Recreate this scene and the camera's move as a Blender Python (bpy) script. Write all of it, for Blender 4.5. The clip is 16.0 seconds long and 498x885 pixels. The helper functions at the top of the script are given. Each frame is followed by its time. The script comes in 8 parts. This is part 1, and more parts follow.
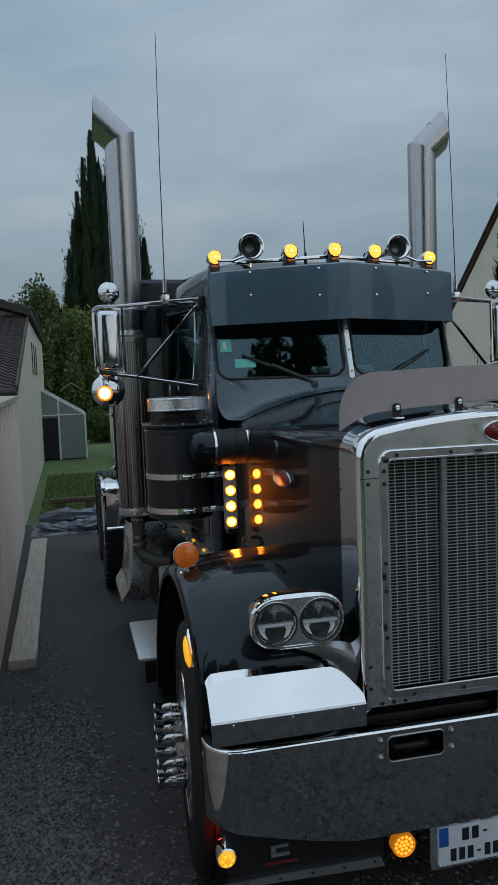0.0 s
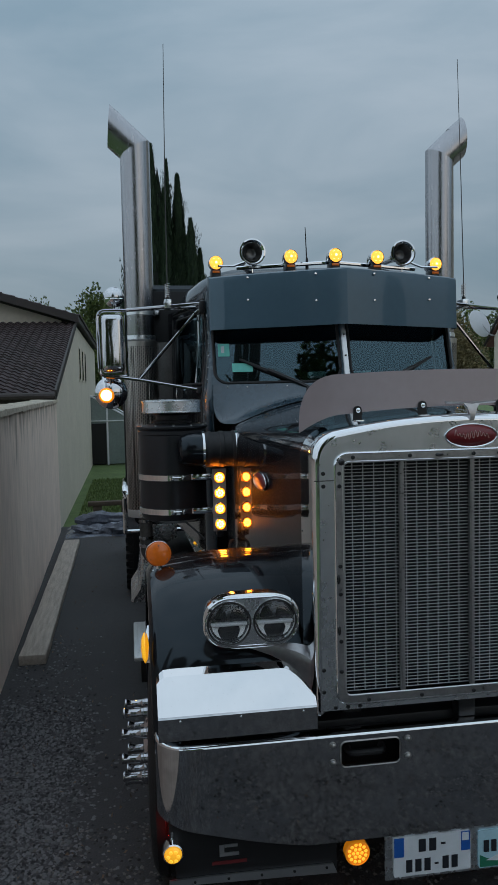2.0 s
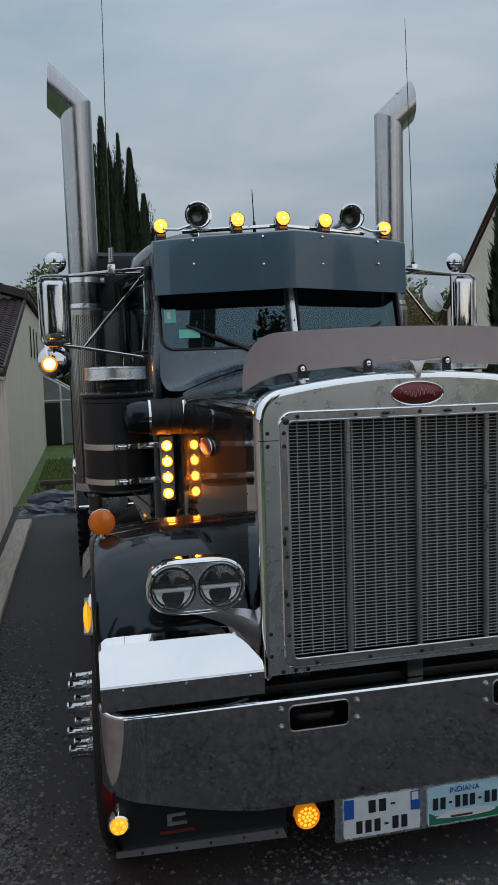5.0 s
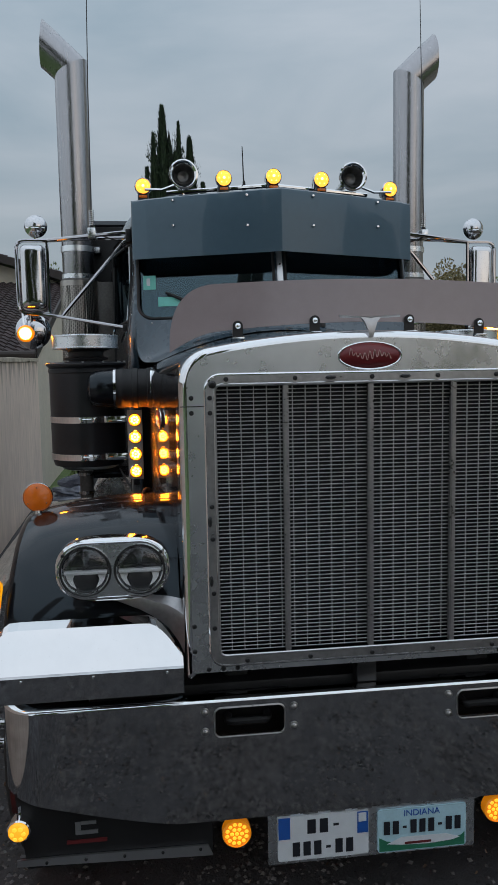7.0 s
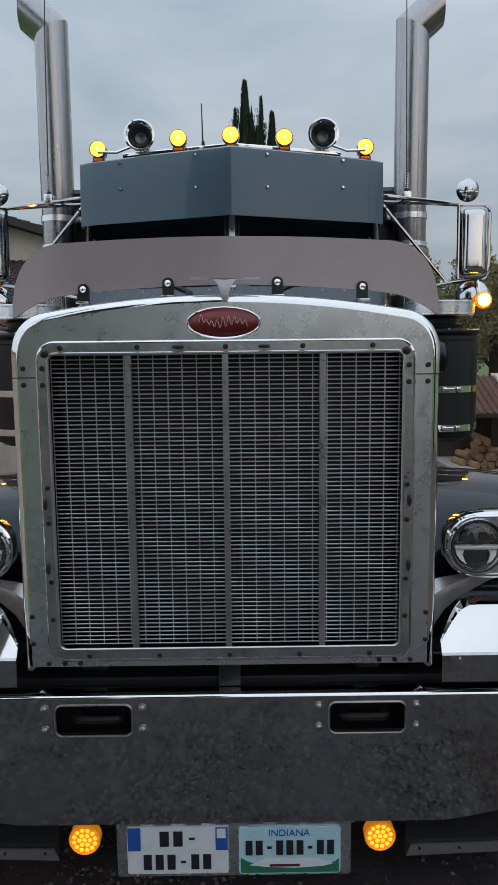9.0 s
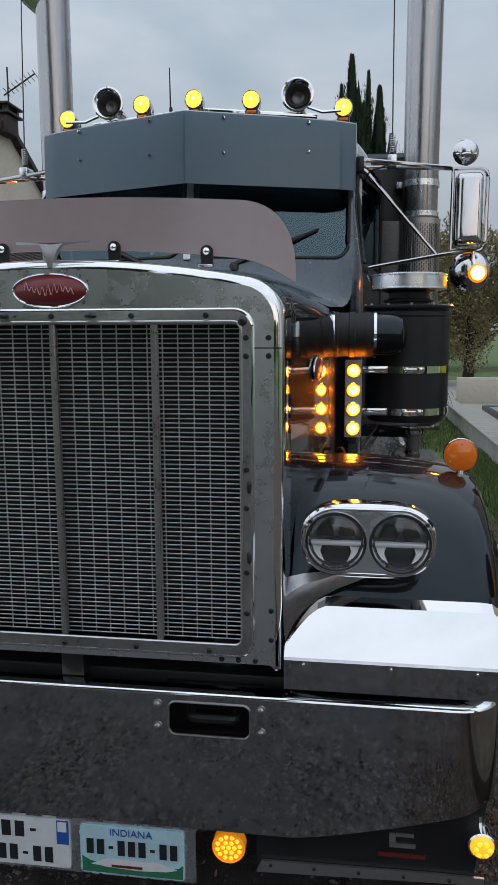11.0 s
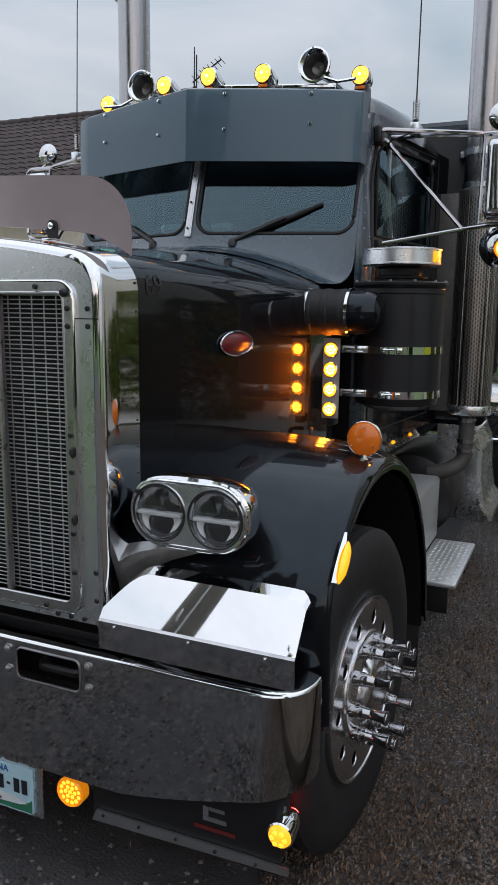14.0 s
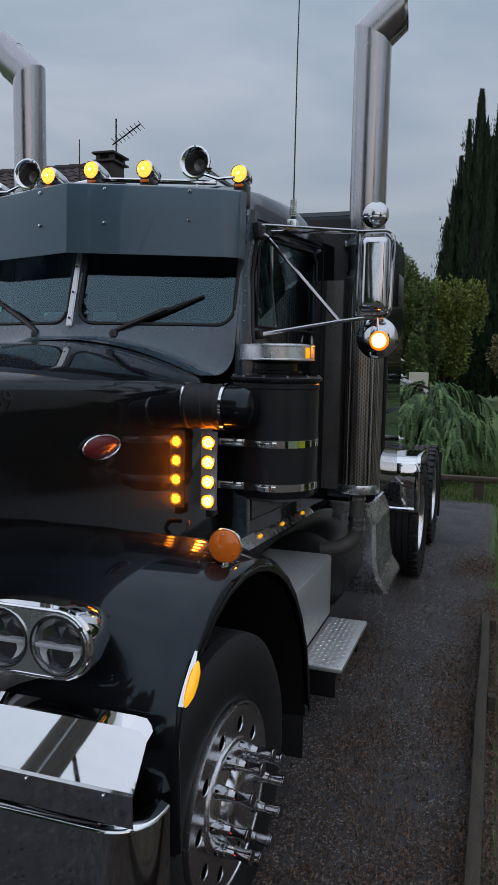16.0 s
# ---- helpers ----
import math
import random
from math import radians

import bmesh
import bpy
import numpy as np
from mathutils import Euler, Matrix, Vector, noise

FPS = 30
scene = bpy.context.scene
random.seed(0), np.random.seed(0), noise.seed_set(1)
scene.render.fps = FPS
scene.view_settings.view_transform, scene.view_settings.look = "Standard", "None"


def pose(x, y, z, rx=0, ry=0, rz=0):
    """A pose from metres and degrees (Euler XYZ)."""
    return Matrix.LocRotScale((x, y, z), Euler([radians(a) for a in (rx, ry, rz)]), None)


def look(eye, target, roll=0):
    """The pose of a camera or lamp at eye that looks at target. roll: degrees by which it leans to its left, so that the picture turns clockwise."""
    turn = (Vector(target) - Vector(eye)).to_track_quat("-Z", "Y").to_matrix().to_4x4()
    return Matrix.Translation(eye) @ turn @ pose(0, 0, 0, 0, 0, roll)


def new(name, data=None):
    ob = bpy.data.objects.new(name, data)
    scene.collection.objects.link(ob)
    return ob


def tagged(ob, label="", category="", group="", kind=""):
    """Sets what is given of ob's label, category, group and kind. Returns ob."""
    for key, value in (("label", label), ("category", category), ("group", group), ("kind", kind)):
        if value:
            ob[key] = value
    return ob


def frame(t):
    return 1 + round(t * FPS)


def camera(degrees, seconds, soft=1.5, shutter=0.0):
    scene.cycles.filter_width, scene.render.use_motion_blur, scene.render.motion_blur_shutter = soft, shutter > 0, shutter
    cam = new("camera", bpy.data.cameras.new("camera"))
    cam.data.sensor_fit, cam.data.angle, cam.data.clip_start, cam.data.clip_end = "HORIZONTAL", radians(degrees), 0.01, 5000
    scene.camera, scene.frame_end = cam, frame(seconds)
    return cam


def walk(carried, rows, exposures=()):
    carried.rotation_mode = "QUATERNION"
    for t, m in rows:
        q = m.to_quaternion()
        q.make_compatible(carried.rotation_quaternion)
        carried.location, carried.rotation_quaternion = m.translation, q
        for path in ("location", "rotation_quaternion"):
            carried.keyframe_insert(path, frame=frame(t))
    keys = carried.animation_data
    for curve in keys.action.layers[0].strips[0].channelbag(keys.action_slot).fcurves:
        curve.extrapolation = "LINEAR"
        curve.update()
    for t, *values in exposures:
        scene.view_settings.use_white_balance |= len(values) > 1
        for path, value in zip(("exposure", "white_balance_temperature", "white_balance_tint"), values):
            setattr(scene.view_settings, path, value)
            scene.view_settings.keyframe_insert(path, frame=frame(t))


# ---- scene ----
cam = camera(36.7, 16.0)
PATH = [
    (0, (-1.567, -2.436, 2.064), (-1.102, -0.498, 1.9), -2.1),
    (0.5, (-1.442, -2.464, 2.049), (-0.989, -0.522, 1.892), -2.1),
    (1, (-1.296, -2.505, 2.029), (-0.893, -0.553, 1.874), -1.6),
    (1.5, (-1.239, -2.533, 2.015), (-0.909, -0.566, 1.87), -1.3),
    (2, (-1.225, -2.533, 2.02), (-0.908, -0.563, 1.887), -1.2),
    (2.5, (-1.258, -2.531, 2.064), (-0.937, -0.562, 1.932), -2.0),
    (3, (-1.282, -2.518, 2.122), (-0.878, -0.565, 1.98), -3.0),
    (3.5, (-1.308, -2.505, 2.121), (-0.843, -0.569, 1.939), -3.0),
    (4, (-1.321, -2.504, 2.069), (-0.829, -0.575, 1.872), -2.5),
    (4.2, (-1.308, -2.5, 2.045), (-0.805, -0.574, 1.851), -2.2),
    (6.3, (-0.852, -2.322, 1.847), (-0.6, -0.348, 1.65), -0.8),
    (6.5, (-0.818, -2.284, 1.847), (-0.564, -0.31, 1.643), -0.8),
    (7, (-0.678, -2.241, 1.827), (-0.419, -0.269, 1.621), -1.0),
    (7.5, (-0.458, -2.251, 1.831), (-0.295, -0.27, 1.608), -0.2),
    (8, (-0.305, -2.199, 1.81), (-0.179, -0.217, 1.569), -0.3),
    (8.5, (-0.15, -2.102, 1.792), (-0.038, -0.121, 1.539), 0.0),
    (8.7, (-0.072, -2.085, 1.789), (0.005, -0.102, 1.536), -0.2),
    (10.8, (0.669, -1.852, 1.757), (0.449, 0.113, 1.457), -0.0),
    (11, (0.762, -1.85, 1.752), (0.491, 0.109, 1.452), -0.2),
    (11.5, (1.001, -1.867, 1.762), (0.618, 0.071, 1.454), -0.2),
    (12, (1.145, -1.814, 1.739), (0.753, 0.124, 1.434), -0.2),
    (12.5, (1.275, -1.716, 1.736), (0.838, 0.21, 1.419), 0.4),
    (13, (1.434, -1.67, 1.727), (0.853, 0.215, 1.398), 0.9),
    (13.5, (1.649, -1.657, 1.735), (0.892, 0.161, 1.386), 0.7),
    (14, (1.711, -1.609, 1.734), (0.926, 0.197, 1.384), 0.7),
    (14.5, (1.723, -1.517, 1.757), (1.047, 0.333, 1.413), 1.5),
    (15, (1.779, -1.495, 1.779), (1.156, 0.379, 1.461), 1.8),
    (15.5, (1.874, -1.499, 1.836), (1.252, 0.382, 1.56), 1.1),
    (16, (1.902, -1.509, 1.92), (1.283, 0.38, 1.701), 1.0),
]
EXPOSURES = [(0.0, -0.2, 6150, 10), (1.5, -0.27, 6150, 10), (2.5, -0.26, 6150, 11), (3.5, 0.0, 6350, 14), (7.0, -0.03, 6600, 15), (8.5, 0.14, 6620, 16), (11.0, 0.25, 6700, 18), (12.5, 0.36, 6780, 19), (14.0, 0.38, 6850, 20), (15.0, 0.25, 6750, 20), (16.0, -0.06, 6450, 20)]
walk(cam, [(t, look(eye, target, roll)) for t, eye, target, roll in PATH], EXPOSURES)

# ---- world and light: dusk under a closed cloud cover ----
world = bpy.data.worlds.new("dusk_sky")
scene.world = world
world.use_nodes = True
wn, wl = world.node_tree.nodes, world.node_tree.links
wn.clear()
w_out = wn.new("ShaderNodeOutputWorld")
w_bg = wn.new("ShaderNodeBackground")
w_geo = wn.new("ShaderNodeTexCoord")
w_sep = wn.new("ShaderNodeSeparateXYZ")
wl.new(w_geo.outputs["Generated"], w_sep.inputs[0])
sky = wn.new("ShaderNodeTexSky")
sky.sky_type, sky.sun_disc = "NISHITA", False
sky.sun_elevation, sky.sun_rotation = radians(14), radians(150)
sky.air_density, sky.dust_density = 1.6, 2.0
# overcast brightness grows from the horizon to the zenith
w_grad = wn.new("ShaderNodeMapRange")
w_grad.inputs["From Min"].default_value, w_grad.inputs["From Max"].default_value = 0.0, 1.0
w_grad.inputs["To Min"].default_value, w_grad.inputs["To Max"].default_value = 0.46, 1.05
wl.new(w_sep.outputs["Z"], w_grad.inputs["Value"])
w_map = wn.new("ShaderNodeMapping")
w_map.inputs["Scale"].default_value = (1.0, 1.0, 3.2)
wl.new(w_geo.outputs["Generated"], w_map.inputs["Vector"])
w_noise = wn.new("ShaderNodeTexNoise")
w_noise.inputs["Scale"].default_value, w_noise.inputs["Detail"].default_value = 2.5, 8.0
w_noise.inputs["Roughness"].default_value, w_noise.inputs["Distortion"].default_value = 0.5, 0.4
wl.new(w_map.outputs[0], w_noise.inputs["Vector"])
w_ramp = wn.new("ShaderNodeValToRGB")
w_ramp.color_ramp.elements[0].position, w_ramp.color_ramp.elements[0].color = 0.32, (0.335, 0.462, 0.553, 1)
w_ramp.color_ramp.elements[1].position, w_ramp.color_ramp.elements[1].color = 0.70, (0.585, 0.68, 0.755, 1)
wl.new(w_noise.outputs["Fac"], w_ramp.inputs[0])
w_mul = wn.new("ShaderNodeMixRGB")
w_mul.blend_type, w_mul.inputs[0].default_value = "MULTIPLY", 1.0
wl.new(w_ramp.outputs[0], w_mul.inputs[1])
wl.new(w_grad.outputs[0], w_mul.inputs[2])
w_sky = wn.new("ShaderNodeMixRGB")
w_sky.blend_type, w_sky.inputs[0].default_value = "MIX", 0.94
w_dim = wn.new("ShaderNodeMixRGB")
w_dim.blend_type, w_dim.inputs[0].default_value, w_dim.inputs[2].default_value = "MULTIPLY", 1.0, (0.1, 0.1, 0.1, 1)
wl.new(sky.outputs[0], w_dim.inputs[1])
wl.new(w_dim.outputs[0], w_sky.inputs[1])
wl.new(w_mul.outputs[0], w_sky.inputs[2])
wl.new(w_sky.outputs[0], w_bg.inputs["Color"])
w_bg.inputs["Strength"].default_value = 1.28
wl.new(w_bg.outputs[0], w_out.inputs[0])

sun_data = bpy.data.lights.new("sun", "SUN")
sun_data.energy, sun_data.angle, sun_data.color = 0.95, radians(165), (0.9, 0.96, 1.0)
sun = new("sun", sun_data)
sun.matrix_world = look((-20, -35, 60), (0, 0, 0))


# ---- materials ----
def mat(name, color=(0.5, 0.5, 0.5), rough=0.5, metal=0.0, coat=0.0, spec=0.5, var=0.0, scale=8.0, bump=0.0, bump_scale=60.0,
        emit=None, power=0.0, rvar=0.0, stretch=(1, 1, 1), per_piece=0.0, alpha=1.0, trans=0.0, ior=1.45):
    """A principled material with colour, roughness and relief varied by noise in metres."""
    m = bpy.data.materials.new(name)
    m.use_nodes = True
    n, l = m.node_tree.nodes, m.node_tree.links
    b = n["Principled BSDF"]
    b.inputs["Base Color"].default_value = (*color, 1)
    b.inputs["Roughness"].default_value = rough
    b.inputs["Metallic"].default_value = metal
    b.inputs["Coat Weight"].default_value = coat
    b.inputs["Coat Roughness"].default_value = 0.012
    b.inputs["Specular IOR Level"].default_value = spec
    b.inputs["Alpha"].default_value = alpha
    b.inputs["Transmission Weight"].default_value = trans
    b.inputs["IOR"].default_value = ior
    tc = n.new("ShaderNodeTexCoord")
    mp = n.new("ShaderNodeMapping")
    mp.inputs["Scale"].default_value = stretch
    l.new(tc.outputs["Object"], mp.inputs["Vector"])
    if var or rvar or per_piece:
        big, fine = n.new("ShaderNodeTexNoise"), n.new("ShaderNodeTexNoise")
        big.inputs["Scale"].default_value, big.inputs["Detail"].default_value = scale, 4
        fine.inputs["Scale"].default_value, fine.inputs["Detail"].default_value = scale * 9, 3
        l.new(mp.outputs[0], big.inputs["Vector"])
        l.new(mp.outputs[0], fine.inputs["Vector"])
        add = n.new("ShaderNodeMath")
        add.operation = "ADD"
        l.new(big.outputs["Fac"], add.inputs[0])
        l.new(fine.outputs["Fac"], add.inputs[1])
        if var or per_piece:
            rng = n.new("ShaderNodeMapRange")
            rng.inputs["From Min"].default_value, rng.inputs["From Max"].default_value = 0.6, 1.4
            rng.inputs["To Min"].default_value, rng.inputs["To Max"].default_value = 1 - var, 1 + var
            l.new(add.outputs[0], rng.inputs["Value"])
            value = rng.outputs[0]
            if per_piece:
                oi = n.new("ShaderNodeObjectInfo")
                r2 = n.new("ShaderNodeMapRange")
                r2.inputs["To Min"].default_value, r2.inputs["To Max"].default_value = 1 - per_piece, 1 + per_piece
                l.new(oi.outputs["Random"], r2.inputs["Value"])
                mu = n.new("ShaderNodeMath")
                mu.operation = "MULTIPLY"
                l.new(value, mu.inputs[0])
                l.new(r2.outputs[0], mu.inputs[1])
                value = mu.outputs[0]
            hsv = n.new("ShaderNodeHueSaturation")
            hsv.inputs["Color"].default_value = (*color, 1)
            l.new(value, hsv.inputs["Value"])
            l.new(hsv.outputs[0], b.inputs["Base Color"])
        if rvar:
            rr = n.new("ShaderNodeMapRange")
            rr.inputs["From Min"].default_value, rr.inputs["From Max"].default_value = 0.6, 1.4
            rr.inputs["To Min"].default_value, rr.inputs["To Max"].default_value = max(0.0, rough - rvar), rough + rvar
            l.new(add.outputs[0], rr.inputs["Value"])
            l.new(rr.outputs[0], b.inputs["Roughness"])
    if bump:
        if not metal:
            mp = n.new("ShaderNodeMapping")
            mp.inputs["Scale"].default_value = [k if k > 5 else 1.0 for k in stretch]
            l.new(tc.outputs["Object"], mp.inputs["Vector"])
        bn, bp = n.new("ShaderNodeTexNoise"), n.new("ShaderNodeBump")
        bn.inputs["Scale"].default_value, bn.inputs["Detail"].default_value = bump_scale, 4
        l.new(mp.outputs[0], bn.inputs["Vector"])
        bp.inputs["Strength"].default_value, bp.inputs["Distance"].default_value = bump, 0.01
        l.new(bn.outputs["Fac"], bp.inputs["Height"])
        l.new(bp.outputs[0], b.inputs["Normal"])
    if emit:
        b.inputs["Emission Color"].default_value = (*emit, 1)
        b.inputs["Emission Strength"].default_value = power
    return m


def stain(m, color, z0, z1, stretch, low, high):
    """Dirt that runs down from a ledge: streaks in the noise, thinning out from z1 down to z0."""
    n, l = m.node_tree.nodes, m.node_tree.links
    b = n["Principled BSDF"]
    old = b.inputs["Base Color"].links[0].from_socket
    tc, mp, no, sep = n.new("ShaderNodeTexCoord"), n.new("ShaderNodeMapping"), n.new("ShaderNodeTexNoise"), n.new("ShaderNodeSeparateXYZ")
    mp.inputs["Scale"].default_value = stretch
    no.inputs["Scale"].default_value, no.inputs["Detail"].default_value = 1.0, 5
    l.new(tc.outputs["Object"], mp.inputs["Vector"])
    l.new(mp.outputs[0], no.inputs["Vector"])
    l.new(tc.outputs["Object"], sep.inputs[0])
    zr = n.new("ShaderNodeMapRange")
    zr.inputs["From Min"].default_value, zr.inputs["From Max"].default_value = z0, z1
    zr.inputs["To Min"].default_value, zr.inputs["To Max"].default_value = -0.30, 0.16
    l.new(sep.outputs["Z"], zr.inputs["Value"])
    add, fr = n.new("ShaderNodeMath"), n.new("ShaderNodeMapRange")
    l.new(no.outputs["Fac"], add.inputs[0])
    l.new(zr.outputs[0], add.inputs[1])
    fr.inputs["From Min"].default_value, fr.inputs["From Max"].default_value = low, high
    fr.inputs["To Max"].default_value = 0.85
    l.new(add.outputs[0], fr.inputs["Value"])
    mix = n.new("ShaderNodeMix")
    mix.data_type = "RGBA"
    l.new(fr.outputs[0], mix.inputs[0])
    l.new(old, mix.inputs[6])
    mix.inputs[7].default_value = (*color, 1)
    l.new(mix.outputs[2], b.inputs["Base Color"])


def leaf_mat(name, dark, light, rough=0.6):
    """Foliage whose every leaf or clump takes its own tone."""
    m = bpy.data.materials.new(name)
    m.use_nodes = True
    n, l = m.node_tree.nodes, m.node_tree.links
    b = n["Principled BSDF"]
    g = n.new("ShaderNodeNewGeometry")
    r = n.new("ShaderNodeValToRGB")
    r.color_ramp.elements[0].color, r.color_ramp.elements[1].color = (*dark, 1), (*light, 1)
    l.new(g.outputs["Random Per Island"], r.inputs[0])
    l.new(r.outputs[0], b.inputs["Base Color"])
    b.inputs["Roughness"].default_value = rough
    b.inputs["Specular IOR Level"].default_value = 0.25
    return m


CHROME = mat("chrome", (0.78, 0.79, 0.80), 0.05, 1.0, rvar=0.03, scale=5, bump=0.01, bump_scale=9)
BUMPER_CHROME = mat("bumper_chrome", (0.47, 0.47, 0.478), 0.055, 1.0, rvar=0.05, var=0.22, scale=2.6, bump=0.012, bump_scale=9)
# two chromes darkened in base colour for the dark surroundings they would mirror
DARK_NUT = mat("dark_chrome", (0.45, 0.45, 0.465), 0.07, 1.0, rvar=0.03, scale=20)
NUT_CHROME = mat("smoked_chrome", (0.46, 0.46, 0.48), 0.06, 1.0, rvar=0.03, scale=20)
DECK_CHROME = mat("deck_chrome", (0.77, 0.765, 0.765), 0.018, 1.0, rvar=0.012, var=0.02, scale=3, bump=0.003, bump_scale=6)
STEEL = mat("polished_steel", (0.785, 0.815, 0.84), 0.28, 1.0, rvar=0.06, scale=2.5, var=0.06, bump=0.006, bump_scale=3)
STACK = mat("stack_chrome", (0.38, 0.38, 0.395), 0.25, 1.0, rvar=0.06, scale=2, stretch=(3, 3, 0.4), var=0.1)
ALU = mat("brushed_aluminium", (0.60, 0.61, 0.62), 0.32, 1.0, rvar=0.06, scale=3, bump=0.01, bump_scale=40, var=0.05)
FRAME = mat("dull_metal", (0.46, 0.455, 0.46), 0.36, 1.0, rvar=0.12, scale=7, var=0.2, bump=0.02, bump_scale=50)
TREAD = mat("tread_plate", (0.62, 0.63, 0.63), 0.40, 0.72, rvar=0.1, scale=9, var=0.1)
BLACK = mat("black_paint", (0.005, 0.0055, 0.0075), 0.04, 0.0, coat=0.18, spec=0.43, rvar=0.012, scale=3, bump=0.003, bump_scale=4)
BLACK.node_tree.nodes["Principled BSDF"].inputs["Coat Roughness"].default_value = 0.36
BLACK.node_tree.nodes["Principled BSDF"].inputs["Specular Tint"].default_value = (0.70, 0.88, 1.0, 1)
COWL = mat("cowl_paint", (0.034, 0.060, 0.082), 0.28, 0.2, coat=0.9, rvar=0.06, scale=3, var=0.06)
SLATE = mat("slate_paint", (0.060, 0.108, 0.145), 0.38, 0.30, coat=0.45, rvar=0.06, scale=3, var=0.06)
MATT = mat("matt_black", (0.007, 0.007, 0.008), 0.5, rvar=0.1, scale=12, var=0.3)
DRUM = mat("drum_black", (0.012, 0.013, 0.016), 0.36, coat=0.12, rvar=0.06, scale=5, var=0.2, bump=0.008, bump_scale=12)
# raised warm base colour carries the lamps' bloom on the bar
BAR = mat("lamp_bar_steel", (0.46, 0.42, 0.41), 0.42, 0.35, rvar=0.1, scale=12, var=0.15, bump=0.02)
SATIN = mat("satin_black", (0.016, 0.016, 0.017), 0.34, rvar=0.08, scale=6, var=0.15, bump=0.02)
RUBBER = mat("rubber", (0.014, 0.014, 0.015), 0.62, rvar=0.12, scale=14, var=0.35, bump=0.08, bump_scale=90)
SHIELD = mat("smoked_plastic", (0.30, 0.245, 0.25), 0.22, coat=0.3, rvar=0.06, scale=3, var=0.05)
AMBER_ON = mat("amber_lit", (0.8, 0.35, 0.02), 0.3, emit=(1.0, 0.46, 0.055), power=1.7)
RED_ON = mat("red_lit", (0.6, 0.02, 0.02), 0.3, emit=(1.0, 0.02, 0.015), power=26.0)
AMBER_HOT = mat("amber_lit_hot", (0.9, 0.5, 0.1), 0.3, emit=(1.0, 0.25, 0.011), power=95.0)
AMBER_DOT = mat("amber_diode", (0.9, 0.5, 0.1), 0.3, emit=(1.0, 0.58, 0.15), power=6.5)
AMBER_DIM = mat("amber_lens", (0.75, 0.26, 0.015), 0.25, emit=(1.0, 0.32, 0.008), power=0.36, coat=0.8)
AMBER_SPOT = mat("amber_spot", (0.9, 0.45, 0.05), 0.3, emit=(1.0, 0.50, 0.03), power=1.15)
AMBER_BULLET = mat("amber_bullet", (0.85, 0.4, 0.03), 0.25, emit=(1.0, 0.48, 0.02), power=0.8, coat=0.6)
AMBER_MARK = mat("amber_marker", (0.8, 0.4, 0.02), 0.25, emit=(1.0, 0.46, 0.01), power=0.8, coat=0.8)
# faint emission brightens this lens although its lamp is unlit
ORANGE = mat("orange_lens", (0.55, 0.125, 0.008), 0.28, coat=0.7, var=0.15, scale=60, emit=(1.0, 0.22, 0.01), power=0.10)
RED = mat("red_enamel", (0.17, 0.014, 0.018), 0.35, coat=0.25, var=0.12, scale=40)
AMBER_BLOOM_SHELL = mat("amber_shell", (0.8, 0.30, 0.02), 0.25, emit=(1.0, 0.24, 0.006), power=0.9, coat=0.5)
MIRROR_BACK = mat("mirror_back_chrome", (0.60, 0.61, 0.63), 0.10, 1.0, rvar=0.03, scale=12, bump=0.006, bump_scale=14)
AMBER_RIM = mat("amber_rim", (0.8, 0.35, 0.03), 0.3, emit=(1.0, 0.27, 0.012), power=2.4)
DARKGLASS_IN = mat("dark_interior", (0.012, 0.012, 0.013), 0.8, var=0.3, scale=6)
LAMP_WHITE = mat("lamp_bowl", (0.88, 0.90, 0.92), 0.25, 0.1)
LAMP_STRIP = mat("lamp_strip", (0.62, 0.64, 0.67), 0.3, 0.2)
LAMP_GREY = mat("lamp_shell", (0.42, 0.45, 0.48), 0.25, 0.85, var=0.3, scale=40)
LAMP_DARK = mat("lamp_cell", (0.022, 0.024, 0.028), 0.2, 0.3)
REFLECTOR = mat("lamp_reflector", (0.75, 0.77, 0.8), 0.12, 1.0)
WHITE = mat("white_plastic", (0.62, 0.64, 0.66), 0.35, var=0.05, scale=20)
PLATE_WHITE = mat("plate_white", (0.62, 0.65, 0.68), 0.4, var=0.08, scale=30)
PLATE_BLUE = mat("plate_blue", (0.015, 0.09, 0.36), 0.4)
PLATE_SKY = mat("plate_sky", (0.40, 0.60, 0.68), 0.4, var=0.1, scale=12)
PLATE_GREEN = mat("plate_green", (0.02, 0.16, 0.09), 0.4, var=0.2, scale=25)
INK = mat("ink", (0.012, 0.014, 0.02), 0.5)
PALE_TEAL = mat("pale_teal", (0.55, 0.90, 0.86), 0.35, var=0.1, scale=30)
TEAL = mat("teal_sticker", (0.16, 0.55, 0.48), 0.4, var=0.1, scale=30)
REDBAR = mat("red_bar", (0.11, 0.012, 0.014), 0.5)
YELLOW = mat("yellow_tape", (0.40, 0.42, 0.02), 0.4)
SCRIPT = mat("script_metal", (0.55, 0.34, 0.32), 0.35, 0.6)
BARSTEEL = mat("bar_steel", (0.50, 0.48, 0.49), 0.32, 1.0, rvar=0.1, scale=9, var=0.2, bump=0.02, bump_scale=40)
MESHGREY = mat("mesh_metal", (0.57, 0.56, 0.575), 0.38, 0.9, rvar=0.1, scale=20, var=0.15)

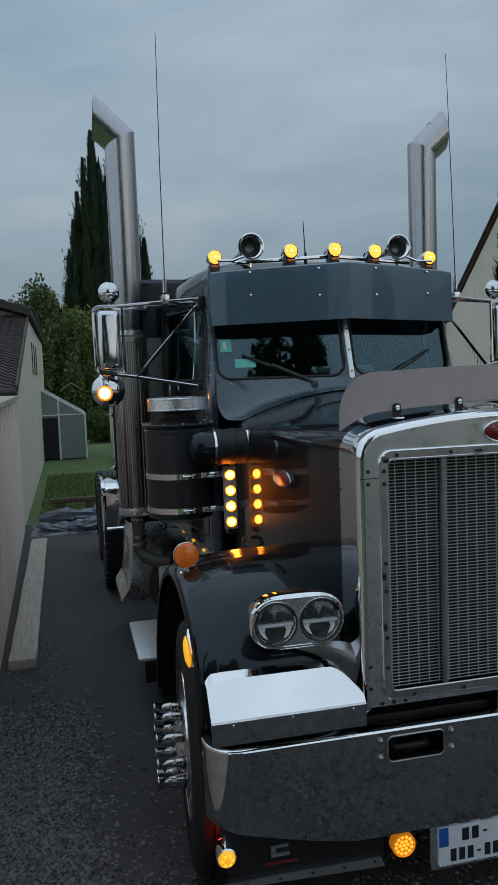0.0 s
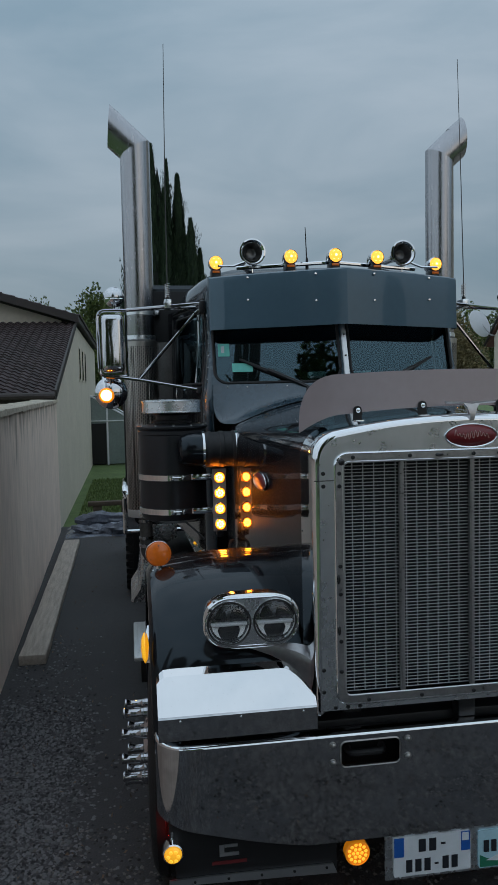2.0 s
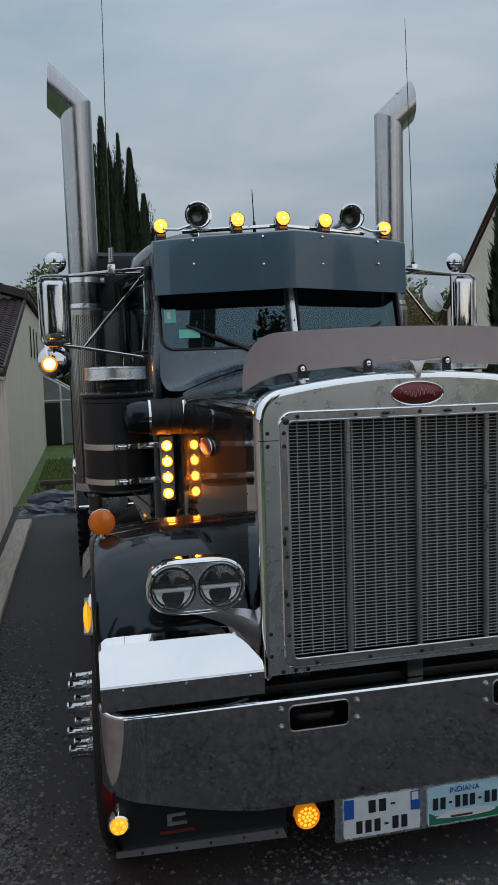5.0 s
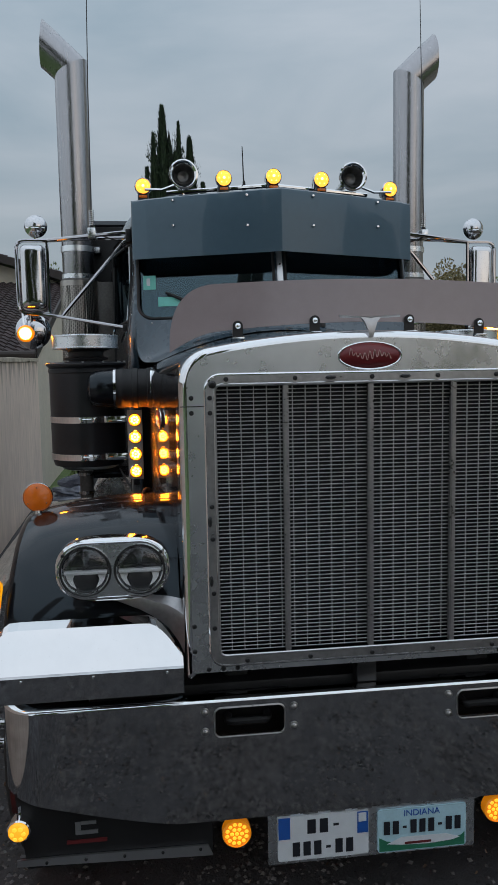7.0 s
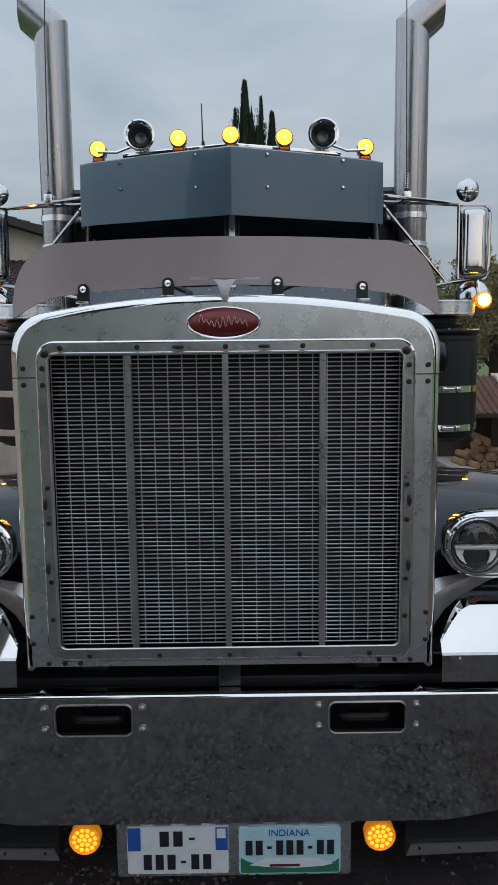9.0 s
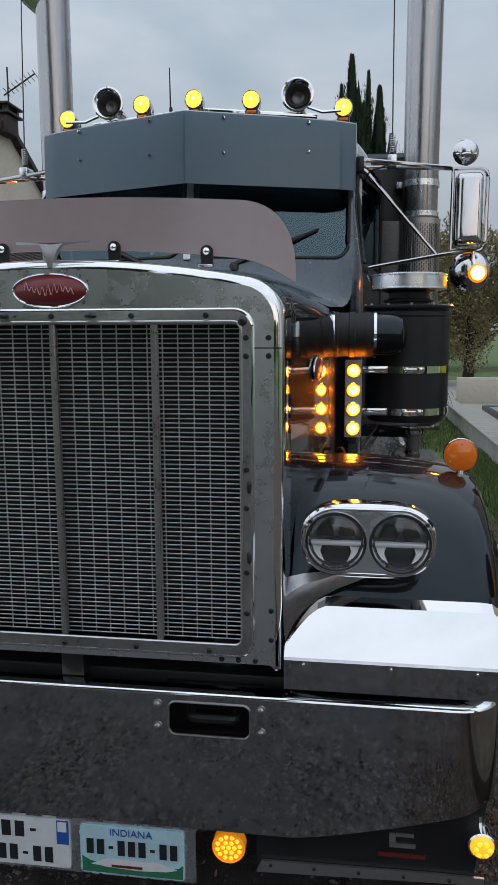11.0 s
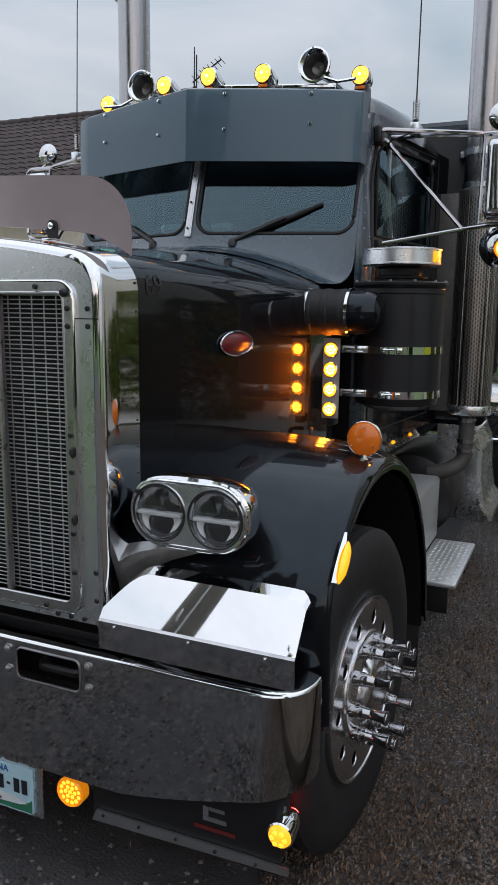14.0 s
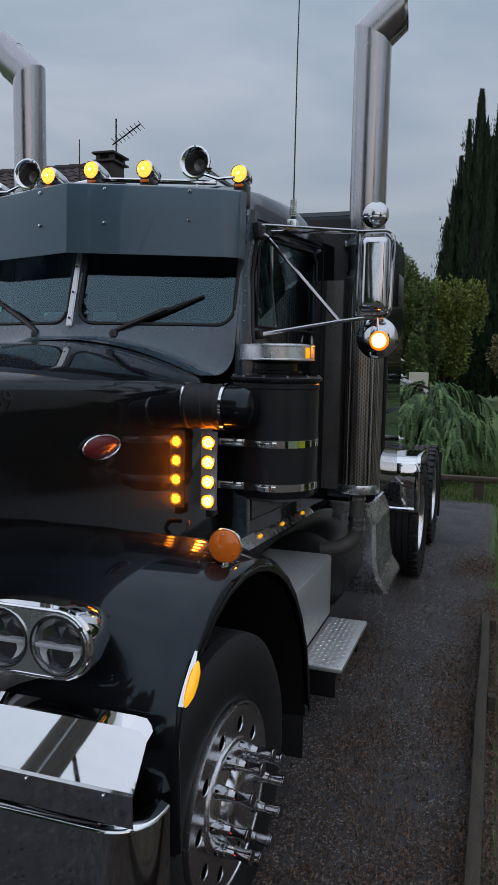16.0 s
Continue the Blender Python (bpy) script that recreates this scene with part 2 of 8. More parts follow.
GLASS = bpy.data.materials.new("tinted_glass")
GLASS.use_nodes = True
gn, gl = GLASS.node_tree.nodes, GLASS.node_tree.links
gn.clear()
def pane_gloss(nodes, links, base, gain):
    """Share of mirrored light: a base that grows towards grazing view, the same on both faces of a pane."""
    lw, pw, ma = nodes.new("ShaderNodeLayerWeight"), nodes.new("ShaderNodeMath"), nodes.new("ShaderNodeMath")
    lw.inputs["Blend"].default_value = 0.5
    pw.operation, pw.inputs[1].default_value = "POWER", 4.0
    ma.operation, ma.inputs[1].default_value, ma.inputs[2].default_value = "MULTIPLY_ADD", gain, base
    links.new(lw.outputs["Facing"], pw.inputs[0])
    links.new(pw.outputs[0], ma.inputs[0])
    return ma.outputs[0]


g_out, g_mix = gn.new("ShaderNodeOutputMaterial"), gn.new("ShaderNodeMixShader")
g_tr, g_gl = gn.new("ShaderNodeBsdfTransparent"), gn.new("ShaderNodeBsdfGlossy")
g_tr.inputs[0].default_value = (0.42, 0.47, 0.48, 1)
g_gl.inputs["Roughness"].default_value = 0.015
g_gl.inputs["Color"].default_value = (0.62, 0.88, 1.0, 1)
gl.new(pane_gloss(gn, gl, 0.085, 0.8), g_mix.inputs[0])
gl.new(g_tr.outputs[0], g_mix.inputs[1])
gl.new(g_gl.outputs[0], g_mix.inputs[2])
gl.new(g_mix.outputs[0], g_out.inputs[0])
HAZY = mat("greenhouse_pane", (0.20, 0.24, 0.23), 0.25, var=0.15, scale=3)

CREAM = mat("cream_render", (0.62, 0.565, 0.475), 0.9, var=0.10, scale=1.5, bump=0.2, bump_scale=90)
CONCRETE = mat("concrete", (0.42, 0.41, 0.38), 0.9, var=0.22, scale=4, bump=0.3, bump_scale=60)
TILE = mat("roof_tile", (0.046, 0.032, 0.032), 0.75, var=0.3, scale=3, per_piece=0.3, bump=0.2, bump_scale=60)
TILE_RED = mat("roof_tile_red", (0.13, 0.062, 0.045), 0.8, var=0.3, scale=3, per_piece=0.3, bump=0.2, bump_scale=60)
WOOD = mat("weathered_wood", (0.44, 0.385, 0.33), 0.85, var=0.35, scale=4, bump=0.4, bump_scale=30, stretch=(10, 1, 10))
BROWNWOOD = mat("dark_timber", (0.085, 0.062, 0.045), 0.85, var=0.35, scale=4, bump=0.4, bump_scale=30)
FASCIA = mat("fascia_paint", (0.035, 0.027, 0.025), 0.6, var=0.2, scale=5)
TARP = mat("grey_tarp", (0.14, 0.155, 0.195), 0.14, var=0.6, scale=5, bump=0.3, bump_scale=14)
BARK = mat("bark", (0.05, 0.038, 0.03), 0.9, var=0.4, scale=10, bump=0.6, bump_scale=30)
ASPHALT = mat("asphalt", (0.058, 0.0565, 0.059), 0.78, var=0.42, scale=1.1, rvar=0.2, bump=0.75, bump_scale=85)
LAWN = mat("lawn", (0.10, 0.15, 0.05), 0.9, var=0.35, scale=1.2, bump=0.6, bump_scale=60)
SOIL = mat("soil", (0.085, 0.065, 0.05), 0.95, var=0.4, scale=3, bump=0.8, bump_scale=50)
PAVER = mat("terrace_paving", (0.36, 0.34, 0.31), 0.85, var=0.15, scale=3, bump=0.2, bump_scale=40)
CYPRESS_LEAF = leaf_mat("cypress_leaf", (0.012, 0.022, 0.014), (0.042, 0.068, 0.034))
OAK_LEAF = leaf_mat("oak_leaf", (0.045, 0.072, 0.028), (0.16, 0.20, 0.062))
OLIVE_LEAF = leaf_mat("olive_leaf", (0.14, 0.122, 0.062), (0.35, 0.295, 0.15))
GOLD_LEAF = leaf_mat("turning_leaf", (0.07, 0.11, 0.025), (0.27, 0.29, 0.07))
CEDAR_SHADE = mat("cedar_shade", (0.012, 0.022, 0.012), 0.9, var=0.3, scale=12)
CEDAR_LEAF = leaf_mat("cedar_leaf", (0.022, 0.055, 0.022), (0.20, 0.32, 0.125))
HEDGE_LEAF = leaf_mat("hedge_leaf", (0.05, 0.085, 0.015), (0.15, 0.19, 0.035))
GRASS = leaf_mat("grass_blade", (0.085, 0.13, 0.040), (0.19, 0.25, 0.09))
DRY = leaf_mat("dry_leaf", (0.045, 0.032, 0.023), (0.25, 0.168, 0.115))
GRIT = leaf_mat("pale_grit", (0.07, 0.066, 0.068), (0.30, 0.285, 0.28), 0.9)
DARK_GRIT = leaf_mat("dark_grit", (0.028, 0.026, 0.026), (0.205, 0.192, 0.184), 0.9)
STONE = leaf_mat("gravel_stone", (0.03, 0.03, 0.033), (0.22, 0.22, 0.228), 0.85)


# ---- mesh helpers ----
def part(name, bm, material, parent=None, label="", smooth=35, tri=True):
    """Links a bmesh as one mesh object under its parent."""
    me = bpy.data.meshes.new(name)
    bmesh.ops.recalc_face_normals(bm, faces=bm.faces)
    bm.to_mesh(me)
    bm.free()
    me.materials.append(material)
    if smooth:
        me.shade_smooth()
        me.set_sharp_from_angle(angle=radians(smooth))
    ob = new(name, me)
    ob.parent = parent
    if label:
        tagged(ob, label)
    return ob


def share(ob, m, parent=None):
    """Another object on the same mesh."""
    c = bpy.data.objects.new(ob.name.split(".")[0], ob.data)
    scene.collection.objects.link(c)
    c.parent, c.matrix_basis = parent or ob.parent, m
    return c


def thing(name, label, category, at=(0, 0, 0), group="", kind=""):
    ob = new(name)
    ob.location = at
    ob.empty_display_size = 0.1
    return tagged(ob, label, category, group, kind)


def box(x0, x1, y0, y1, z0, z1, bevel=0.0, bm=None, seg=2):
    bm = bm or bmesh.new()
    made = bmesh.ops.create_cube(bm, size=1, matrix=Matrix.Translation(((x0 + x1) / 2, (y0 + y1) / 2, (z0 + z1) / 2)) @ Matrix.Diagonal((abs(x1 - x0), abs(y1 - y0), abs(z1 - z0), 1)))
    if bevel:
        edges = {e for v in made["verts"] for e in v.link_edges}
        bmesh.ops.bevel(bm, geom=list(edges), offset=bevel, segments=seg, affect="EDGES", profile=0.5)
    return bm


def lathe(profile, at=(0, 0, 0), axis="z", n=32, bm=None, turn=None):
    """A body of revolution; profile: rows of radius, height along the axis."""
    bm = bm or bmesh.new()
    base = {"z": Matrix.Identity(4), "y": Matrix.Rotation(radians(-90), 4, "X"), "x": Matrix.Rotation(radians(90), 4, "Y")}[axis]
    m = Matrix.Translation(at) @ (turn or base)
    rings = []
    for r, h in profile:
        if r < 1e-5:
            rings.append([bm.verts.new(m @ Vector((0, 0, h)))])
        else:
            rings.append([bm.verts.new(m @ Vector((r * math.cos(2 * math.pi * k / n), r * math.sin(2 * math.pi * k / n), h))) for k in range(n)])
    for a, b in zip(rings, rings[1:]):
        if len(a) == 1 and len(b) == 1:
            continue
        for k in range(n):
            j = (k + 1) % n
            if len(a) == 1:
                bm.faces.new((a[0], b[j], b[k]))
            elif len(b) == 1:
                bm.faces.new((a[k], a[j], b[0]))
            else:
                bm.faces.new((a[k], a[j], b[j], b[k]))
    return bm


def tube(points, r, n=10, bm=None, closed=False, cap=True):
    """A round bar along a line of points."""
    bm = bm or bmesh.new()
    pts = [Vector(p) for p in points]
    rings, up = [], Vector((0.123, 0.347, 0.93)).normalized()
    for i, p in enumerate(pts):
        a = pts[i - 1] if i or closed else p
        b = pts[(i + 1) % len(pts)] if i + 1 < len(pts) or closed else p
        d = (b - a).normalized()
        u = (up - d * up.dot(d)).normalized()
        w = d.cross(u)
        rad = r[i] if isinstance(r, (list, tuple)) else r
        rings.append([bm.verts.new(p + rad * (math.cos(2 * math.pi * k / n) * u + math.sin(2 * math.pi * k / n) * w)) for k in range(n)])
    pairs = list(zip(rings, rings[1:])) + ([(rings[-1], rings[0])] if closed else [])
    for a, b in pairs:
        for k in range(n):
            bm.faces.new((a[k], a[(k + 1) % n], b[(k + 1) % n], b[k]))
    if cap and not closed:
        bm.faces.new(rings[0][::-1])
        bm.faces.new(rings[-1])
    return bm


def bend(points, radius=0.05, steps=5):
    """Rounds the corners of a line of points."""
    pts = [Vector(p) for p in points]
    out = [pts[0]]
    for a, b, c in zip(pts, pts[1:], pts[2:]):
        ra = min(radius, (b - a).length * 0.45)
        rc = min(radius, (c - b).length * 0.45)
        p, q = b + (a - b).normalized() * ra, b + (c - b).normalized() * rc
        for k in range(steps + 1):
            t = k / steps
            out.append((1 - t) ** 2 * p + 2 * t * (1 - t) * b + t * t * q)
    out.append(pts[-1])
    return out


def loft(sections, bm=None, close=False, cap=False):
    """A skin over sections that have the same number of points."""
    bm = bm or bmesh.new()
    rows = [[bm.verts.new(p) for p in s] for s in sections]
    for a, b in zip(rows, rows[1:]):
        for k in range(len(a) if close else len(a) - 1):
            j = (k + 1) % len(a)
            bm.faces.new((a[k], a[j], b[j], b[k]))
    if cap:
        bm.faces.new(rows[0][::-1])
        bm.faces.new(rows[-1])
    return bm


def thicken(bm, t):
    bmesh.ops.recalc_face_normals(bm, faces=bm.faces)
    bmesh.ops.solidify(bm, geom=bm.faces[:], thickness=t)
    return bm


def prism(outline, y0, y1, bevel=0.0, plane="xz"):
    """A flat plate with the given outline, between two planes."""
    bm = bmesh.new()
    lift = {"xz": lambda a, b, c: (a, c, b), "xy": lambda a, b, c: (a, b, c), "yz": lambda a, b, c: (c, a, b)}[plane]
    lo = [bm.verts.new(lift(a, b, y0)) for a, b in outline]
    hi = [bm.verts.new(lift(a, b, y1)) for a, b in outline]
    bm.faces.new(lo)
    bm.faces.new(hi[::-1])
    for k in range(len(lo)):
        j = (k + 1) % len(lo)
        bm.faces.new((lo[j], lo[k], hi[k], hi[j]))
    if bevel:
        bmesh.ops.recalc_face_normals(bm, faces=bm.faces)
        edges = [e for e in bm.edges if e.calc_face_angle(0) > 0.6]
        bmesh.ops.bevel(bm, geom=edges, offset=bevel, segments=2, affect="EDGES")
    return bm


def rounded(x0, x1, z0, z1, r, n=6, rt=None):
    """A rounded rectangle; rt: another radius for the upper corners."""
    rt = r if rt is None else rt
    out = []
    for cx, cz, a0, rr in ((x1 - r, z0 + r, -90, r), (x1 - rt, z1 - rt, 0, rt), (x0 + rt, z1 - rt, 90, rt), (x0 + r, z0 + r, 180, r)):
        out += [(cx + rr * math.cos(radians(a0 + 90 * k / n)), cz + rr * math.sin(radians(a0 + 90 * k / n))) for k in range(n + 1)]
    return out


def pierced(outer, holes, y0, y1):
    """A plate in the xz plane with holes through it."""
    cu = bpy.data.curves.new("outline", "CURVE")
    cu.dimensions, cu.fill_mode, cu.extrude = "2D", "BOTH", abs(y1 - y0) / 2
    for loop in (outer, *holes):
        sp = cu.splines.new("POLY")
        sp.points.add(len(loop) - 1)
        for p, (a, b) in zip(sp.points, loop):
            p.co = (a, b, 0, 1)
        sp.use_cyclic_u = True
    ob = bpy.data.objects.new("outline", cu)
    scene.collection.objects.link(ob)
    me = bpy.data.meshes.new_from_object(ob.evaluated_get(bpy.context.evaluated_depsgraph_get()))
    bm = bmesh.new()
    bm.from_mesh(me)
    bpy.data.objects.remove(ob)
    bpy.data.meshes.remove(me)
    bpy.data.curves.remove(cu)
    for v in bm.verts:
        v.co = Vector((v.co.x, (y0 + y1) / 2 + v.co.z, v.co.y))
    bmesh.ops.remove_doubles(bm, verts=bm.verts, dist=1e-5)
    return bm


def bolt(name, at, r, parent, material, axis="y", h=0.006):
    return part(name, lathe([(r, 0), (r, -h * 0.5), (r * 0.75, -h * 0.9), (0, -h)], at, axis, 10), material, parent)


def letters(text, size, at, material, parent, name="lettering", depth=0.001):
    """Writing that faces the viewer in front of the truck."""
    cu = bpy.data.curves.new("text", "FONT")
    cu.body, cu.size, cu.align_x, cu.extrude = text, size, "CENTER", depth
    ob = bpy.data.objects.new("text", cu)
    scene.collection.objects.link(ob)
    me = bpy.data.meshes.new_from_object(ob.evaluated_get(bpy.context.evaluated_depsgraph_get()))
    bpy.data.objects.remove(ob)
    bm = bmesh.new()
    bm.from_mesh(me)
    bpy.data.meshes.remove(me)
    bm.transform(pose(*at, 90, 0, 0))
    return part(name, bm, material, parent, smooth=0)


# ---- the truck ----
truck = thing("truck", "glossy black long-nosed truck with chrome bumper and lit amber lamps", "truck")
truck.rotation_euler.z = -0.0045
T = truck


def build_grille():
    z0, hw = 0.85, 0.592

    def outline(grow, top, r, rb):
        """Outer edge of the shell with a crowned top; the same number of points for each."""
        w, b, out = hw + grow, z0 - grow, []
        arc = lambda cx, cz, rr, a0, a1, n: [(cx + rr * math.cos(radians(a0 + (a1 - a0) * k / n)), cz + rr * math.sin(radians(a0 + (a1 - a0) * k / n))) for k in range(n + 1)]
        sh = top - 0.045
        out += arc(w - rb, b + rb, rb, -90, 0, 4)
        out += arc(w - r, sh - r, r, 0, 82, 10)
        crown = [(w - r + r * math.cos(radians(82))) * (1 - 2 * k / 17) for k in range(1, 17)]
        x_end, z_end = crown[0], sh - r + r * math.sin(radians(82))
        out += [(x, z_end + (top - z_end) * (1 - (abs(x) / (w - r + r * math.cos(radians(82)))) ** 2)) for x in crown]
        out += arc(-w + r, sh - r, r, 98, 180, 10)
        out += arc(-w + rb, b + rb, rb, 180, 270, 4)
        return out

    shell = thing_part("grille_shell")
    o1 = outline(-0.024, 1.904, 0.09, 0.01)
    hole = rounded(-0.494, 0.496, 0.923, 1.786, 0.045)
    face = pierced(o1, [hole], 0.010, 0.016)
    rows = [[(x, y, z) for x, z in outline(g, 1.928 + g, 0.11, 0.01)] for g, y in ((-0.024, 0.010), (-0.012, 0.012), (-0.003, 0.022), (0.0, 0.036), (0.0, 0.10), (0.004, 0.185), (-0.004, 0.188))]
    part("shell_rim", loft(rows, close=False), CHROME, shell, "polished chrome surround edge", 50)
    part("shell_face", face, STEEL, shell, "brushed stainless face plate", 30)
    # seams between the crown and the two side plates
    for s in (-1, 1):
        part("seam", box(s * 0.502, s * 0.588, 0.0075, 0.0095, 1.703, 1.706), SATIN, shell)
    # inner frame, in four rounded bars
    frame_bm = pierced(rounded(-0.512, 0.514, 0.899, 1.797, 0.045), [rounded(-0.484, 0.486, 0.93, 1.768, 0.02)], -0.002, 0.0095)
    frame = part("grille_frame", frame_bm, FRAME, T, "dull aluminium frame with rivets", 30)
    part("outer_bead", tube([(x, 0.004, z) for x, z in rounded(-0.512, 0.514, 0.899, 1.797, 0.045)], 0.0065, 8, closed=True), CHROME, frame)
    part("inner_bead", tube([(x, 0.0, z) for x, z in rounded(-0.485, 0.487, 0.929, 1.769, 0.02)], 0.0045, 8, closed=True), ALU, frame)
    first = bolt("rivet", (0, 0, 0), 0.0075, shell, SATIN, h=0.006)
    spots = [(s * 0.500, z) for s in (-1, 1) for z in (1.73, 1.685, 1.40, 1.30, 1.13, 1.02)]
    spots += [(x, 1.785) for x in (-0.45, -0.24, 0.0, 0.21, 0.40)] + [(x, 0.911) for x in (-0.40, -0.2, 0.0, 0.2, 0.40)]
    spots += [(s * x, z) for s in (-1, 1) for x, z in ((0.555, 1.73), (0.555, 1.685), (0.562, 1.025), (0.562, 0.945), (0.52, 0.885), (0.475, 0.885), (0.43, 0.885))]
    first.location = (spots[0][0], -0.002, spots[0][1])
    for x, z in spots[1:]:
        share(first, Matrix.Translation((x, -0.002 if abs(x) < 0.53 and z > 0.9 else 0.010, z)))
    # small spring clips on the frame
    clip = part("clip", lathe([(0.009, 0), (0.011, -0.004), (0.006, -0.012), (0, -0.013)], (0, 0, 0), "y", 8), SATIN, shell)
    clip.matrix_basis = pose(-0.13, -0.002, 1.785) @ Matrix.Diagonal((1.6, 1, 0.6, 1))
    for x, z, u, v in ((0.105, 1.785, 1.6, 0.6), (-0.507, 1.355, 0.6, 1.6), (0.507, 1.355, 0.6, 1.6), (0.507, 1.17, 0.6, 1.6), (-0.507, 1.17, 0.6, 1.6), (0.492, 1.77, 1.1, 1.1), (-0.492, 1.77, 1.1, 1.1)):
        share(clip, pose(x, -0.003, z) @ Matrix.Diagonal((u, 1, v, 1)))
    # woven wire: flat slats with uprights behind them
    grille = part("grille", prism(rounded(-0.486, 0.488, 0.928, 1.77, 0.01), 0.16, 0.164), MATT, T, "dark radiator behind bright wire mesh", 0)
    slat = part("slat", box(-0.484, 0.486, -0.0018, 0.0018, -0.00155, 0.00155, 0.0006, seg=1), MESHGREY, grille, smooth=0)
    n = 70
    slat.location = (0, 0.026, 0.936)
    for k in range(1, n):
        share(slat, Matrix.Translation((0, 0.026, 0.936 + (1.764 - 0.936) * k / (n - 1))))
    rod = part("rod", box(-0.0014, 0.0014, -0.0014, 0.0014, -0.418, 0.418), MESHGREY, grille, smooth=0)
    xs = [-0.484 + 0.0402 * k for k in range(25)]
    rod.location = (xs[0], 0.0305, 1.35)
    for x in xs[1:]:
        share(rod, Matrix.Translation((x, 0.0305, 1.35)))
    for x in (-0.268, -0.002, 0.265):
        part("grille_bar", prism(rounded(x - 0.0085, x + 0.0085, 0.929, 1.767, 0.0075, 4), 0.000, 0.022, 0.004), BARSTEEL, T)
    # oval badge with a script of plain strokes
    badge = part("badge", lathe([(0, 0), (0.93, 0), (0.96, -0.003), (0.93, -0.006), (0, -0.008)], (0, 0, 0), "y", 48), RED, T, "red enamel oval badge with bright rim")
    badge.matrix_basis = pose(-0.004, 0.010, 1.849) @ Matrix.Diagonal((0.099, 1, 0.041, 1))
    ring = [(0.099 * math.cos(a), 0, 0.041 * math.sin(a)) for a in np.linspace(0, 2 * math.pi, 49)[:-1]]
    rim = part("rim", tube(ring, 0.0028, 6, closed=True), CHROME, badge)
    rim.matrix_parent_inverse = badge.matrix_basis.inverted()
    rim.location = (-0.004, 0.006, 1.849)
    line = [(-0.066 + 0.0022 * k, 0, 0.004 + 0.010 * math.sin(k * 0.92) + (0.013 if k < 7 else 0.008 * math.sin(k * 0.31)) * math.sin(k * 0.46)) for k in range(61)]
    stroke = part("stroke", tube(line, 0.0012, 5), SCRIPT, badge, "pale unreadable script")
    stroke.matrix_parent_inverse = badge.matrix_basis.inverted()
    stroke.location = (-0.004, 0.0005, 1.847)
    # winged ornament on the crown
    orn = part("ornament", loft([[(x, 0.006 + abs(x) * 0.10, 1.966 + abs(x) * 0.05), (x, 0.020 + abs(x) * 0.1 + 0.035 * (1 - abs(x) / 0.1), 1.969 + abs(x) * 0.05), (x, 0.012 + abs(x) * 0.1, 1.961 + abs(x) * 0.05)] for x in np.linspace(-0.095, 0.095, 13)], close=True, cap=True), FRAME, T, "winged dull metal bonnet ornament")
    part("ornament_foot", loft([[(-w, y, z), (w, y, z), (w * 0.8, y + d, z), (-w * 0.8, y + d, z)] for w, y, z, d in ((0.006, 0.004, 1.905, 0.01), (0.010, 0.002, 1.925, 0.02), (0.020, 0.006, 1.952, 0.03), (0.032, 0.010, 1.966, 0.03))], close=True, cap=True), FRAME, T)
    # bug shield
    up = lambda x: 2.091 - 0.011 * (x / 0.44) ** 2 if abs(x) < 0.44 else 1.868 + 0.212 * max(0.0, 1 - ((abs(x) - 0.44) / 0.172) ** 2.6) ** (1 / 2.6)
    dn = lambda x: 1.956 - 0.024 * (x / 0.46) ** 2 if abs(x) < 0.46 else 1.932 - 0.064 * ((abs(x) - 0.46) / 0.152) ** 1.6
    rows = []
    for x in 0.612 * np.sin(np.linspace(-math.pi / 2, math.pi / 2, 49)):
        rows.append([(x, 0.084 + ((dn(x) + (up(x) - dn(x)) * k / 4) - 1.94) * 0.12 + 0.05 * (x / 0.6) ** 2, dn(x) + (up(x) - dn(x)) * k / 4) for k in range(5)])
    bm = thicken(loft(rows), 0.005)
    part("bug_shield", bm, SHIELD, T, "smoked mauve plastic bug shield", 40)
    for x in (-0.40, -0.16, 0.145, 0.385):
        yb, zb = 0.080 + 0.05 * (x / 0.6) ** 2, 1.957 - 0.10 * x * x
        bracket = part("shield_bracket", prism(rounded(x - 0.016, x + 0.016, zb - 0.03, zb + 0.022, 0.003, 4, 0.015), yb - 0.006, yb), SATIN, T)
        part("knob", lathe([(0.004, 0.0), (0.009, -0.003), (0.009, -0.008), (0.005, -0.012), (0, -0.013)], (x, yb - 0.006, zb + 0.006), "y", 12), CHROME, bracket)
        part("foot", box(x - 0.018, x + 0.018, yb - 0.03, yb + 0.004, zb - 0.034, zb - 0.028, 0.002), CHROME, bracket)


def thing_part(name, label=""):
    """A part of the truck that groups its own pieces."""
    ob = new(name)
    ob.parent = truck
    ob.empty_display_size = 0.05
    return tagged(ob, label) if label else ob


build_grille()


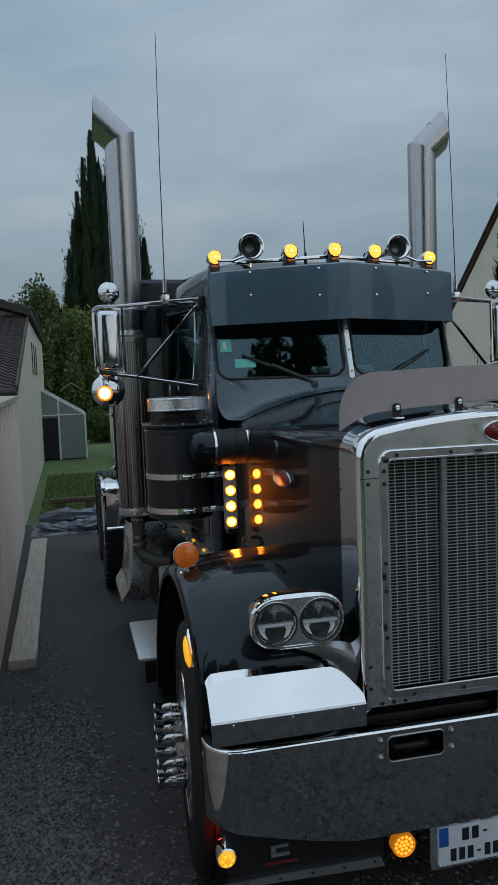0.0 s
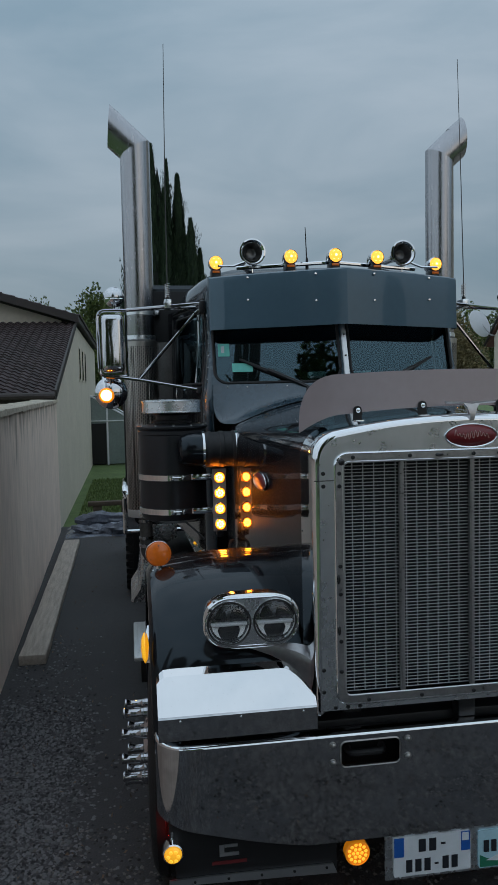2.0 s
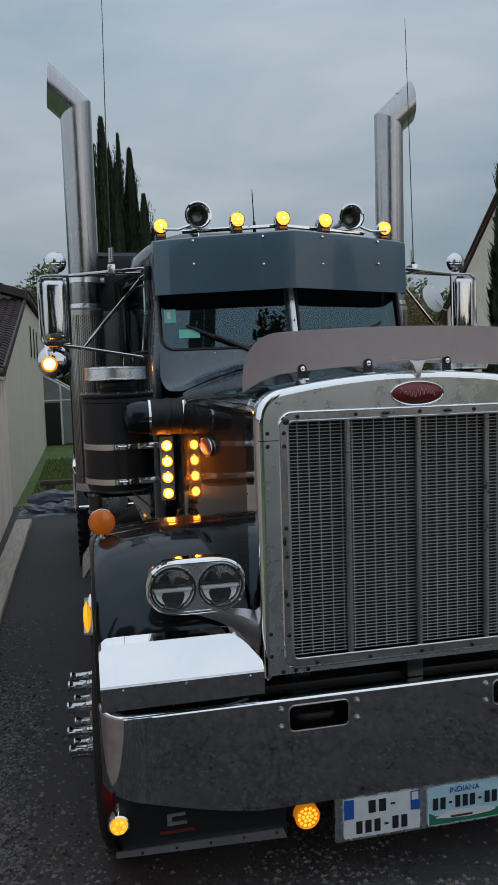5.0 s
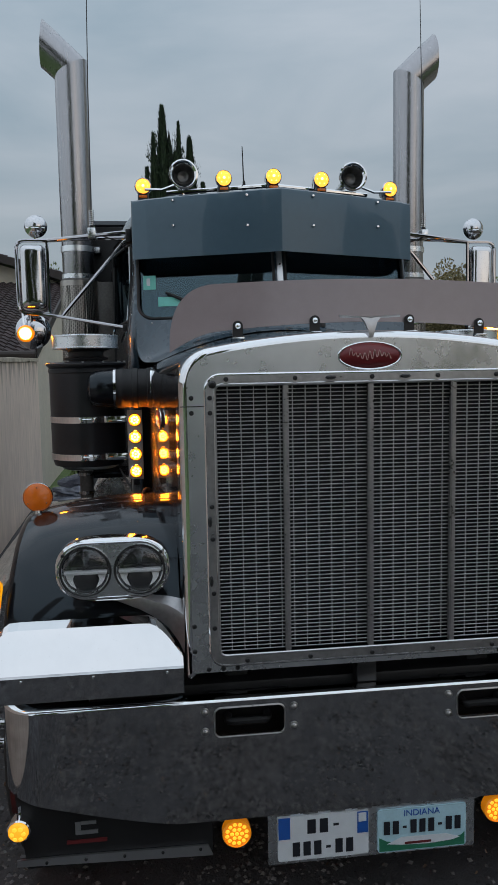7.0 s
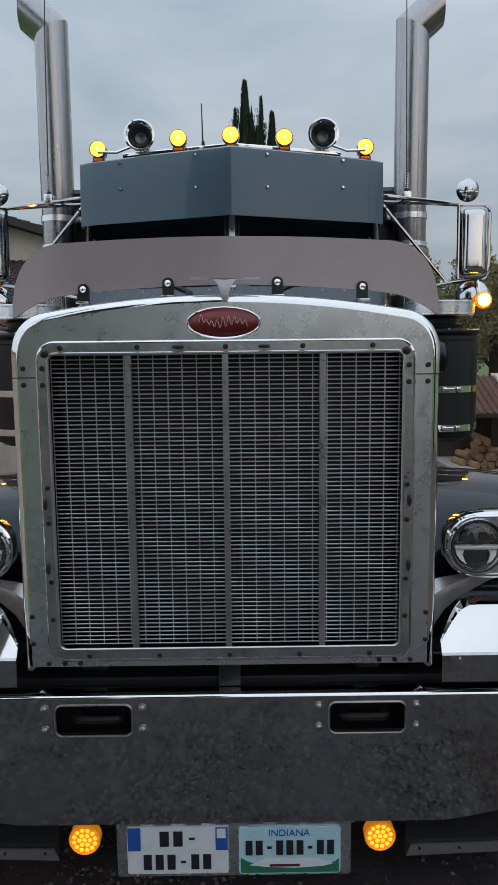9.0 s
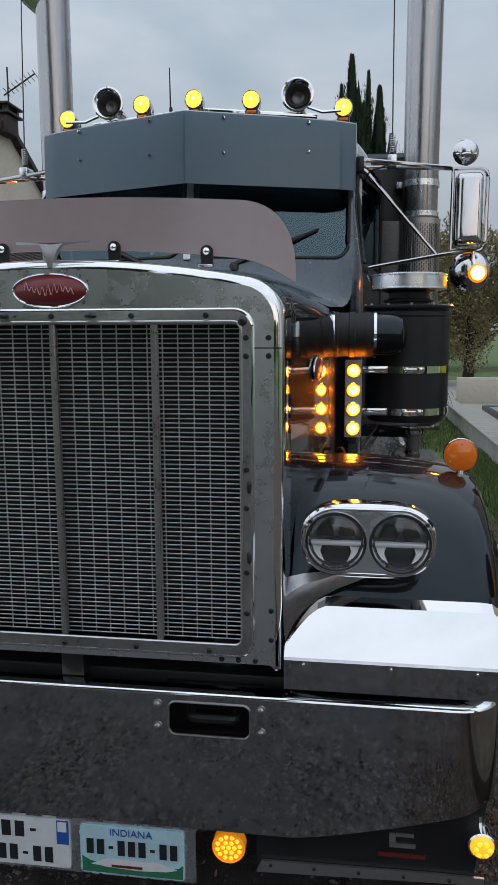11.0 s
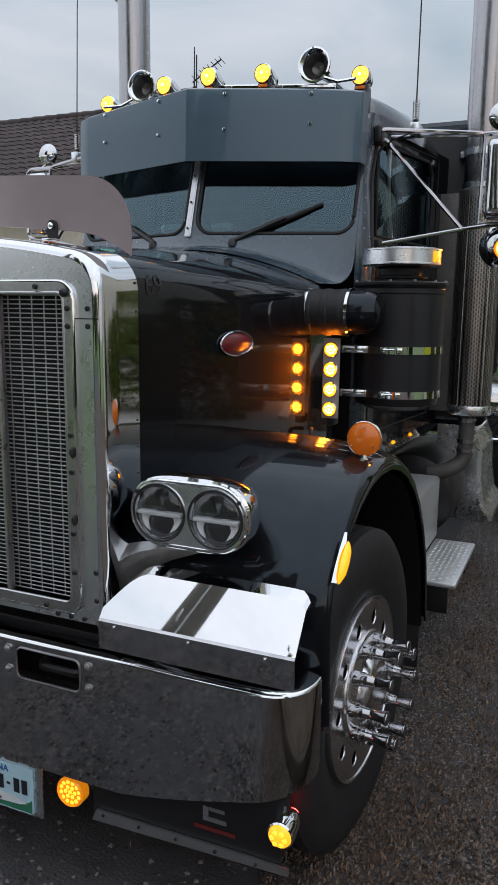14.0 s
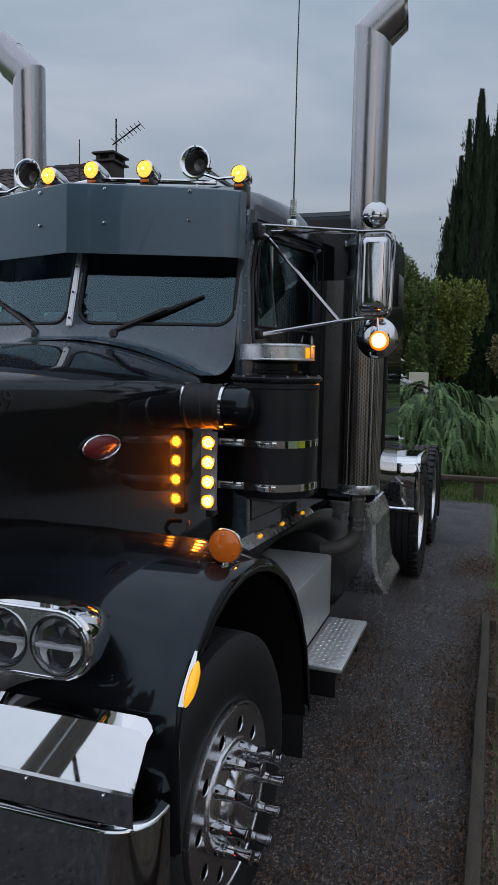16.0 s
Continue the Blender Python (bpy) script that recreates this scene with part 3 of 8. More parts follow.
def build_hood():
    def section(y, hw, top, sh, bottom):
        pts = [(hw, y, bottom), (hw, y, (bottom + sh) / 2), (hw, y, sh - 0.11), (hw - 0.003, y, sh - 0.07), (hw - 0.014, y, sh - 0.035), (hw - 0.036, y, sh - 0.008), (hw - 0.07, y, sh + 0.012)]
        x1, z1 = hw - 0.07, sh + 0.012
        for k in range(1, 9):
            x = x1 * (1 - k / 8)
            pts.append((x, y, z1 + (top - z1) * (1 - (x / x1) ** 2)))
        return pts + [(-a, b, c) for a, b, c in pts[-2::-1]]

    rows = [section(y, hw, top, sh, b) for y, hw, top, sh, b in ((0.178, 0.588, 1.922, 1.868, 0.95), (0.25, 0.594, 1.926, 1.868, 0.97), (0.5, 0.615, 1.940, 1.862, 1.0), (0.8, 0.641, 1.957, 1.856, 1.0), (1.1, 0.664, 1.972, 1.850, 1.0), (1.35, 0.680, 1.985, 1.846, 1.0), (1.56, 0.69, 1.995, 1.842, 1.0), (1.70, 0.694, 1.997, 1.840, 1.0))]
    part("hood", loft(rows), BLACK, T, "glossy black bonnet with amber light mirrored in it", 40)
    for s in (-1, 1):
        # oval side badge
        b = part("side_badge", lathe([(0, 0), (0.93, 0.0), (1, 0.004), (0.95, 0.008), (0, 0.010)], (0, 0, 0), "x", 36), RED, T, "red oval badge with bright rim")
        by = 0.80 if s < 0 else 0.735
        b.matrix_basis = pose(s * (0.6405 - 0.084 * (0.80 - by)), by, 1.618, 0, 0, s * -5 + (0 if s > 0 else 180)) @ Matrix.Diagonal((1, 0.108, 0.040, 1))
        r = part("badge_rim", tube([(0, 0.108 * math.cos(a), 0.040 * math.sin(a)) for a in np.linspace(0, 2 * math.pi, 41)[:-1]], 0.0035, 6, closed=True), CHROME, b)
        r.matrix_parent_inverse = b.matrix_basis.inverted()
        r.matrix_basis = pose(s * (0.6475 - 0.084 * (0.80 - by)), by, 1.618, 0, 0, s * -5)
        # hood latch and rivet row along the shell
        for k in range(12):
            part("rivet", lathe([(0.004, 0), (0.003, 0.003), (0, 0.004)], (s * 0.594, 0.174, 1.80 - 0.075 * k), "x", 6, turn=Matrix.Rotation(radians(90 * s), 4, "Y")), SATIN, T)
        part("latch", tube(bend([(s * 0.70, 1.36, 1.24), (s * 0.72, 1.30, 1.25), (s * 0.73, 1.28, 1.22), (s * 0.70, 1.27, 1.20)], 0.015), 0.009, 6), RUBBER, T)
    # cowl between hood and screen: a scooped panel that sweeps down at its ends
    def cowl_foot(x):
        ax = abs(x)
        z = 1.998 - 0.141 * (min(ax, 0.64) / 0.62) ** 2
        return z if ax < 0.695 else z + 0.10 * (1 - math.sqrt(max(0.0, 1 - ((ax - 0.695) / 0.0505) ** 2)))

    rows = []
    for k in range(7):
        u, row = k / 6, []
        for x in 0.745 * np.sin(np.linspace(-math.pi / 2, math.pi / 2, 61)):
            ax = abs(x)
            end = max(0.0, (ax - 0.60) / 0.145)
            y0, y1 = 1.505 + 0.10 * ax + 0.165 * end ** 2, 1.570 + 0.285 * ax
            z0 = cowl_foot(x)
            z1 = 2.068
            row.append((x, y0 + (y1 - y0) * u ** 0.55, z0 + (z1 - z0) * u ** 1.25))
        rows.append(row)
    part("cowl", loft(rows), COWL, T, "dark grey cowl panel with a row of rivets", 80)
    for k in range(13):
        x = -0.66 + 0.11 * k
        bolt("cowl_rivet", (x, 1.567 + 0.285 * abs(x), 2.052), 0.005, T, ALU)
    for x in (-0.33, -0.13, 0.13, 0.33):
        part("washer_jet", lathe([(0.012, 0), (0.012, 0.016), (0.007, 0.024), (0, 0.025)], (x, 1.562 + 0.285 * abs(x), 2.012), "z", 10), SATIN, T)


build_hood()
numerals = letters("69", 0.085, (0, 0, 0), SATIN, T, "side_numerals", 0.0008)
for v in numerals.data.vertices:
    y, z = 0.272 + v.co.x, 1.768 + v.co.z
    drop = 0.003 * min(1.0, max(0.0, (z - 1.758) / 0.04)) + 0.011 * max(0.0, (z - 1.798) / 0.035)
    v.co = (0.5957 + 0.084 * (y - 0.27) - drop + 0.0016 - v.co.y * 0.3, y, z)


def build_cab():
    # the screen is a shallow V of two flat panes
    def screen(x, z):
        return 1.596 + 0.285 * abs(x) + (z - 2.07) * 0.30

    def on_screen(bm, shift=0.0):
        for v in bm.verts:
            v.co.y += screen(v.co.x, v.co.z) + shift
        return bm

    cab = thing_part("cab", "glossy black cab with split screen")
    for s in (-1, 1):
        x0, x1 = (0.012, 0.743) if s > 0 else (-0.743, -0.012)
        inner = rounded(min(s * 0.03, s * 0.728), max(s * 0.03, s * 0.724), 2.076, 2.50, 0.075)
        part("screen_surround", on_screen(pierced([(x0, 2.060), (x1, 2.060), (x1, 2.60), (x0, 2.60)], [inner], -0.018, 0.018)), COWL, cab, smooth=30)
        seal = tube([(x, screen(x, z) - 0.018, z) for x, z in inner], 0.009, 6, closed=True)
        part("screen_seal", seal, RUBBER, cab)
        pane = on_screen(prism(rounded(min(s * 0.026, s * 0.732), max(s * 0.026, s * 0.728), 2.072, 2.504, 0.075), -0.003, 0.003))
        p = part("screen_pane", pane, GLASS, cab, "dark tinted screen glass", 0)
        p.visible_shadow = False
        # wiper
        arm = tube([(s * 0.215, screen(0.215, 2.05) - 0.03, 2.043), (s * 0.265, screen(0.265, 2.08) - 0.035, 2.070), (s * 0.43, screen(0.43, 2.15) - 0.035, 2.148)], 0.0125, 6)
        w = part("wiper", arm, SATIN, T, "black wiper arm and blade at rest")
        part("blade", tube([(s * 0.30, screen(0.30, 2.09) - 0.018, 2.085), (s * 0.44, screen(0.44, 2.15) - 0.020, 2.145), (s * 0.583, screen(0.583, 2.212) - 0.018, 2.212)], [0.008, 0.013, 0.007], 6), RUBBER, w)
        part("pivot", lathe([(0.022, 0), (0.022, 0.02), (0.012, 0.035), (0, 0.036)], (s * 0.21, screen(0.21, 2.03) - 0.035, 2.015), "z", 12), SATIN, w)
    part("screen_post", on_screen(prism([(-0.016, 2.06), (0.016, 2.06), (0.013, 2.52), (-0.013, 2.52)], -0.038, -0.012, 0.004)), ALU, cab, "bright metal centre post")
    for z in (2.10, 2.22, 2.34):
        bolt("post_screw", (0, screen(0, z) - 0.038, z), 0.005, cab, SATIN)

    # side walls with a door window each, roof and back
    for s in (-1, 1):
        def side_x(y, z):
            return s * (0.766 + 0.06 * min(1, max(0, (y - 1.76) / 0.9)) + 0.055 * max(0, (y - 2.16) / 0.66) ** 1.3 - 0.050 * min(1, max(0, (z - 1.98) / 0.35)) * (1 - min(1, max(0, (y - 2.1) / 0.5))))

        win = [(1.96, 2.08), (2.72, 2.08), (2.72, 2.46), (2.65, 2.52), (2.13, 2.52), (2.07, 2.47)]
        bm = pierced([(1.868, 1.075), (3.02, 1.075), (3.02, 2.60), (2.038, 2.60), (2.023, 2.55), (1.875, 2.06)], [win], -0.02, 0.02)
        bmesh.ops.bisect_plane(bm, geom=bm.verts[:] + bm.edges[:] + bm.faces[:], plane_co=(0, 0, 2.33), plane_no=(0, 0, 1))
        bmesh.ops.bisect_plane(bm, geom=bm.verts[:] + bm.edges[:] + bm.faces[:], plane_co=(0, 0, 1.98), plane_no=(0, 0, 1))
        for v in bm.verts:
            a, b, c = v.co
            v.co = (side_x(a, c) + b, a, c)
        part("cab_side", bm, BLACK, cab, smooth=40)
        bm = prism(win, -0.004, 0.004)
        for v in bm.verts:
            a, b, c = v.co
            v.co = (side_x(a, c) + b, a, c)
        post = []
        for z in (1.00, 1.60, 1.98, 2.06, 2.15, 2.25, 2.33, 2.42, 2.50, 2.58, 2.63):
            y = screen(0.738, max(z, 2.06)) - 0.012
            end = side_x(y + 0.085, z) + s * 0.0225
            row = [(s * 0.730, y + 0.03, z)]
            for k in range(9):
                a = k * math.pi / 16
                row.append((s * 0.738 + (end - s * 0.738) * math.sin(a), y + 0.085 * (1 - math.cos(a)), z))
            post.append(row + [(end - s * 0.02, y + 0.086, z)])
        part("corner_post", loft(post), COWL, cab, smooth=50)
        for z in (2.10, 2.17, 2.24, 2.31, 2.38):
            y = screen(0.738, z) - 0.012 + 0.085 * (1 - math.cos(0.8))
            part("post_rivet", lathe([(0.005, 0), (0.004, 0.003), (0, 0.004)], (s * 0.738 + (side_x(y, z) + s * 0.0225 - s * 0.738) * math.sin(0.8), y, z), "y", 8, turn=Matrix.Rotation(radians(180 - s * 40), 4, "Z")), ALU, cab)
        g = part("side_glass", bm, GLASS, cab, "tinted door window", 0)
        g.visible_shadow = False
        part("vent_bar", tube([(side_x(2.22, z) + s * 0.012, 2.22, z) for z in (2.08, 2.3, 2.52)], 0.009, 6), ALU, cab)
        part("window_seal", tube([(side_x(a, b) + s * 0.02, a, b) for a, b in win], 0.008, 6, closed=True), RUBBER, cab)
        door_line = [(1.888, 1.15), (2.820, 1.15), (2.820, 2.54), (2.780, 2.575), (2.090, 2.575), (2.055, 2.555), (2.025, 2.50), (1.973, 2.33), (1.893, 2.06), (1.888, 1.98)]
        part("door_seam", tube([(side_x(a, b) + s * 0.021, a, b) for a, b in door_line], 0.006, 5, closed=True), RUBBER, cab)
        # chrome door edge beading along the pillar
        bead = [(1.904, 1.70), (1.904, 1.98), (1.910, 2.06), (1.989, 2.33), (2.040, 2.49), (2.066, 2.54), (2.100, 2.558), (2.760, 2.558)]
        part("pillar_bead", tube([(side_x(a, b) + s * 0.021, a, b) for a, b in bead], 0.006, 6), SATIN, cab)
        hd = part("door_handle", lathe([(0.03, 0), (0.032, 0.006), (0.02, 0.012), (0, 0.014)], (0, 0, 0), "x", 16), CHROME, cab, "chrome door handle")
        hd.matrix_basis = pose(s * 0.895, 2.61, 2.02, 0, 0, 0 if s > 0 else 180) @ Matrix.Diagonal((1, 0.7, 1.4, 1))
    rows = []
    for y, v, top, hw in ((1.73, 0.30, 2.63, 0.748), (1.80, 0.28, 2.70, 0.754), (1.95, 0.18, 2.765, 0.764), (2.12, 0.06, 2.795, 0.776), (2.35, 0, 2.815, 0.838), (2.62, 0, 2.825, 0.884), (2.91, 0, 2.79, 0.904), (3.02, 0, 2.72, 0.905)):
        rows.append([(x, y + v * abs(x), top - (top - 2.575) * (abs(x) / hw) ** (6 if y < 2 else 9)) for x in hw * np.sin(np.linspace(-math.pi / 2, math.pi / 2, 25))])
    part("roof", loft(rows), BLACK, cab, "black rounded cab roof", 60)
    part("cab_back", box(-0.80, 0.80, 3.00, 3.03, 1.0, 2.70), MATT, cab)
    part("cab_floor", box(-0.78, 0.78, 1.90, 3.00, 1.28, 1.32), DARKGLASS_IN, cab)
    part("firewall", box(-0.737, 0.737, 1.86, 1.89, 1.0, 2.02), DARKGLASS_IN, cab)
    rows = [[(x, y + 0.26 * abs(x), z) for x in np.linspace(-0.74, 0.74, 9)] for y, z in ((1.64, 2.05), (1.76, 2.07), (1.95, 2.05), (2.00, 1.98), (2.00, 1.7))]
    part("dashboard", loft(rows), DARKGLASS_IN, cab, "dark dashboard", 40)
    for s in (-1, 1):
        seat = part("seat", box(s * 0.18, s * 0.66, 2.41, 2.86, 1.55, 1.72, 0.05), DARKGLASS_IN, cab, "dark upholstered seat")
        part("backrest", box(s * 0.18, s * 0.66, 2.82, 2.96, 1.70, 2.38, 0.05), DARKGLASS_IN, seat)
    part("steering_wheel", tube([(-0.40 + 0.23 * math.cos(a), 2.16 + 0.13 * math.sin(a), 2.04 + 0.19 * math.sin(a)) for a in np.linspace(0, 2 * math.pi, 29)[:-1]], 0.014, 6, closed=True), DARKGLASS_IN, cab)
    for x, w in ((-0.15, 0.055), (0.12, 0.055)):
        dash_item = part("dash_ornament", box(x - w, x + w, 1.665, 1.705, 2.092, 2.132, 0.012), PALE_TEAL, T, "small pale object lying on the dashboard")
        part("paper", box(x - w * 0.8, x + w * 0.7, 1.659, 1.663, 2.094, 2.106), WHITE, dash_item)
    # papers stuck inside the glass
    for x0, x1, z0, z1 in ((-0.70, -0.635, 2.232, 2.307), (-0.625, -0.51, 2.140, 2.190)):
        part("sticker", on_screen(prism([(x0, z0), (x1, z0), (x1, z1), (x0, z1)], -0.0062, -0.0042)), TEAL, T, "teal paper sticker on the screen", 0)
    part("sticker_print", on_screen(prism([(-0.683, 2.252), (-0.665, 2.252), (-0.665, 2.292), (-0.683, 2.292)], -0.0082, -0.0064)), PLATE_WHITE, T, smooth=0)

    # drop visor: two flat plates in a V, with returns at the sides
    def visor_y(x, z):
        return 1.548 + 0.288 * abs(x) + 0.03 * (z - 2.38)

    rows = []
    ends = [0.004, 0.4, 0.668, 0.672, 0.69, 0.71, 0.73, 0.745, 0.750, 0.752, 0.753]
    for z, d in ((2.392, 0.0), (2.46, 0.0), (2.56, 0.0), (2.672, 0.0), (2.700, 0.004), (2.709, 0.02), (2.712, 0.10)):
        row = []
        for x in [-q for q in ends[::-1]] + ends:
            ax = abs(x)
            y = visor_y(min(ax, 0.745), z)
            if ax > 0.672:
                y += 0.018 * (min(ax, 0.745) / 0.073 - 0.672 / 0.073) ** 1.4
            if ax > 0.745:
                y += {0.750: 0.008, 0.752: 0.03, 0.753: 0.085}[ax]
            zz = z - 0.012 * min(ax, 0.735) / 0.735 - (0.014 * (ax / 0.735) ** 2 if z > 2.5 else 0) * (1 if z > 2.6 else 0.3)
            row.append((x, y + (d if ax < 0.7451 else min(d, 0.01)), zz))
        rows.append(row)
    visor = part("visor", thicken(loft(rows), 0.004), SLATE, T, "dark slate drop visor in two plates", 20)
    rivet0 = None
    for x, z in ((0.17, 2.526), (0.54, 2.542), (0.17, 2.675), (0.54, 2.668)):
        for s in (-1, 1):
            at = (s * x, visor_y(x, z) - 0.004, z)
            if rivet0 is None:
                rivet0 = bolt("visor_screw", (0, 0, 0), 0.008, visor, CHROME, h=0.008)
                rivet0.location = at
            else:
                share(rivet0, Matrix.Translation(at))

    HORN_MOUTH = mat("horn_mouth", (0.16, 0.155, 0.15), 0.35, 0.8, var=0.2, scale=30)
    # roof lamps and horns
    def lamp(x, y, z):
        a = math.copysign(min(abs(x), 0.7) * 16, x)
        lp = part("roof_lamp", lathe([(0.040, -0.01), (0.045, 0.0), (0.045, 0.02), (0.040, 0.06), (0.028, 0.12), (0.012, 0.17), (0, 0.18)], (0, 0, 0), "y", 20), CHROME, T, "chrome bullet lamp, lit amber")
        lp.matrix_basis = pose(x, y, z, 0, 0, 0)
        part("lens", lathe([(0.0, -0.020), (0.022, -0.018), (0.036, -0.010), (0.0395, 0.0), (0.036, 0.004), (0, 0.005)], (0, 0, 0), "y", 20), AMBER_ON, lp, "lit amber lens").location.y = -0.002
        for k in range(7):
            r, aa = (0, 0) if k == 0 else (0.021, k * math.pi / 3)
            part("diode", lathe([(0.0095, 0), (0.006, -0.005), (0, -0.006)], (r * math.cos(aa), -0.019 + 0.006 * (k > 0), r * math.sin(aa)), "y", 8), AMBER_DOT, lp)
        part("foot", box(-0.03, 0.03, 0.0, 0.09, -0.105 if abs(x) < 0.6 else -0.15, -0.036, 0.01), SATIN, lp)
        part("foot_lens", box(-0.022, 0.022, -0.006, 0.0, -0.060, -0.046, 0.003), ORANGE, lp)

    for x, y, z in ((-0.687, 1.958, 2.793), (-0.2625, 1.818, 2.807), (-0.003, 1.784, 2.811), (0.2625, 1.818, 2.807), (0.687, 1.958, 2.793)):
        lamp(x, y, z)
    for s in (-1, 1):
        h = part("horn", lathe([(0.0, 0.10), (0.030, 0.08), (0.046, 0.045), (0.052, 0.012), (0.060, 0.002), (0.070, -0.006), (0.078, -0.004), (0.079, 0.004), (0.070, 0.012), (0.056, 0.04), (0.042, 0.085), (0.028, 0.16), (0.020, 0.26), (0.017, 0.42), (0.022, 0.46), (0.022, 0.50), (0, 0.50)], (0, 0, 0), "y", 28), CHROME, T, "chrome trumpet air horn with dark mouth")
        h.location = (s * 0.469, 1.935, 2.855)
        part("mouth", lathe([(0.055, 0.0), (0.030, 0.055), (0, 0.07)], (0, 0, 0), "y", 24), HORN_MOUTH, h).location = (0, 0.006, 0)
        part("stand", tube([(0, 0.03, -0.05), (0, 0.03, -0.12)], 0.006, 6), CHROME, h)
        part("pipe", tube([(s * 0.05, 0.0, -0.06), (s * 0.12, 0.0, -0.085), (s * 0.21, -0.03, -0.09)], 0.008, 6), CHROME, h)
    part("roof_aerial", tube([(-0.144, 1.91, 2.72), (-0.144, 1.91, 2.81), (-0.146, 1.91, 2.82), (-0.150, 1.92, 3.00)], [0.012, 0.008, 0.004, 0.0025], 6), RUBBER, T, "short black roof aerial")
    part("roof_rail", tube([(-0.56, 1.985, 2.765), (0, 1.87, 2.785), (0.56, 1.985, 2.765)], 0.012, 8), CHROME, T)

    # sleeper behind the cab
    sl = thing_part("sleeper", "flat-topped black sleeper box")
    rows = []
    for y, k in ((3.06, 0.0), (3.09, 0.03), (4.08, 0.03), (4.13, 0.0)):
        rows.append([(x, y, z) for x, z in rounded(-1.18 - k, 1.18 + k, 1.08 - k, 2.79 + k, 0.05, 6, 0.16)])
    part("shell", loft(rows, close=True, cap=True), BLACK, sl, smooth=40)
    # added matt sheet hides the sky reflection on the glossy front face
    part("front_wall", box(-1.16, 1.16, 3.044, 3.0585, 1.10, 2.77, 0.004), MATT, sl, "matt black sheet added to keep sky reflection off the sleeper front")
    for s in (-1, 1):
        lb = part("work_lamp", box(s * 0.985, s * 1.055, 2.985, 3.04, 2.585, 2.635, 0.006), SATIN, sl, "small boxy work lamp")
        part("lamp_face", box(s * 0.993, s * 1.047, 2.981, 2.984, 2.592, 2.628, 0.001), LAMP_GREY, lb)
        for z in (1.815, 1.36):
            lt = part("door_latch", box(s * 1.21, s * 1.23, 4.06, 4.12, z - 0.02, z + 0.02, 0.006), CHROME, sl, "chrome latch")
            part("pin", tube([(s * 1.22, 4.02, z), (s * 1.25, 4.09, z), (s * 1.22, 4.15, z)], 0.008, 6), CHROME, lt)
        part("sleeper_vent", box(s * 1.208, s * 1.217, 3.76, 4.04, 2.30, 2.52, 0.004), SATIN, sl)
        part("sleeper_seam", box(s * 1.208, s * 1.214, 3.51, 4.06, 1.585, 1.592), RUBBER, sl)


build_cab()


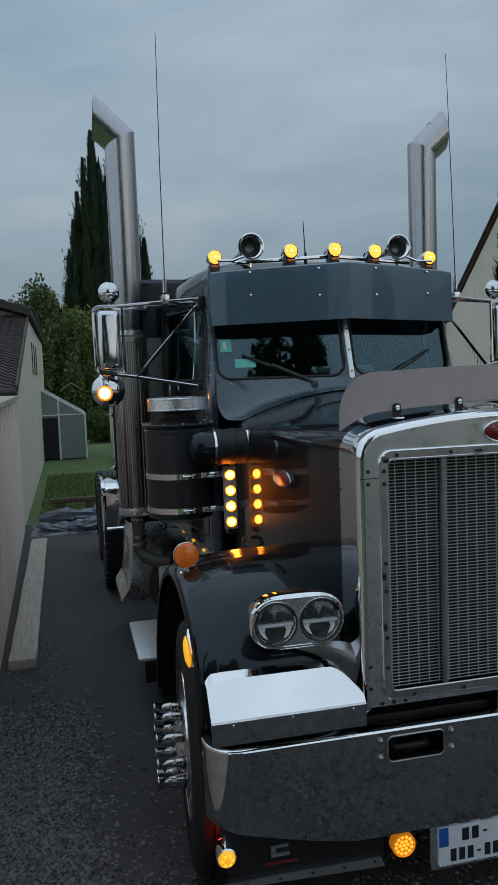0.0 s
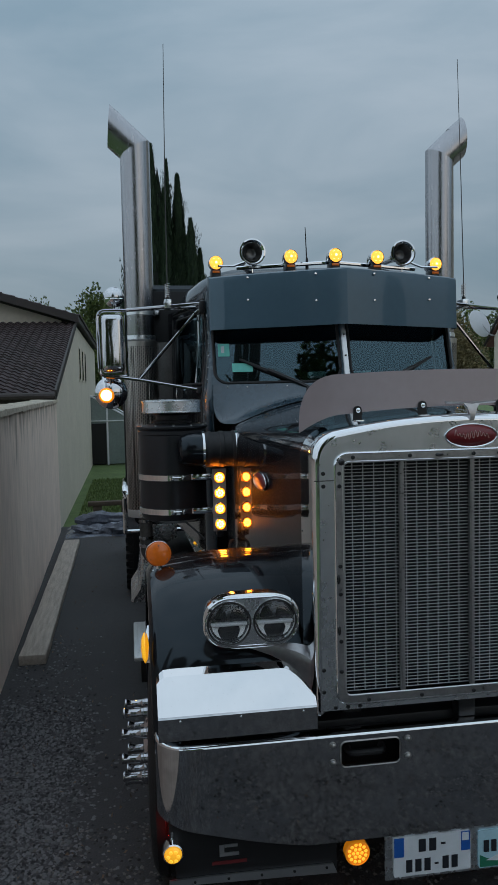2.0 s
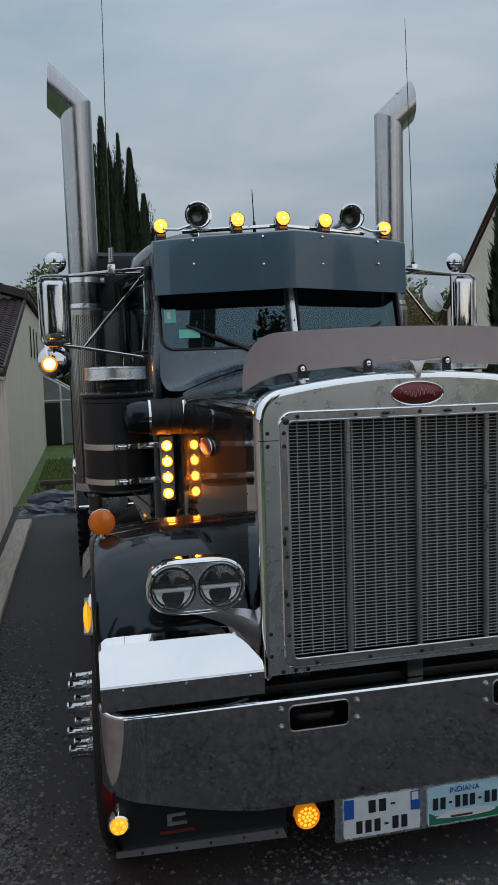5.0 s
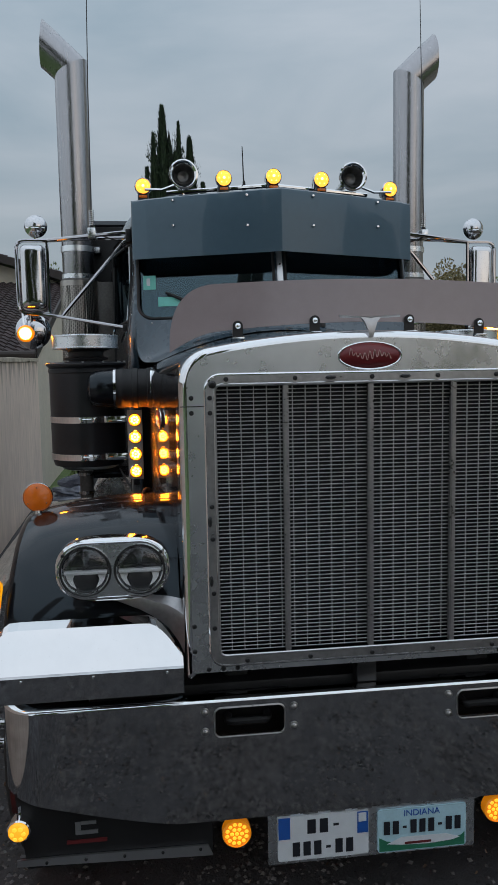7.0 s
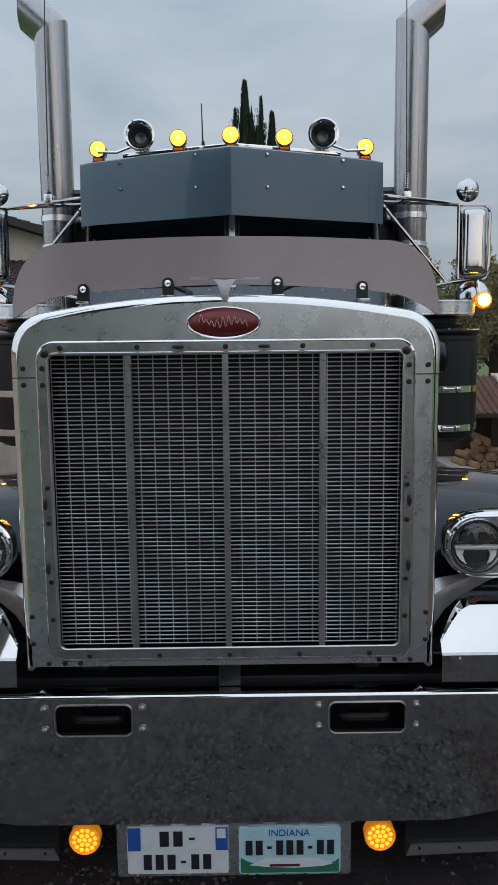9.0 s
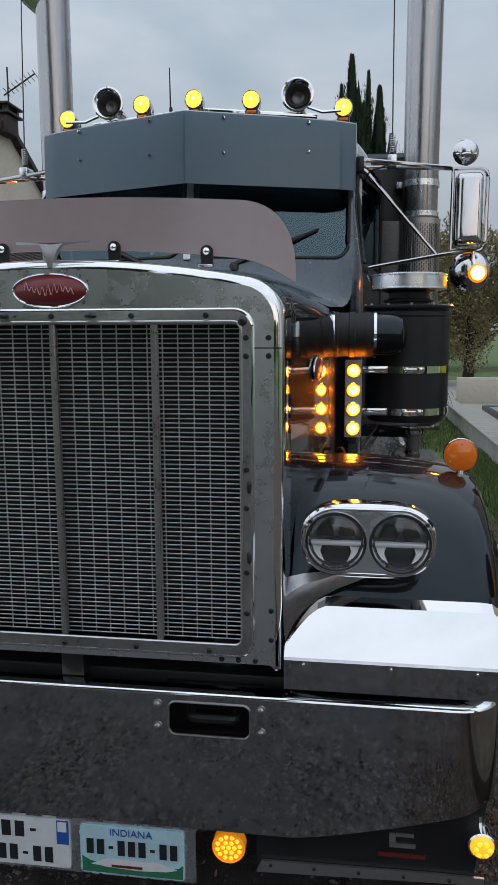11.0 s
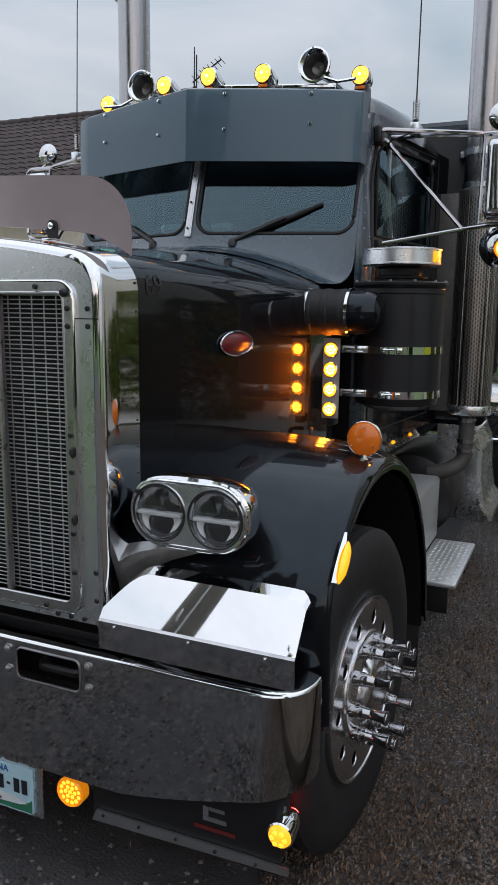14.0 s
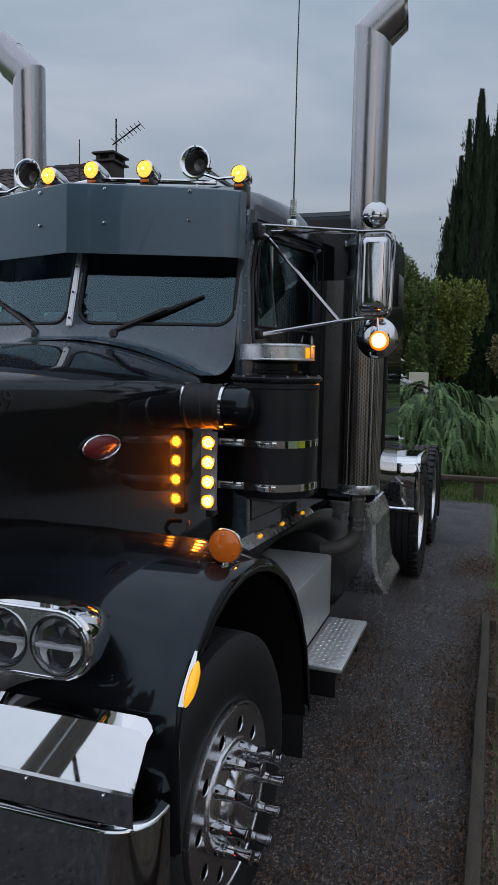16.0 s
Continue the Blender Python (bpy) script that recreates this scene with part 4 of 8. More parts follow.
def build_front():
    # bumper: a deep chrome plate with wrapped ends
    bumper = thing_part("bumper", "deep polished chrome bumper with two tow openings")

    def low(x):
        ax = abs(x)
        return 0.390 if ax < 0.62 else 0.390 + 0.118 * min(1.3, (ax - 0.62) / 0.50) ** 1.25

    top = 0.789
    xs = np.linspace(-0.98, 0.98, 29)
    holes = [rounded(s * 0.396 - 0.111, s * 0.396 + 0.111, 0.668, 0.762, 0.02) for s in (-1, 1)]
    plate = pierced([(x, low(x)) for x in xs] + [(x, top - 0.008) for x in xs[::-1]], holes, -0.002, 0.006)
    part("face", plate, BUMPER_CHROME, bumper, smooth=25)
    for s in (-1, 1):
        rows = []
        path = [(0.98, -0.002)] + [(1.04 + 0.125 * math.sin(radians(a)), 0.123 - 0.125 * math.cos(radians(a))) for a in range(0, 91, 10)] + [(1.165, 0.15)]
        for x, y in path:
            lo = low(x) + (0.10 * (y - 0.12) if y > 0.12 else 0)
            rows.append([(s * x, y, lo + (top - 0.008 - lo) * k / 6) for k in range(7)])
        part("wrap_end", thicken(loft(rows), 0.005), BUMPER_CHROME, bumper, smooth=45)
    line = [(s, y) for s, y in [(-1.165, 0.15)] + [(-1.04 - 0.125 * math.sin(radians(a)), 0.123 - 0.125 * math.cos(radians(a))) for a in range(90, -1, -10)]]
    line = line + [(x, -0.002) for x in np.linspace(-0.98, 0.98, 15)] + [(-x, y) for x, y in line[::-1]]
    rows = []
    for off, z in ((0.0, top - 0.009), (0.002, top - 0.003), (0.007, top), (0.05, top), (0.05, top - 0.01)):
        rows.append([(x * (1 - off / 1.165 * (abs(x) > 1.0)), y + off * (1 if abs(x) < 1.1 else 0.4), z) for x, y in line])
    part("top_edge", loft(rows), CHROME, bumper, "bright rolled top edge", 60)
    for s in (-1, 1):
        part("hole_rim", tube([(x, -0.003, z) for x, z in rounded(s * 0.396 - 0.111, s * 0.396 + 0.111, 0.668, 0.762, 0.02)], 0.003, 6, closed=True), FRAME, bumper)
        part("tow_recess", box(s * 0.26 if s > 0 else -0.53, s * 0.53 if s > 0 else -0.26, 0.09, 0.10, 0.64, 0.775), MATT, bumper)
        part("tow_hook", tube(bend([(s * 0.33, 0.08, 0.70), (s * 0.33, 0.05, 0.69), (s * 0.46, 0.05, 0.69), (s * 0.46, 0.08, 0.70)], 0.02), 0.014, 8), SATIN, T)
        for x, z in ((0.255, 0.752), (0.255, 0.688), (0.537, 0.752), (0.537, 0.688)):
            part("bumper_bolt", lathe([(0.013, 0.0), (0.013, -0.003), (0.009, -0.004), (0.009, -0.009), (0.004, -0.012), (0, -0.012)], (s * x, -0.002, z), "y", 14), FRAME, bumper)
        # skirt with two decals and a steel strip under the bumper
        skirt = part("skirt", prism([(s * 0.52, 0.27), (s * 1.10, 0.27), (s * 1.13, 0.52), (s * 0.52, 0.46)], 0.028, 0.034), MATT, T, "black skirt panel under the bumper", 0)
        strip = prism([(s * 0.52, 0.262), (s * 1.13, 0.285), (s * 1.13, 0.305), (s * 1.0, 0.306), (s * 0.535, 0.298)], 0.018, 0.026)
        st = part("skirt_strip", strip, ALU, T, "dull metal strip", 0)
        for x in (0.56, 0.68, 0.80, 0.92, 1.04):
            bolt("screw", (s * x, 0.018, 0.287 + (x - 0.55) * 0.01), 0.005, st, SATIN)
        mark = box(s * 0.915 - 0.035, s * 0.915 + 0.035, 0.024, 0.0265, 0.370, 0.383)
        box(s * 0.915 - 0.035, s * 0.915 - 0.018, 0.024, 0.0265, 0.384, 0.412, bm=mark)
        box(s * 0.915 - 0.017, s * 0.915 + 0.03, 0.024, 0.0265, 0.402, 0.413, bm=mark)
        part("decal", mark, ALU, skirt, "plain grey maker's mark", 0)
        bar = box(s * 0.915 - 0.062, s * 0.915 + 0.062, 0.024, 0.0265, 0.341, 0.353)
        part("decal_bar", bar, REDBAR, skirt, "red bar of small unreadable letters", 0)
        # round diode lamp under the bumper
        for x, y, z, r in ((0.442, 0.02, 0.325, 0.047),):
            lp = part("running_lamp", lathe([(r, 0.03), (r, 0.0), (r * 0.9, -0.006), (r * 0.88, 0.0), (0, 0.002)], (0, 0, 0), "y", 28), AMBER_DIM, T, "round amber diode lamp, lit")
            lp.location = (s * x, y, z)
            dots = [(0, 0)] + [(0.016 * math.cos(a), 0.016 * math.sin(a)) for a in np.linspace(0, 2 * math.pi, 7)[:-1]] + [(0.032 * math.cos(a), 0.032 * math.sin(a)) for a in np.linspace(0.2, 0.2 + 2 * math.pi, 13)[:-1]]
            first = None
            for dx, dz in dots:
                if first is None:
                    first = part("diode", lathe([(0.0068, 0), (0.005, -0.003), (0, -0.005)], (0, 0, 0), "y", 8), AMBER_SPOT, lp)
                    first.location = (dx, 0, dz)
                else:
                    share(first, Matrix.Translation((dx, 0, dz)))
        # bullet lamp hung from the bumper's end
        bl = part("bullet_lamp", lathe([(0.032, 0.0), (0.036, 0.004), (0.036, 0.03), (0.032, 0.065), (0.020, 0.092), (0.017, 0.096), (0, 0.097)], (0, 0, 0), "y", 20), CHROME, T, "chrome bullet lamp, lit amber")
        part("tail_lens", lathe([(0.0165, 0.094), (0.014, 0.103), (0.008, 0.108), (0, 0.109)], (0, 0, 0), "y", 14), RED_ON, bl, "small red rear lens, lit")
        bl.location = (s * 1.116, -0.01, 0.418)
        part("lens", lathe([(0.0, -0.014), (0.018, -0.012), (0.030, -0.003), (0.032, 0.004), (0, 0.005)], (0, 0, 0), "y", 18), AMBER_BULLET, bl, "lit amber lens")
        for k in range(6):
            a = k * math.pi / 3
            part("diode", lathe([(0.0075, 0), (0.005, -0.004), (0, -0.005)], (0.017 * math.cos(a), -0.011, 0.017 * math.sin(a)), "y", 8), AMBER_SPOT, bl)
        part("hanger", tube([(0, 0.04, 0.03), (0, 0.05, 0.09)], 0.008, 6), CHROME, bl)

        # chrome filler deck between bumper and wing
        def deck_pt(x, k):
            """k: 0 lower front edge, 1 front edge, 2 to 5 up the slope."""
            u = (x - 0.60) / 0.555
            back = 0.2 + 0.8 * math.sin(math.pi / 2 * u / 0.20) if u < 0.20 else 1.0
            back -= 0.17 * max(0.0, (x - 1.12) / 0.035) ** 2
            y, z = [(-0.038, 0.836), (-0.040, 0.915), (-0.034, 0.921), (0.00758, 0.97602), (0.04916, 1.03104), (0.090, 1.044)][k]
            if k > 2:
                y, z = -0.034 + (y + 0.034) * back, 0.921 + (z - 0.921) * back
            return (s * x, y, z)

        xs = [0.60, 0.62, 0.64, 0.66, 0.68, 0.70, 0.72, 0.735, 0.8, 0.9, 1.0, 1.1, 1.13, 1.145, 1.155]
        rows = []
        for x in xs:
            row = [deck_pt(x, k) for k in range(6)]
            rows.append(row)
        part("deck_lip", thicken(loft([r[:3] for r in rows]), 0.004), BUMPER_CHROME, T, "darker chrome lip of the deck plate", 25)
        deck = part("deck", thicken(loft([r[2:] for r in rows]), 0.004), DECK_CHROME, T, "mirror-bright chrome deck plate between bumper and wing", 0)
        for x in (0.65, 0.87, 1.08):
            bolt("deck_rivet", (s * x, -0.040, 0.905), 0.005, deck, CHROME)

        # headlamp pair in a pod
        cx, cz, r = 0.808, 1.200, 0.0705
        pod = []
        for y, k in ((0.078, 0.0), (0.085, 0.012), (0.13, 0.013), (0.20, -0.006), (0.26, -0.05), (0.29, -0.085)):
            pod.append([(s * cx + (0.164 + k) * c, y, cz + (0.088 + k) * d) for c, d in
                        [(math.copysign(abs(math.cos(a)) ** 0.62, math.cos(a)), math.copysign(abs(math.sin(a)) ** 0.8, math.sin(a))) for a in np.linspace(0, 2 * math.pi, 41)[:-1]]])
        pod_bm = loft(pod, close=True)
        pod_bm.verts.ensure_lookup_table()
        pod_bm.faces.new(pod_bm.verts[-40:])
        head = part("headlamp", pod_bm, CHROME, T, "chrome twin headlamp pod, unlit", 50)
        stadium = lambda rr, e: [(s * cx + (e if math.cos(a) > 0 else -e) + rr * math.cos(a), cz + rr * math.sin(a)) for a in np.linspace(-math.pi / 2 + 1e-4, 1.5 * math.pi - 1e-4, 36)]
        part("bezel", pierced(stadium(0.0865, 0.0820), [[(s * cx + d * 0.0830 + 0.0765 * math.cos(a), cz + 0.0765 * math.sin(a)) for a in np.linspace(0, 2 * math.pi, 33)[:-1]] for d in (-1, 1)], 0.070, 0.078), STEEL, head, smooth=30)
        part("bezel_lip", tube([(x, 0.074, z) for x, z in stadium(0.0865, 0.0820)], 0.006, 8, closed=True), CHROME, head)
        for d in (-1, 1):
            lx = s * cx + d * 0.0830
            part("lamp_ring", lathe([(0.081, 0.004), (0.080, -0.004), (0.073, -0.004), (0.069, 0.006)], (lx, 0.070, cz), "y", 36), CHROME, head)
            part("lamp_gasket", lathe([(0.0800, -0.0042), (0.0785, -0.0062), (0.0760, -0.0062), (0.0735, -0.0042)], (lx, 0.070, cz), "y", 36), SATIN, head)
            part("lamp_shell", lathe([(0.069, 0.0), (0.064, 0.02), (0.05, 0.04), (0, 0.05)], (lx, 0.074, cz), "y", 32), LAMP_GREY, head, "grey lamp interior")
            part("shelf", box(lx - 0.065, lx + 0.065, 0.066, 0.09, cz - 0.010, cz + 0.001, 0.003), LAMP_STRIP, head, "bright strip across the lamp")
            for k in (-1, 1):
                part("upper_cell", prism([(lx + k * 0.004, cz + 0.012), (lx + k * 0.054, cz + 0.012), (lx + k * 0.046, cz + 0.036), (lx + k * 0.022, cz + 0.050), (lx + k * 0.010, cz + 0.034)], 0.078, 0.095, 0.004), LAMP_DARK, head)
                # white crescents paint the sky's reflection in the lower reflector
                crescent = [(k * 0.036, -0.015), (k * 0.061, -0.015), (k * 0.057, -0.029), (k * 0.046, -0.044), (k * 0.030, -0.054), (k * 0.036, -0.042), (k * 0.041, -0.028)]
                bowl = prism([(lx + a, cz + b) for a, b in crescent], 0.082, 0.088)
                for v in bowl.verts:
                    v.co.y -= 0.55 * min(0.020, max(0.0, cz - 0.012 - v.co.z) * 0.45)
                part("lower_mirror", bowl, LAMP_WHITE, head, "lower reflector with its sky reflection painted white", 0)
            part("lower_bowl", lathe([(0.036, 0.000), (0.032, -0.004), (0.018, -0.009), (0, -0.011)], (lx, 0.084, cz - 0.030), "y", 24), LAMP_DARK, head)
            g = part("lamp_glass", lathe([(0, -0.001), (0.069, -0.001), (0.070, -0.002), (0.062, -0.007), (0.04, -0.011), (0, -0.013)], (lx, 0.071, cz), "y", 32), GLASS_LAMP, head, "clear lamp glass")
            g.visible_shadow = False
        for dx, dz in ((-0.150, 0.052), (0.150, 0.052)):
            bolt("pod_screw", (s * cx + dx, 0.070, cz + dz), 0.006, head, SATIN)
        # bracket arm from the shell to the pod
        arm = [[(s * x, y - h * 0.55, z + h * 0.55), (s * x, y, z + h), (s * x, y + 0.03, z + h * 0.6), (s * x, y + 0.03, z - h * 0.8), (s * x, y - h * 0.3, z - h)] for x, y, z, h in ((0.592, 0.12, 0.995, 0.085), (0.61, 0.12, 1.018, 0.068), (0.64, 0.125, 1.042, 0.050), (0.68, 0.13, 1.060, 0.036), (0.73, 0.14, 1.078, 0.028), (0.80, 0.17, 1.094, 0.023), (0.88, 0.20, 1.10, 0.020))]
        part("headlamp_arm", loft(arm, close=True, cap=True), FRAME, T, "dull metal headlamp bracket", 40)

        # wing: an arched skin with a rolled lip
        prof = [(0.205, 0.62), (0.195, 0.80), (0.188, 0.93), (0.205, 1.01), (0.27, 1.075), (0.35, 1.135), (0.45, 1.19), (0.57, 1.228), (0.70, 1.242), (0.85, 1.232), (0.98, 1.20), (1.11, 1.15), (1.25, 1.07), (1.365, 0.975), (1.48, 0.84), (1.575, 0.68), (1.63, 0.52), (1.665, 0.36)]
        rows = []
        for i, (y, z) in enumerate(prof):
            a = Vector(prof[max(i - 1, 0)])
            b = Vector(prof[min(i + 1, len(prof) - 1)])
            d = (b - a).normalized()
            nrm = Vector((-d.y, d.x))
            row = []
            for x, h in ((1.168, -0.020), (1.171, -0.004), (1.167, 0.010), (1.155, 0.022), (1.135, 0.034), (1.07, 0.050), (0.98, 0.062), (0.88, 0.070), (0.78, 0.074), (0.68, 0.074), (0.60, 0.072)):
                hh = h * (1.0 if y > 0.30 else 0.55)
                row.append((s * x, y + nrm.x * hh, z + nrm.y * hh))
            rows.append(row)
        part("wing", thicken(loft(rows), 0.006), BLACK, T, "glossy black arched front wing", 50)
        part("wheel_arch_liner", loft([[(s * 1.15, y + 0.02 * (1 if y < 0.6 else -1), z - 0.03), (s * 0.60, y + 0.02 * (1 if y < 0.6 else -1), z - 0.03)] for y, z in prof]), MATT, T, smooth=60)
        part("inner_wing", prism([(0.20, 0.6), (0.20, 1.0), (0.45, 1.2), (0.7, 1.24), (1.1, 1.15), (1.6, 1.0), (1.6, 0.6)], s * 0.58, s * 0.60, plane="yz"), MATT, T, smooth=0)
        # amber marker in a chrome shoe on the wing's edge
        mk = part("wing_marker", loft([[(s * 1.174, 0.174, 1.042), (s * 1.186, 0.180, 1.039), (s * 1.180, 0.199, 1.032)], [(s * 1.174, 0.200, 1.076), (s * 1.190, 0.208, 1.072), (s * 1.182, 0.229, 1.062)], [(s * 1.174, 0.239, 1.114), (s * 1.188, 0.248, 1.109), (s * 1.180, 0.264, 1.100)], [(s * 1.172, 0.289, 1.146), (s * 1.178, 0.292, 1.144), (s * 1.177, 0.298, 1.139)]], close=True, cap=True), CHROME, T, "chrome marker lamp shoe")
        lens = lathe([(0.0, 0.016), (0.6, 0.013), (0.92, 0.005), (1.0, 0.0)], (0, 0, 0), "x", 20)
        lens.transform(pose(s * 1.188, 0.229, 1.081, 45, 0, 0) @ Matrix.Diagonal((s, 0.064, 0.023, 1)))
        part("lens", lens, AMBER_MARK, mk, "amber lens")
        # round orange signal on a stalk
        sg = part("wing_signal", lathe([(0.0, -0.028), (0.03, -0.025), (0.050, -0.014), (0.054, 0.0), (0.054, 0.004), (0.050, 0.016), (0.03, 0.026), (0, 0.028)], (0, 0, 0), "y", 28), ORANGE, T, "round orange turn lamp on a chrome stalk, unlit, with a faint added glow")
        sg.matrix_basis = pose(s * 1.115, 0.668, 1.338, 0, 0, 0)
        part("band", lathe([(0.055, -0.006), (0.0565, -0.004), (0.0565, 0.006), (0.055, 0.008)], (0, 0, 0), "y", 28), CHROME, sg)
        part("stalk", lathe([(0.030, -0.075), (0.030, -0.070), (0.014, -0.064), (0.012, -0.05)], (0, 0, 0), "z", 14), CHROME, sg)
        for k in range(3):
            bolt("lens_screw", (0.040 * math.cos(1.57 + k * 2.1), -0.021, 0.040 * math.sin(1.57 + k * 2.1)), 0.003, sg, CHROME)

    # number plates on a holder
    holder = part("plate_holder", prism(rounded(-0.343, 0.352, 0.215, 0.392, 0.008), 0.006, 0.012, 0.001), STEEL, T, "scratched metal plate holder", 0)
    for k in range(8):
        part("holder_clip", box(-0.32 + 0.09 * k, -0.27 + 0.09 * k, -0.002, 0.006, 0.384, 0.393, 0.002), CHROME, holder)
    p1 = part("number_plate", prism(rounded(-0.312, -0.012, 0.228, 0.378, 0.008), 0.0, 0.005), PLATE_WHITE, T, "white plate with dark bars and blue end strips", 0)
    for x0, x1 in ((-0.310, -0.272), (-0.050, -0.014)):
        part("blue_strip", box(x0, x1, -0.0015, -0.0003, 0.303, 0.376), PLATE_BLUE, p1, smooth=0)
    part("region_mark", box(-0.046, -0.020, -0.0025, -0.0016, 0.342, 0.372), PLATE_WHITE, p1, smooth=0)
    def bars(parent, x0, x1, z0, z1, n, dashes, y):
        step = (x1 - x0) / n
        for k in range(n):
            c = x0 + step * (k + 0.5)
            if k in dashes:
                part("plate_dash", box(c - step * 0.22, c + step * 0.22, y - 0.001, y, (z0 + z1) / 2 - 0.004, (z0 + z1) / 2 + 0.004), INK, parent, smooth=0)
            else:
                part("plate_bar", box(c - step * 0.34, c + step * 0.34, y - 0.001, y, z0, z1), INK, parent, smooth=0)

    bars(p1, -0.222, -0.10, 0.316, 0.364, 3, (2,), -0.0004)
    bars(p1, -0.270, -0.058, 0.242, 0.290, 6, (3,), -0.0004)
    p2 = part("number_plate", prism(rounded(0.019, 0.321, 0.224, 0.372, 0.010), 0.0, 0.005), PLATE_SKY, T, "pale blue souvenir plate with green hills and dark bars", 0)
    part("hill_band", prism([(0.024, 0.228), (0.316, 0.228), (0.316, 0.272), (0.305, 0.262), (0.27, 0.252), (0.19, 0.246), (0.10, 0.252), (0.05, 0.262), (0.024, 0.276)], -0.0012, -0.0003), PLATE_GREEN, p2, smooth=0)
    part("mist", prism([(0.05, 0.253), (0.10, 0.247), (0.19, 0.243), (0.27, 0.248), (0.30, 0.256), (0.25, 0.272), (0.10, 0.274)], -0.0020, -0.0013), PLATE_WHITE, p2, smooth=0)
    part("red_mark", box(0.11, 0.20, -0.0028, -0.0021, 0.248, 0.256), REDBAR, p2, smooth=0)
    bars(p2, 0.034, 0.306, 0.286, 0.332, 9, (2, 6), -0.0021)
    letters("INDIANA", 0.030, (0.168, -0.0010, 0.345), PLATE_BLUE, p2, "plate_word")
    # frame ends and cross-member in the dark gap
    part("cross_member", box(-0.9, 0.9, 0.10, 0.22, 0.62, 0.80, 0.01), MATT, T)
    part("grille_support", box(-0.035, 0.03, 0.05, 0.11, 0.79, 0.86, 0.004), SATIN, T)
    for s in (-1, 1):
        part("frame_rail", box(s * 0.38, s * 0.46, 0.15, 7.6, 0.62, 0.88, 0.01), MATT, T)
    part("front_axle", tube([(-0.95, 0.645, 0.50), (-0.6, 0.645, 0.42), (0.6, 0.645, 0.42), (0.95, 0.645, 0.50)], 0.06, 8), MATT, T)
    part("engine", box(-0.45, 0.45, 0.3, 1.5, 0.75, 1.6, 0.08), MATT, T)


GLASS_LAMP = bpy.data.materials.new("lamp_glass")
GLASS_LAMP.use_nodes = True
n2, l2 = GLASS_LAMP.node_tree.nodes, GLASS_LAMP.node_tree.links
n2.clear()
a_out, a_mix, a_tr, a_gl = n2.new("ShaderNodeOutputMaterial"), n2.new("ShaderNodeMixShader"), n2.new("ShaderNodeBsdfTransparent"), n2.new("ShaderNodeBsdfGlossy")
a_gl.inputs["Roughness"].default_value = 0.02
l2.new(pane_gloss(n2, l2, 0.085, 0.25), a_mix.inputs[0])
l2.new(a_tr.outputs[0], a_mix.inputs[1])
l2.new(a_gl.outputs[0], a_mix.inputs[2])
l2.new(a_mix.outputs[0], a_out.inputs[0])
build_front()


def mirrored(s, pts):
    return [(s * a, b, c) for a, b, c in pts]


def guard_mesh():
    """A perforated half-round heat guard with staggered upright slots."""
    bm = bmesh.new()
    r, z0, z1 = 0.124, 1.20, 2.36
    periods, rows = 46, 46
    a0, a1 = radians(-235), radians(55)
    cell, pitch = (a1 - a0) / periods, (z1 - z0) / rows

    def quad(u, v, lo, hi):
        bm.faces.new([bm.verts.new((r * math.cos(a), r * math.sin(a), z)) for a, z in ((u, lo), (v, lo), (v, hi), (u, hi))])

    for k in range(periods):
        u = a0 + k * cell
        quad(u, u + cell * 0.55, z0, z1)
        off = 0.5 * (k % 2)
        for j in range(rows + 1):
            lo = z0 + (j - off) * pitch
            quad(u + cell * 0.55, u + cell, max(z0, lo), min(z1, lo + pitch * 0.30)) if lo + pitch * 0.30 > z0 and lo < z1 else None
        for zz in ((z0 - 0.05, z0), (z1, z1 + 0.035)):
            quad(u, u + cell, *zz)
    bmesh.ops.remove_doubles(bm, verts=bm.verts, dist=1e-5)
    return bm


